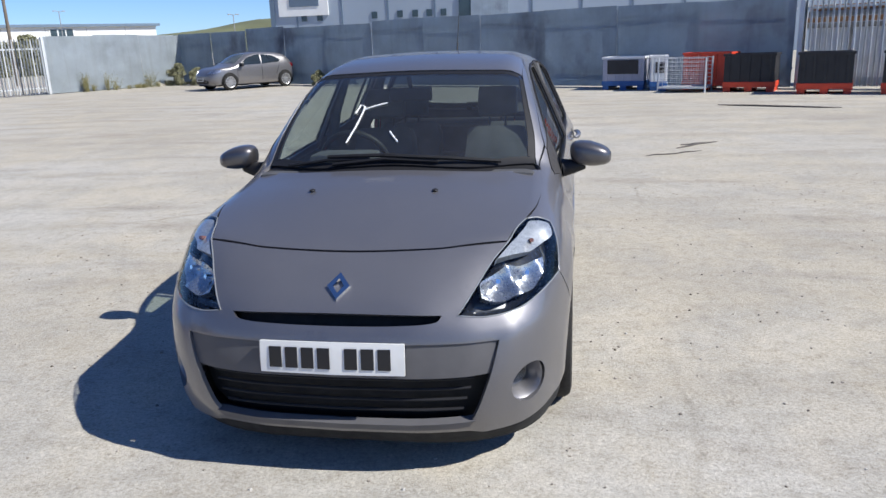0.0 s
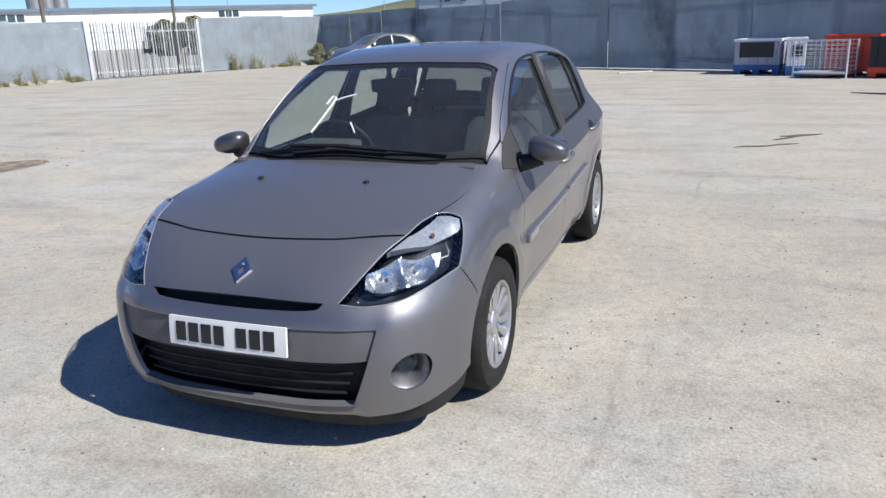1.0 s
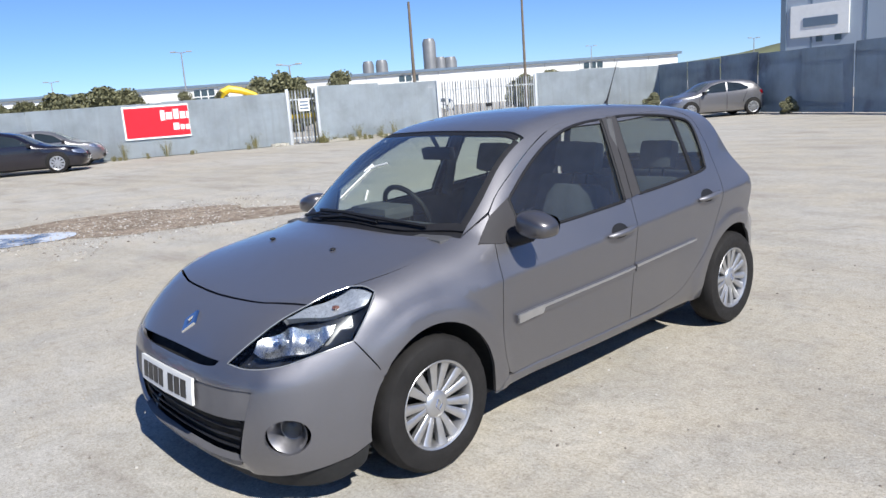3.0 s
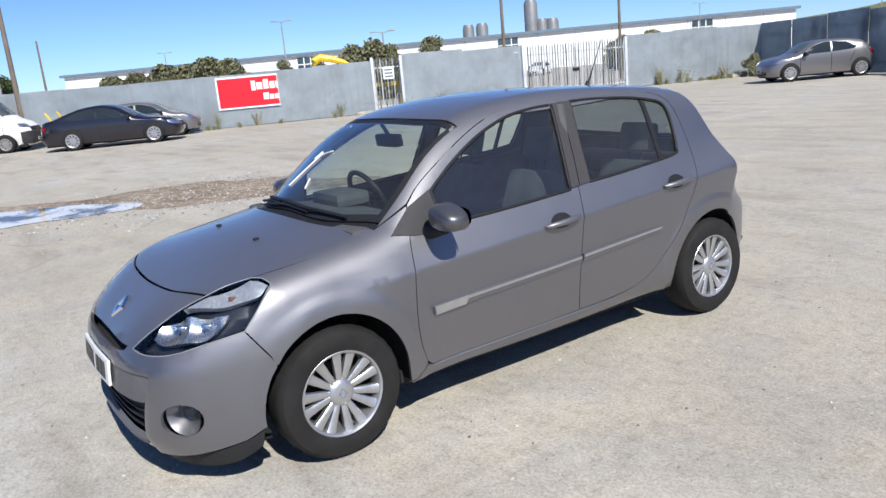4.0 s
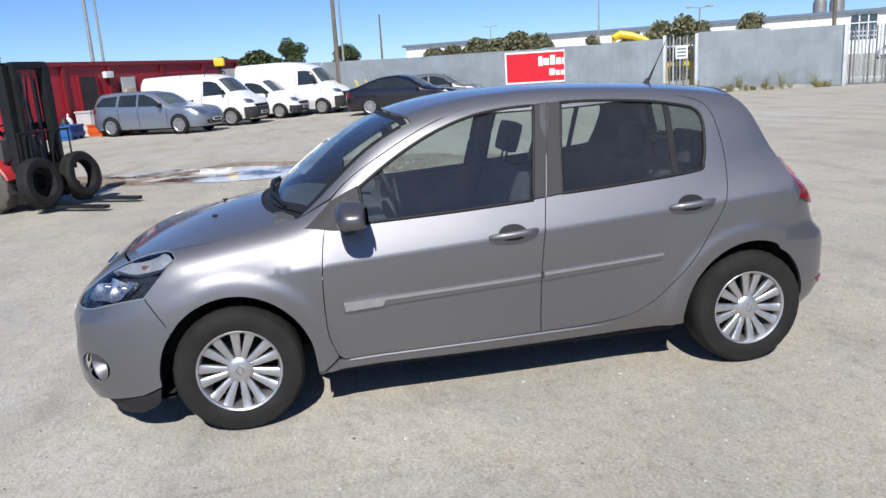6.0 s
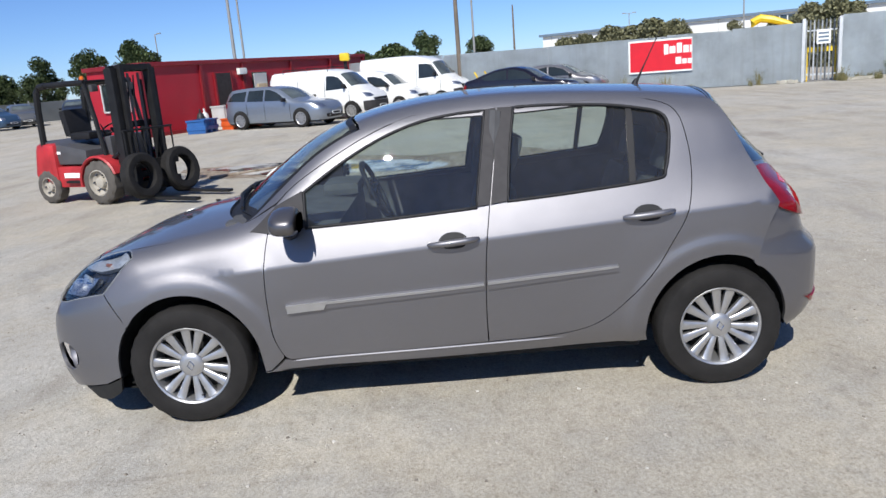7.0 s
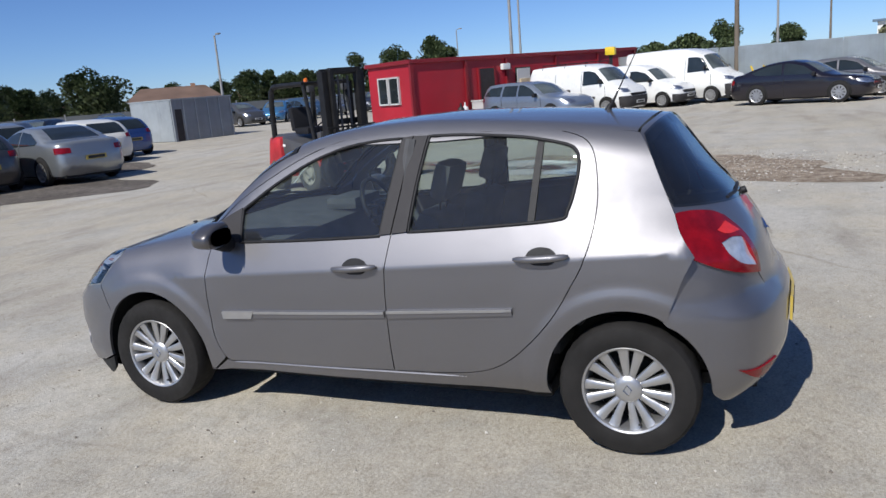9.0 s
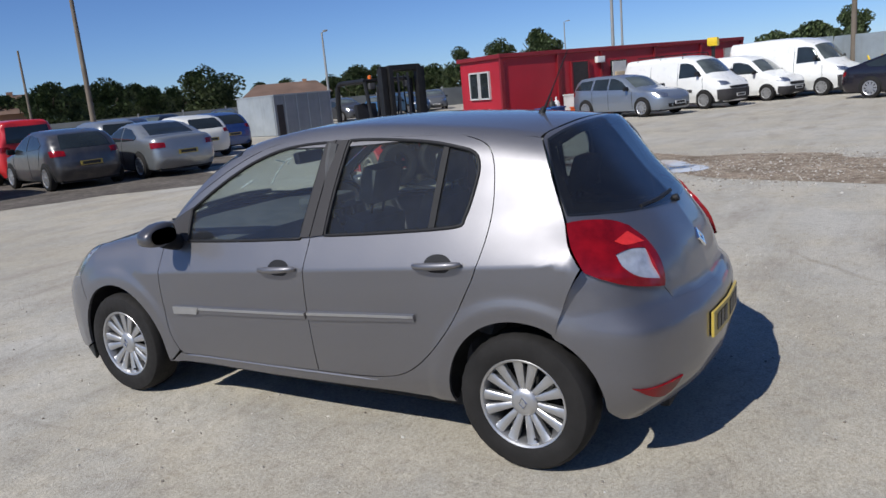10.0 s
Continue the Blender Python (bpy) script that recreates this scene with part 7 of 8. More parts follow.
    sculpt = lambda p: 0.014 * step(np.abs(p[:, 0]), flank(p[:, 2]) - 0.015, flank(p[:, 2]) + 0.045) * (1 - step(np.abs(p[:, 0]), 0.62, 0.76)) * (1 - step(p[:, 2], 0.56, 0.64))
    fb_ob = sheet("front_bumper", panel(body, front, bumper, [slot, mouth, np.array(foglamp), np.array(fogright)], cell=0.024, relief=sculpt), M_PAINT, car)
    sheet("upper_air_slot", panel(body, front, slot, out=-0.045, lip=0, gap=-0.03), M_UNDER, fb_ob)
    sheet("grille_backing", panel(body, front, mouth, out=-0.07, lip=0, gap=-0.06), M_UNDER, fb_ob)
    upper = [C((0.532, -1.955, 0.535)), C((0.512, -1.97, 0.425)), (0.4, -2.02, 0.420), (0, -2.085, 0.418)]
    sheet("plate_panel", panel(body, front, flow([(0, -2.085, 0.540), *upper, *mir(upper[:-1])]), out=-0.006, gap=0.002), M_LIP, fb_ob, "smooth dark grey panel behind the number plate")
    lip_pts = [C((0.462, -1.99, 0.262)), C((0.443, -2.0, 0.222)), (0.25, -2.05, 0.208), (0, -2.07, 0.205)]
    sheet("lower_lip", panel(body, front, flow([(0, -2.07, 0.240), (0.25, -2.05, 0.245), *lip_pts, *mir(lip_pts[:-1]), (-0.25, -2.05, 0.245)]), out=0.008, lip=0.03), M_LIP, fb_ob, "scuffed satin grey lower lip")
    sk = [C(sp(-1.645, 0.255)), C(sp(-1.66, 0.175)), C((0.70, -1.72, 0.135)), (0.45, -1.88, 0.128)]
    sk_up = [(0.5, -1.945, 0.202), C((0.755, -1.72, 0.225))]
    sheet("bumper_skirt", panel(body, front, flow([(0, -2.03, 0.187), *sk_up, *sk, (0, -1.96, 0.125), *mir(sk), *mir(sk_up)]), out=-0.008, cell=0.05), M_UNDER, fb_ob, "black lower skirt under the bumper")
    for z, w in ((0.278, 0.448), (0.320, 0.462), (0.362, 0.476), (0.400, 0.488)):
        pts = [(x, float(body.front(abs(x), z)) + 0.035, z) for x in np.linspace(-w, w, 15)]
        part("grille_bar", tube(pts, 0.006, 6), M_TRIM, fb_ob)
    for s in (1, -1):
        fog = thing("fog_lamp", "", "")
        fog.parent = car
        at = Matrix.Translation((0.654 * s, -1.927, 0.360)) @ Matrix.Rotation(radians(38) * s, 4, "Z")
        for name, prof, mt in (("bowl", [(-0.004, 0.082), (0.004, 0.074), (0.03, 0.062), (0.055, 0.050), (0.075, 0.0)], M_PAINT), ("lens", [(0.046, 0.043), (0.030, 0.037), (0.022, 0.02), (0.020, 0.001)], M_LENS), ("reflector", [(0.048, 0.042), (0.055, 0.030), (0.062, 0.001)], M_LAMPGREY)):
            bm = lathe(prof, 24, "y")
            bmesh.ops.transform(bm, matrix=at, verts=bm.verts)
            part(name, bm, mt, fog)

    # head lamps
    lamp = flow([*lamp_top, *lamp_back, *lamp_low, *lamp_in])
    brow = flow([C(fs(0.553, -1.838, 0.777)), dp(0.600, -1.730), dp(0.624, -1.648), C(dp(0.653, -1.570)), dp(0.694, -1.542), C(fs(0.744, -1.525, 0.845)), fs(0.764, -1.582, 0.808), fs(0.722, -1.668, 0.795), fs(0.68, -1.744, 0.785), fs(0.618, -1.798, 0.785)])
    pair = flow([C(fs(0.508, -1.955, 0.672)), fs(0.512, -1.919, 0.728), fs(0.595, -1.845, 0.762), fs(0.688, -1.765, 0.760), C(fs(0.737, -1.709, 0.762)), fs(0.738, -1.74, 0.722), fs(0.712, -1.811, 0.675), fs(0.634, -1.898, 0.664), fs(0.56, -1.94, 0.655)])
    eyes = (np.array((0.572, -1.895, 0.712)), np.array((0.672, -1.81, 0.722)))
    cups = lambda p: -0.045 * np.maximum(*[np.clip(1 - (np.linalg.norm((p - q) * (1, 1, 1), axis=1) / 0.075) ** 2, 0, 1) for q in eyes])
    shelf = lambda p: -0.024 * np.clip(1 - (np.linalg.norm(p - np.array((0.672, -1.668, 0.832)), axis=1) / 0.10) ** 2, 0, 1)
    for s in (False, True):
        k = -1 if s else 1
        hl = thing("headlamp", "", "")
        hl.parent = car
        sheet("lens", panel(body, front, lamp, out=0.001, gap=0.002, mirror=s, lip=0.006, cell=0.03), M_LENS, hl, "clear plastic headlamp lens")
        edge_line = [body.hit(*front.rays(np.array([front.to(p)])))[0] for p in evened(lamp, 0.03)]
        # pale tube added round the lens to paint the glint on its edge
        part("lens_edge", tube([(p[0] * k, p[1], p[2]) for p in edge_line], 0.0028, 6, True), M_LENSGLINT, hl)
        sheet("housing", panel(body, front, lamp, out=-0.055, gap=0.003, mirror=s, lip=-0.052, cell=0.05), M_LAMPGREY, hl)
        sheet("indicator_bowl", panel(body, front, brow, out=-0.004, gap=0.003, mirror=s, lip=0.03, cell=0.022, relief=shelf), M_BROW, hl)
        sheet("twin_reflector", panel(body, front, pair, out=-0.012, gap=0.002, mirror=s, lip=0.03, cell=0.012, relief=cups), M_REFLECTOR, hl)
        for q in eyes:
            base = Vector((q[0] * k, q[1], q[2]))
            axis = Vector((0.45 * k, -0.85, 0.30)).normalized()
            part("bulb", rod(base - axis * 0.055, base - axis * 0.020, 0.011, 0.009, 12), M_CHROME, hl)
        part("indicator_bulb", rod((0.660 * k, -1.632, 0.792), (0.674 * k, -1.672, 0.806), 0.010, 0.008, 12), M_AMBER, hl, "dull amber indicator bulb")

    # tailgate, rear glass, rear bumper
    tg = [(0.3, 1.345, 1.405), (0.46, 1.325, 1.385), *hatch[:-2], C(hatch[4]), *lamp_roof, (0.47, 1.716, 0.919), (0.478, 1.764, 0.823), C(lamp_foot), C((0.465, 1.834, 0.695)), (0.25, 1.885, 0.675)]
    tg[2] = C(hatch[0])
    gl = [(0.3, 1.375, 1.385), C((0.518, 1.348, 1.360)), (0.583, 1.390, 1.258), (0.624, 1.427, 1.167), C((0.672, 1.476, 1.078)), (0.557, 1.562, 1.064), (0.39, 1.65, 1.048), (0.2, 1.70, 1.034)]
    glass_line = flow([(0, 1.39, 1.388), *gl, (0, 1.72, 1.028), *mir(gl)])
    tailgate = sheet("tailgate", panel(body, rear, flow([(0, 1.35, 1.41), *tg, (0, 1.90, 0.668), *mir(tg)]), [glass_line], cell=0.04), M_PAINT, car)
    sheet("rear_window", panel(body, rear, glass_line, out=0.003, lip=0.010, gap=-0.010, cell=0.05), M_REARGLASS, tailgate)
    ring2 = inset(np.array([rear.to(q) for q in evened(glass_line, 0.03)]), 0.045)
    sheet("window_border", panel(body, rear, glass_line, [body.hit(*rear.rays(ring2))], out=-0.004, lip=0, gap=-0.008, cell=0.05), M_TRIM, tailgate, "black ceramic border of the rear window")
    band = flow([(0, 1.72, 1.026), (0.2, 1.70, 1.032), (0.39, 1.65, 1.046), (0.557, 1.562, 1.062), C((0.652, 1.490, 1.078)), C((0.70, 1.50, 0.98)), (0.70, 1.55, 0.88), C((0.60, 1.70, 0.76)), (0.3, 1.86, 0.68), (0, 1.88, 0.66), (-0.3, 1.86, 0.68), C((-0.60, 1.70, 0.76)), (-0.70, 1.55, 0.88), C((-0.70, 1.50, 0.98)), C((-0.652, 1.490, 1.078)), (-0.557, 1.562, 1.062), (-0.39, 1.65, 1.046), (-0.2, 1.70, 1.032)])
    sheet("tailgate_lining", panel(body, rear, band, out=-0.035, lip=0, cell=0.09), M_INSIDE, tailgate)
    rb = [(0.25, 1.895, 0.672), C((0.468, 1.838, 0.692)), C(lamp_foot), *lamp_sole, C(hatch[-1]), rs(0.785, 1.515, 0.785), C(sp(1.472, 0.672)), *arch(HUB, 62, 0, n=7), C((0.73, 1.72, 0.215)), (0.5, 1.83, 0.20)]
    ledge = lambda p: 0.008 * step(-p[:, 2], -0.655, -0.615) * step(p[:, 1], 1.55, 1.75)
    rbm = sheet("rear_bumper", panel(body, rear, flow([(0, 1.91, 0.665), *rb, (0, 1.88, 0.195), *mir(rb)]), relief=ledge, cell=0.035, gap=-0.010, out=-0.002), M_PAINT, car)
    tl = flow([C(hatch[4]), *lamp_roof, (0.47, 1.716, 0.919), (0.478, 1.764, 0.823), C(lamp_foot), *lamp_sole, C(hatch[-1]), hatch[5]])
    lens = flow([C((0.636, 1.635, 0.902)), (0.566, 1.675, 0.912), C((0.500, 1.712, 0.903)), C((0.508, 1.769, 0.787)), (0.597, 1.704, 0.815), (0.638, 1.655, 0.858)])
    upper_red = flow([C((0.52, 1.655, 0.975)), C((0.485, 1.71, 0.925)), (0.57, 1.66, 0.925), C((0.60, 1.62, 0.945))])
    dish = lambda p: -0.012 * np.exp(-(((p[:, 2] - 0.85) / 0.035) ** 2))
    for s in (False, True):
        t = sheet("tail_lamp", panel(body, rear, tl, [lens], out=0.013, gap=-0.009, mirror=s, cell=0.03, lip=0.03), M_TAILRED, car, "glossy red tail lamp with a clear lens")
        sheet("reversing_lens", panel(body, rear, lens, out=0.010, gap=-0.003, mirror=s, cell=0.02, lip=0.004, relief=dish), plain("clear_tail_lens", (0.50, 0.53, 0.58), 0.15, 0.35, 0.3, 14, 0, 0.8), t)
        sheet("brake_lens", panel(body, rear, upper_red, out=0.015, gap=0.001, mirror=s, cell=0.02, lip=0.003), plain("bright_red_lens", (0.62, 0.03, 0.03), 0.10, 0, 0.15, 40), t)
        rf = flow([C((0.735, 1.735, 0.388)), (0.62, 1.80, 0.395), C((0.50, 1.84, 0.402)), (0.55, 1.82, 0.352), (0.62, 1.79, 0.336)])
        sheet("bumper_reflector", panel(body, rear, rf, out=0.013, mirror=s, cell=0.03, lip=0.008), M_TAILRED, rbm)

    # number plates, bent to the bumper: the writing is barred
    for view, mt, sg, zc in ((front, M_WHITEPLATE, -1, 0.492), (rear, M_YELLOWPLATE, 1, 0.525)):
        at = lambda x, z: (x, float(body.front(abs(x), z)) if sg < 0 else float(body.rear(abs(x), z)), z)
        rect = lambda x0, x1, z0, z1: flow([C(at(x0, z0)), C(at(x1, z0)), C(at(x1, z1)), C(at(x0, z1))], n=8)
        lift = 0.016 if sg < 0 else 0.023
        plate = sheet("number_plate", panel(body, view, rect(-0.26, 0.26, zc - 0.0555, zc + 0.0555), out=lift, gap=0, cell=0.03, lip=0.012), mt, car, "number plate with barred characters")
        for k in range(7):
            x = -0.202 + k * 0.059 + (0.038 if k > 3 else 0)
            sheet("plate_bar", panel(body, view, rect(x - 0.0225, x + 0.0225, zc - 0.036, zc + 0.037), out=lift + 0.003, gap=0, cell=0.02, lip=0.003), M_BLACKBAR, plate)

    # badges, plain diamonds
    for (_, y, z), tilt, turn, size in ((fs(0, -2.005, 0.715), -47, 0, 1.0), (rs(0, 1.855, 0.855), -30, 180, 0.8)):
        bm = bmesh.new()
        rings = []
        for depth, w, h in ((0, 0.048, 0.062), (-0.010, 0.042, 0.055), (-0.010, 0.020, 0.030), (-0.002, 0.016, 0.024)):
            rings.append([bm.verts.new(Vector((x * w, depth, zz * h)) * size) for x, zz in ((0, 1), (1, 0), (0, -1), (-1, 0))])
        for a, b in zip(rings, rings[1:]):
            for k in range(4):
                bm.faces.new((a[k], a[(k + 1) % 4], b[(k + 1) % 4], b[k]))
        bmesh.ops.transform(bm, matrix=Matrix.Translation((0, y, z)) @ Matrix.Rotation(radians(turn), 4, "Z") @ Matrix.Rotation(radians(tilt), 4, "X"), verts=bm.verts)
        part("badge", bm, M_CHROME, car, "plain chrome diamond badge", smooth=False)

    # rubbing strips, handles, mirrors
    for y0, y1, z0, z1, name in ((-0.785, 0.165, 0.555, 0.598, "door_rubbing_strip"), (0.182, 0.80, 0.600, 0.637, "door_rubbing_strip")):
        tall = 0.021
        for s, obs in ((False, 0), (True, 1)):
            outline = flow([C(sp(y0, z0 - tall)), C(sp(y0, z0 + tall)), C(sp(y1, z1 + tall * 0.8)), C(sp(y1, z1 - tall * 0.7))], n=12)
            host = doors[0 if y0 < 0 else 1][obs]
            strip = sheet(name, panel(body, roll, outline, out=0.012, gap=0, mirror=s, cell=0.03, lip=0.014), M_PAINT, host)
            o2 = flow([C(sp(y0, z0 + tall * 0.25)), C(sp(y0, z0 + tall * 0.85)), C(sp(y1, z1 + tall * 0.65)), C(sp(y1, z1 + tall * 0.15))], n=12)
            sheet("bright_insert", panel(body, roll, o2, out=0.018, gap=0, mirror=s, cell=0.02, lip=0.006), M_ALLOY, host)
            if y0 < 0:
                o3 = flow([C(sp(y0 + 0.004, z0 - tall * 0.9)), C(sp(y0 + 0.004, z0 + tall)), C(sp(y0 + 0.20, z0 + 0.008 + tall)), C(sp(y0 + 0.18, z0 + 0.008 - tall * 0.9))], n=8)
                sheet("strip_emblem", panel(body, roll, o3, out=0.021, gap=0, mirror=s, cell=0.02, lip=0.008), M_ALLOY, host)
    for (y, z), pair in (((0.035, 0.828), doors[0]), ((0.945, 0.888), doors[1])):
        for s, host in ((1, pair[0]), (-1, pair[1])):
            x = float(body.side(y, z))
            dish = flow([sp(y - 0.07, z), sp(y - 0.045, z + 0.03), sp(y, z + 0.040), sp(y + 0.045, z + 0.03), sp(y + 0.07, z), sp(y + 0.045, z - 0.03), sp(y, z - 0.036), sp(y - 0.045, z - 0.03)])
            # flat dark disc paints the shade of the body-coloured hollow behind the handle
            sheet("handle_recess", panel(body, roll, dish, out=0.0015, gap=0, mirror=s < 0, cell=0.03, lip=0.003), M_TRIM, host)
            pts = [((x + d) * s, y + t, z + 0.068 * t) for t, d in ((-0.118, 0.012), (-0.10, 0.026), (-0.05, 0.036), (0, 0.039), (0.05, 0.037), (0.10, 0.028), (0.118, 0.012))]
            bm = tube(pts, [0.008, 0.014, 0.016, 0.0165, 0.016, 0.014, 0.008], 10)
            part("door_handle", bm, M_PAINT, host)
    for s in (1, -1):
        part("sill_edge", tube([((p[0] - 0.004) * s, p[1], p[2]) for p in [sp(y, 0.279 + 0.012 * (y + 0.8)) for y in np.linspace(-0.80, 0.64, 24)]], [0.003] + [0.0085] * 19 + [0.007, 0.005, 0.003, 0.001], 8), M_PAINT, car)
    for s in (1, -1):
        bm = bmesh.new()
        bmesh.ops.create_uvsphere(bm, u_segments=28, v_segments=18, radius=1)
        for v in bm.verts:
            c = v.co
            q = [math.copysign(abs(t) ** 0.66, t) for t in c]
            v.co = Vector((0.912 + 0.100 * q[0], -0.700 + (0.090 * q[1] if q[1] < 0 else 0.045 * q[1]), 0.990 + (0.062 if q[2] > 0 else 0.058) * q[2] * (1 - 0.28 * max(0, q[0])) - 0.012 * q[0]))
            v.co.x *= s
        if s < 0:
            bmesh.ops.reverse_faces(bm, faces=bm.faces)
        mirror = part("door_mirror", bm, M_CAPPAINT, car, "dark grey door mirror housing")
        part("mirror_foot", tube([(0.775 * s, -0.73, 0.925), (0.83 * s, -0.725, 0.932), (0.88 * s, -0.715, 0.945)], [0.045, 0.036, 0.03], 12), M_TRIM, mirror)
        bm = bmesh.new()
        pane = [bm.verts.new((s * (0.914 + 0.078 * math.copysign(abs(math.cos(a)) ** 0.7, math.cos(a))), -0.6500, 0.990 + 0.042 * math.copysign(abs(math.sin(a)) ** 0.7, math.sin(a)))) for a in np.linspace(0, 2 * math.pi, 29)[:-1]]
        bmesh.ops.solidify(bm, geom=[bm.faces.new(pane)], thickness=0.003)
        bmesh.ops.recalc_face_normals(bm, faces=bm.faces)
        part("mirror_glass", bm, M_CHROME, mirror)

    # white marker strokes on the windscreen
    M_MARK = plain("white_marker", (0.82, 0.82, 0.80), 0.6, 0, 0.05, 20)
    for pts in (((-0.243, -0.968), (-0.214, -0.884), (-0.196, -0.80), (-0.195, -0.765), (-0.218, -0.752), (-0.235, -0.80)), ((-0.195, -0.785), (-0.14, -0.77), (-0.081, -0.757)), ((-0.034, -0.935), (-0.005, -0.97), (0.012, -0.989))):
        part("marker_stroke", tube([(x, y, dp(x, y)[2] + 0.002) for x, y in pts], 0.0042, 5), M_MARK, car, "thin white marker stroke")

    # wipers, washers, aerial
    for a, b, c in (((-0.52, -1.02), (-0.10, -1.085), (0.02, -1.075)), ((-0.28, -1.085), (0.22, -1.085), (0.50, -1.015))):
        wiper = thing("windscreen_wiper", "", "")
        wiper.parent = car
        lift = lambda p, h: (p[0], p[1], float(body.top(abs(p[0]), p[1])) + h)
        part("blade", tube([lift(a, 0.012), lift(((a[0] + b[0]) / 2, (a[1] + b[1]) / 2 - 0.004), 0.016), lift(b, 0.014)], 0.009, 6), M_TRIM, wiper)
        part("arm", tube([lift(c, 0.02), lift(b, 0.032), lift(((a[0] + b[0]) / 2, (a[1] + b[1]) / 2), 0.028)], 0.010, 6), M_TRIM, wiper)
    for x in (-0.285, 0.255):
        bm = bmesh.new()
        bmesh.ops.create_uvsphere(bm, u_segments=12, v_segments=6, radius=0.013, matrix=Matrix.Translation((x, -1.375, 0.942)) @ Matrix.Diagonal((1, 1.3, 0.5, 1)))
        part("washer_jet", bm, M_TRIM, car)
    aerial = part("aerial", tube([(0, 1.11, 1.455), (0, 1.132, 1.50), (0, 1.165, 1.565), (0, 1.25, 1.735)], [0.009, 0.006, 0.0035, 0.002], 8), M_TRIM, car)
    part("aerial_foot", rod((0, 1.095, 1.435), (0, 1.112, 1.475), 0.022, 0.010, 12), M_TRIM, aerial)
    rw = thing("rear_wiper", "", "")
    rw.parent = tailgate
    part("blade", tube([(-0.02, 1.70, 1.06), (0.18, 1.70, 1.055), (0.34, 1.668, 1.05)], 0.009, 6), M_TRIM, rw)
    part("pivot", rod((0.0, 1.705, 1.018), (0.0, 1.742, 1.034), 0.020, 0.017, 12), M_TRIM, rw)

    # wheels
    wheel = clio_wheel()
    for x, y in ((0.738, -HUB), (0.738, HUB), (-0.738, -HUB), (-0.738, HUB)):
        made = copy_thing(wheel, Matrix.Translation((x, y, 0.302)) @ Matrix.Rotation(0 if x > 0 else math.pi, 4, "Z") @ Matrix.Rotation(radians(7 if y > 0 else 3), 4, "X"))
        made.parent = car
        s = 1 if x > 0 else -1
        bm = bmesh.new()
        prof = [(0.34, 0.02), (0.34, 0.372), (0.72, 0.378), (0.805, 0.378)]
        add_lathe(bm, [(a * s, r) for a, r in prof], 36, "x", (0, y, 0.298))
        bmesh.ops.delete(bm, geom=[v for v in bm.verts if v.co.z < 0.225], context="VERTS")
        for v in bm.verts:
            if abs(v.co.x) > 0.60:
                edge = float(body.hit(np.array([[0.0, v.co.y, v.co.z]]), np.array([[1.0, 0, 0]]))[0, 0])
                v.co.x = s * min(abs(v.co.x), max(0.5, edge - 0.014))
        part("wheel_arch_liner", bm, M_UNDER, car)
    for o in (wheel, *wheel.children_recursive):
        bpy.data.objects.remove(o)

    # underside and cabin
    bm = bmesh.new()
    add_box(bm, (-0.70, -0.93, 0.19), (0.70, 0.93, 0.26), 0.02)
    add_box(bm, (-0.46, -1.95, 0.21), (0.46, 1.80, 0.27), 0.02)
    tray = [[bm.verts.new((x * k, y, z)) for k in (-1, 1)] for z in (0.180, 0.205) for y, x in ((-1.60, 0.74), (-1.75, 0.72), (-1.85, 0.655), (-1.93, 0.56), (-2.0, 0.44), (-2.05, 0.28))]
    faces = [bm.faces.new((tray[i][0], tray[i][1], tray[i + 1][1], tray[i + 1][0])) for i in (*range(5), *range(6, 11))]
    bmesh.ops.recalc_face_normals(bm, faces=faces)
    part("floor_pan", bm, M_UNDER, car)
    bm = bmesh.new()
    add_box(bm, (-0.50, -1.90, 0.27), (0.50, -1.12, 0.70), 0.02)
    add_box(bm, (-0.63, -1.85, 0.20), (0.63, -1.72, 0.56), 0.02)
    part("engine_block", bm, M_UNDER, car)
    part("boot_floor", box((-0.45, 1.0, 0.27), (0.45, 1.72, 0.62), 0.02), M_UNDER, car)
    both("door_lining", roll, flow([C(sp(-0.85, 0.32)), C(sp(-0.80, 0.93)), sp(0.2, 0.955), C(sp(1.15, 1.015)), C(sp(1.16, 0.72)), C(sp(0.88, 0.62)), C(sp(0.84, 0.32))]), M_INSIDE, out=-0.05, lip=0, cell=0.1)
    both("quarter_lining", roll, flow([C(sp(1.12, 0.66)), C(sp(1.12, 1.37)), sp(1.25, 1.36), C(sp(1.40, 1.18)), C(sp(1.45, 1.0)), C(sp(1.40, 0.7))]), M_INSIDE, out=-0.035, lip=0, cell=0.1)
    sheet("roof_lining", panel(body, down, roof, out=-0.03, lip=0, gap=0.02, cell=0.12), plain("headlining", (0.30, 0.30, 0.29), 0.9, 0, 0.1, 8), car)
    cabin(car)
    return car


def linked_mesh(bm):
    me = bpy.data.meshes.new("piece")
    bm.to_mesh(me)
    bm.free()
    me.polygons.foreach_set("use_smooth", [True] * len(me.polygons))
    return me


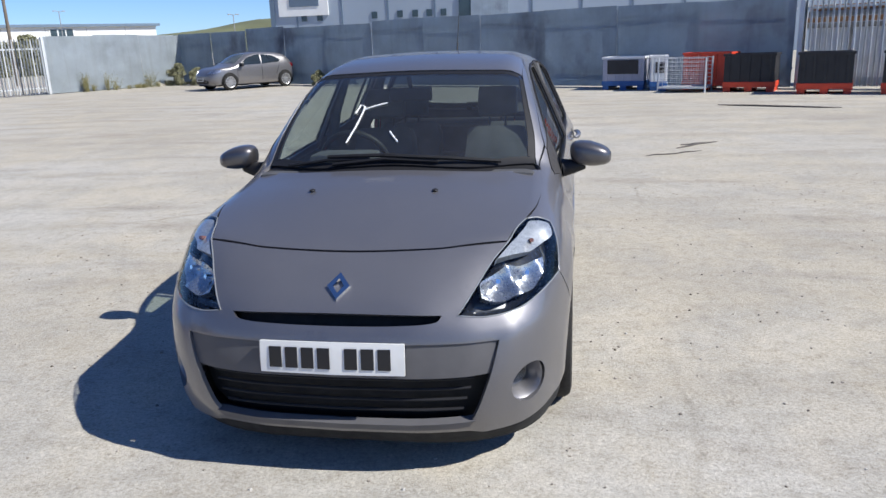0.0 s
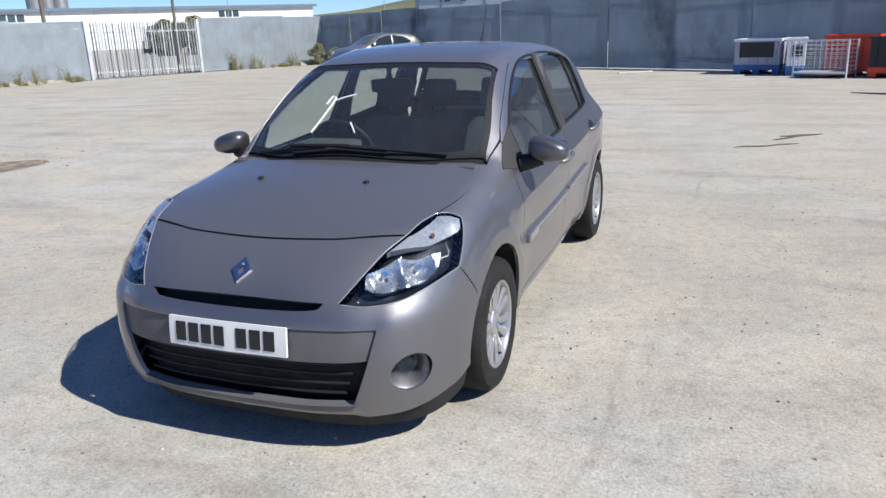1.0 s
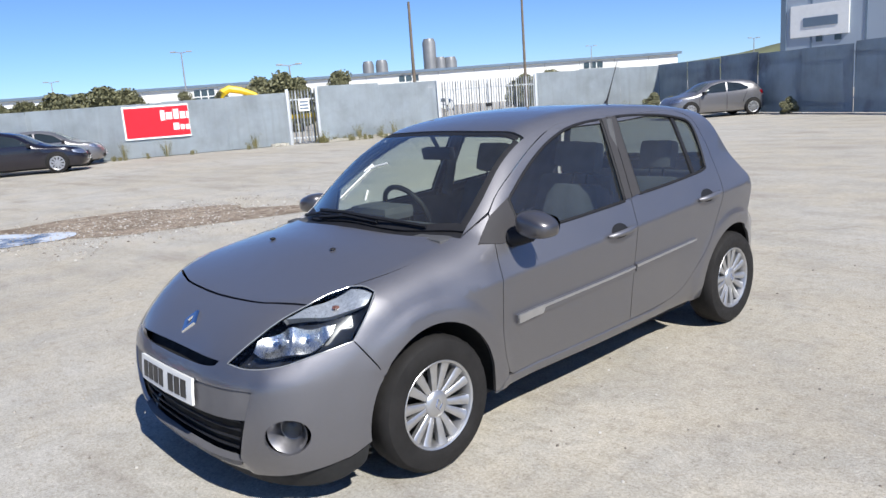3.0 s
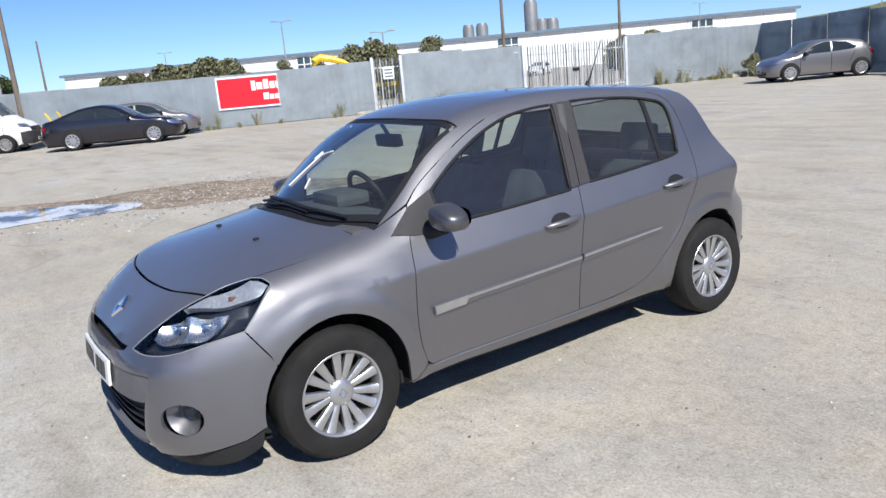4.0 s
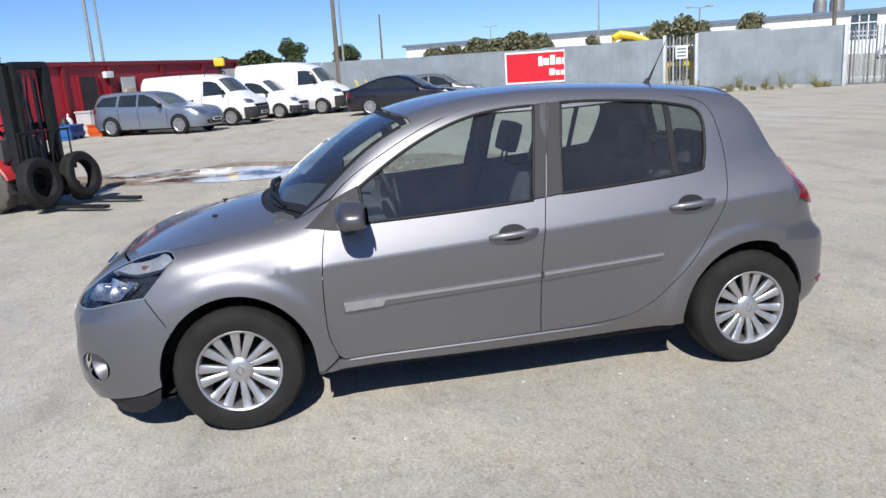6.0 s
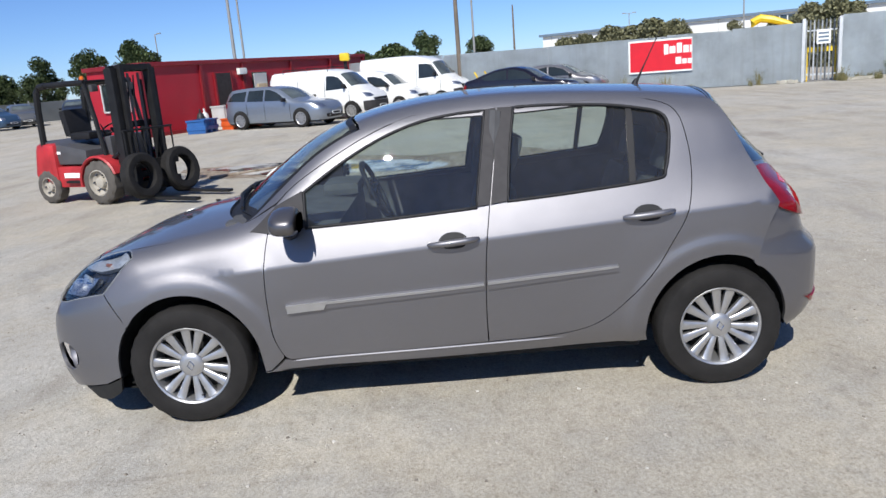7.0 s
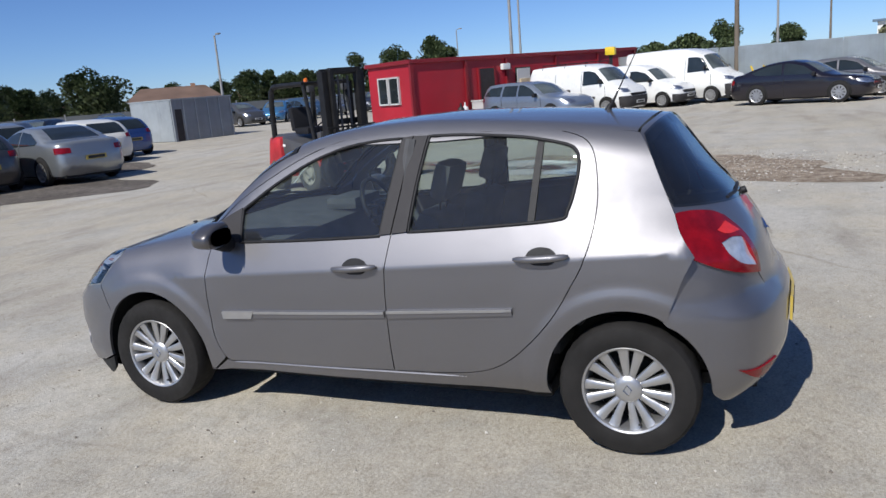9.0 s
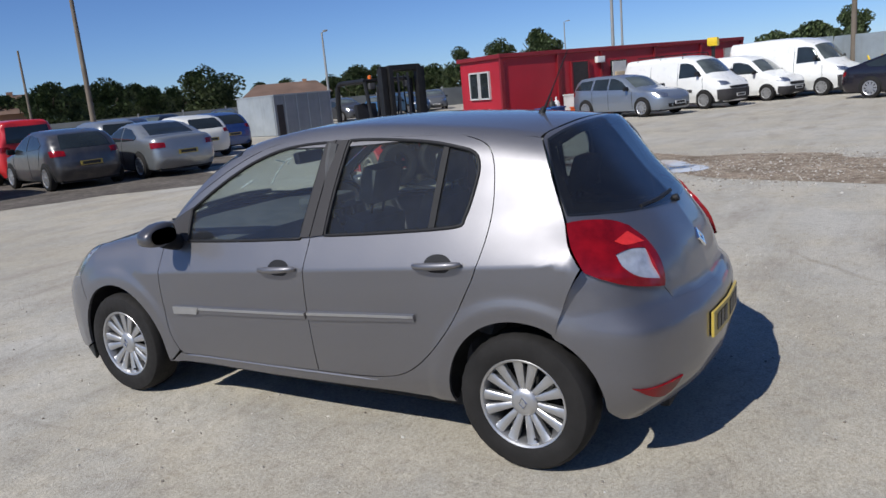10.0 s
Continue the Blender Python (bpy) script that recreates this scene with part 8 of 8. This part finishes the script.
def clio_wheel():
    """A fifteen-inch alloy wheel with fourteen spokes; its outer face looks along +x."""
    w = thing("wheel", "", "")
    bm = lathe([(-0.085, 0.195), (-0.090, 0.215), (-0.092, 0.25), (-0.085, 0.28), (-0.066, 0.297), (-0.03, 0.301), (0.03, 0.301), (0.066, 0.297), (0.085, 0.28), (0.092, 0.25), (0.090, 0.215), (0.083, 0.197)], 64)
    for v in bm.verts:
        r = math.hypot(v.co.y, v.co.z)
        if r > 0.296 and round(math.atan2(v.co.z, v.co.y) * 32 / math.pi) % 2:
            v.co.y, v.co.z = v.co.y * 0.988, v.co.z * 0.988
    part("tyre", bm, M_RUBBER, w, "dusty black rubber tyre")
    rim = part("rim", lathe([(0.080, 0.198), (0.084, 0.194), (0.080, 0.186), (0.066, 0.180), (0.02, 0.172), (-0.07, 0.172)], 56), M_ALLOY, w, "silver fourteen-spoke alloy rim")
    part("brake_disc", lathe([(-0.02, 0.001), (-0.02, 0.13), (-0.03, 0.135), (-0.04, 0.165), (-0.05, 0.171)], 32), M_UNDER, w)
    for k in range(14):
        bm = bmesh.new()
        rows = []
        for r, half, x in ((0.040, 0.0120, 0.054), (0.08, 0.0145, 0.062), (0.13, 0.0180, 0.066), (0.17, 0.0215, 0.068), (0.187, 0.0245, 0.074)):
            rows.append([bm.verts.new((x - d, t, r)) for t, d in ((-half, 0.026), (-half, 0.005), (-half * 0.6, 0), (half * 0.6, 0), (half, 0.005), (half, 0.026))])
        for a, b in zip(rows, rows[1:]):
            for j in range(5):
                bm.faces.new((a[j], a[j + 1], b[j + 1], b[j]))
        bmesh.ops.recalc_face_normals(bm, faces=bm.faces)
        bmesh.ops.rotate(bm, cent=(0, 0, 0), matrix=Matrix.Rotation(2 * math.pi * (k + (0.07 if k % 2 else -0.07)) / 14, 3, "X"), verts=bm.verts)
        part("spoke", bm, M_ALLOY, rim)
    hub = part("hub_cap", lathe([(0.040, 0.062), (0.060, 0.060), (0.068, 0.052), (0.072, 0.034), (0.073, 0.001)], 32), M_ALLOY, rim)
    bm = bmesh.new()
    ring = [(0.0745, 0, 0.024), (0.0745, 0.017, 0), (0.0745, 0, -0.024), (0.0745, -0.017, 0)]
    add_tube(bm, ring, 0.0035, 6, True)
    part("cap_emblem", bm, M_CHROME, hub)
    part("valve", rod((0.06, 0.03, -0.165), (0.078, 0.028, -0.155), 0.005), M_TRIM, rim)
    return w


def cabin(car):
    """Seats, dash, steering wheel and mirror behind the glass."""
    dash = bmesh.new()
    add_box(dash, (-0.66, -1.08, 0.70), (0.66, -0.52, 0.93), 0.05)
    for v in dash.verts:
        if v.co.z > 0.8:
            v.co.z += 0.06 * step(-v.co.y, 0.55, 0.95) - 0.02
    part("dashboard", dash, M_INSIDE, car)
    part("instrument_hood", box((-0.53, -0.72, 0.92), (-0.19, -0.50, 1.0), 0.04), M_INSIDE, car)
    ring = [(-0.36 + 0.185 * math.cos(a), -0.42 - 0.07 * math.sin(a), 0.92 + 0.165 * math.sin(a)) for a in np.linspace(0, 2 * math.pi, 33)[:-1]]
    sw = part("steering_wheel", tube(ring, 0.016, 10, True), M_TRIM, car)
    bm = bmesh.new()
    add_box(bm, (-0.42, -0.46, 0.86), (-0.30, -0.42, 0.96), 0.02)
    for a in (0.1, math.pi - 0.1, -math.pi / 2):
        add_rod(bm, (-0.36, -0.43, 0.92), (-0.36 + 0.18 * math.cos(a), -0.42 - 0.07 * math.sin(a), 0.92 + 0.16 * math.sin(a)), 0.016, 0.012, 8)
    part("wheel_spokes", bm, M_TRIM, sw)
    for x in (-0.36, 0.36):
        seat(car, x, 0.10, 0.46)
    for x in (-0.36, 0.36):
        seat(car, x, 0.95, 0.52, rear=True)
    bm = box((-0.62, 0.55, 0.36), (0.62, 0.96, 0.52), 0.05)
    part("rear_bench", bm, M_INSIDE, car)
    bm = box((-0.115, -0.035, -0.034), (0.115, 0.012, 0.036), 0.016, Matrix.Translation((-0.03, -0.42, 1.280)) @ Matrix.Rotation(radians(8), 4, "X"))
    mirror = part("rear_view_mirror", bm, M_TRIM, car)
    part("mirror_stalk", rod((-0.03, -0.425, 1.30), (-0.03, -0.47, 1.375), 0.012), M_TRIM, mirror)
    part("parcel_shelf", box((-0.52, 1.14, 0.93), (0.52, 1.60, 0.955), 0.01), M_INSIDE, car)
    for s in (1, -1):
        part("belt_post", tube([(0.70 * s, 0.22, 0.93), (0.665 * s, 0.25, 1.15), (0.585 * s, 0.28, 1.39)], 0.035, 8), M_INSIDE, car)


def seat(car, x, y, z, rear=False):
    s = thing("car_seat", "", "")
    s.parent = car
    if not rear:
        part("cushion", box((x - 0.25, y - 0.52, z - 0.12), (x + 0.25, y + 0.02, z + 0.06), 0.06), M_INSIDE, s)
    lean = Matrix.Translation((x, y, z)) @ Matrix.Rotation(radians(-17), 4, "X")
    bm = box((-0.245, -0.03, 0.0), (0.245, 0.11, 0.60 if not rear else 0.48), 0.06, lean)
    for v in bm.verts:
        v.co.x = x + (v.co.x - x) * (1 - 0.30 * float(step(v.co.z, z + 0.30, z + 0.62)))
    part("backrest", bm, M_INSIDE, s)
    top = 0.66 if not rear else 0.53
    bm = box((-0.125, -0.01, top), (0.125, 0.085, top + 0.19), 0.045, lean)
    part("headrest", bm, M_INSIDE, s)
    for dx in (-0.05, 0.05):
        part("headrest_post", rod(lean @ Vector((dx, 0.04, top - 0.09)), lean @ Vector((dx, 0.04, top + 0.03)), 0.007), M_TRIM, s)


main_car = clio(Matrix.Identity(4), "grey metallic five-door hatchback, dusty, parked on pale concrete")
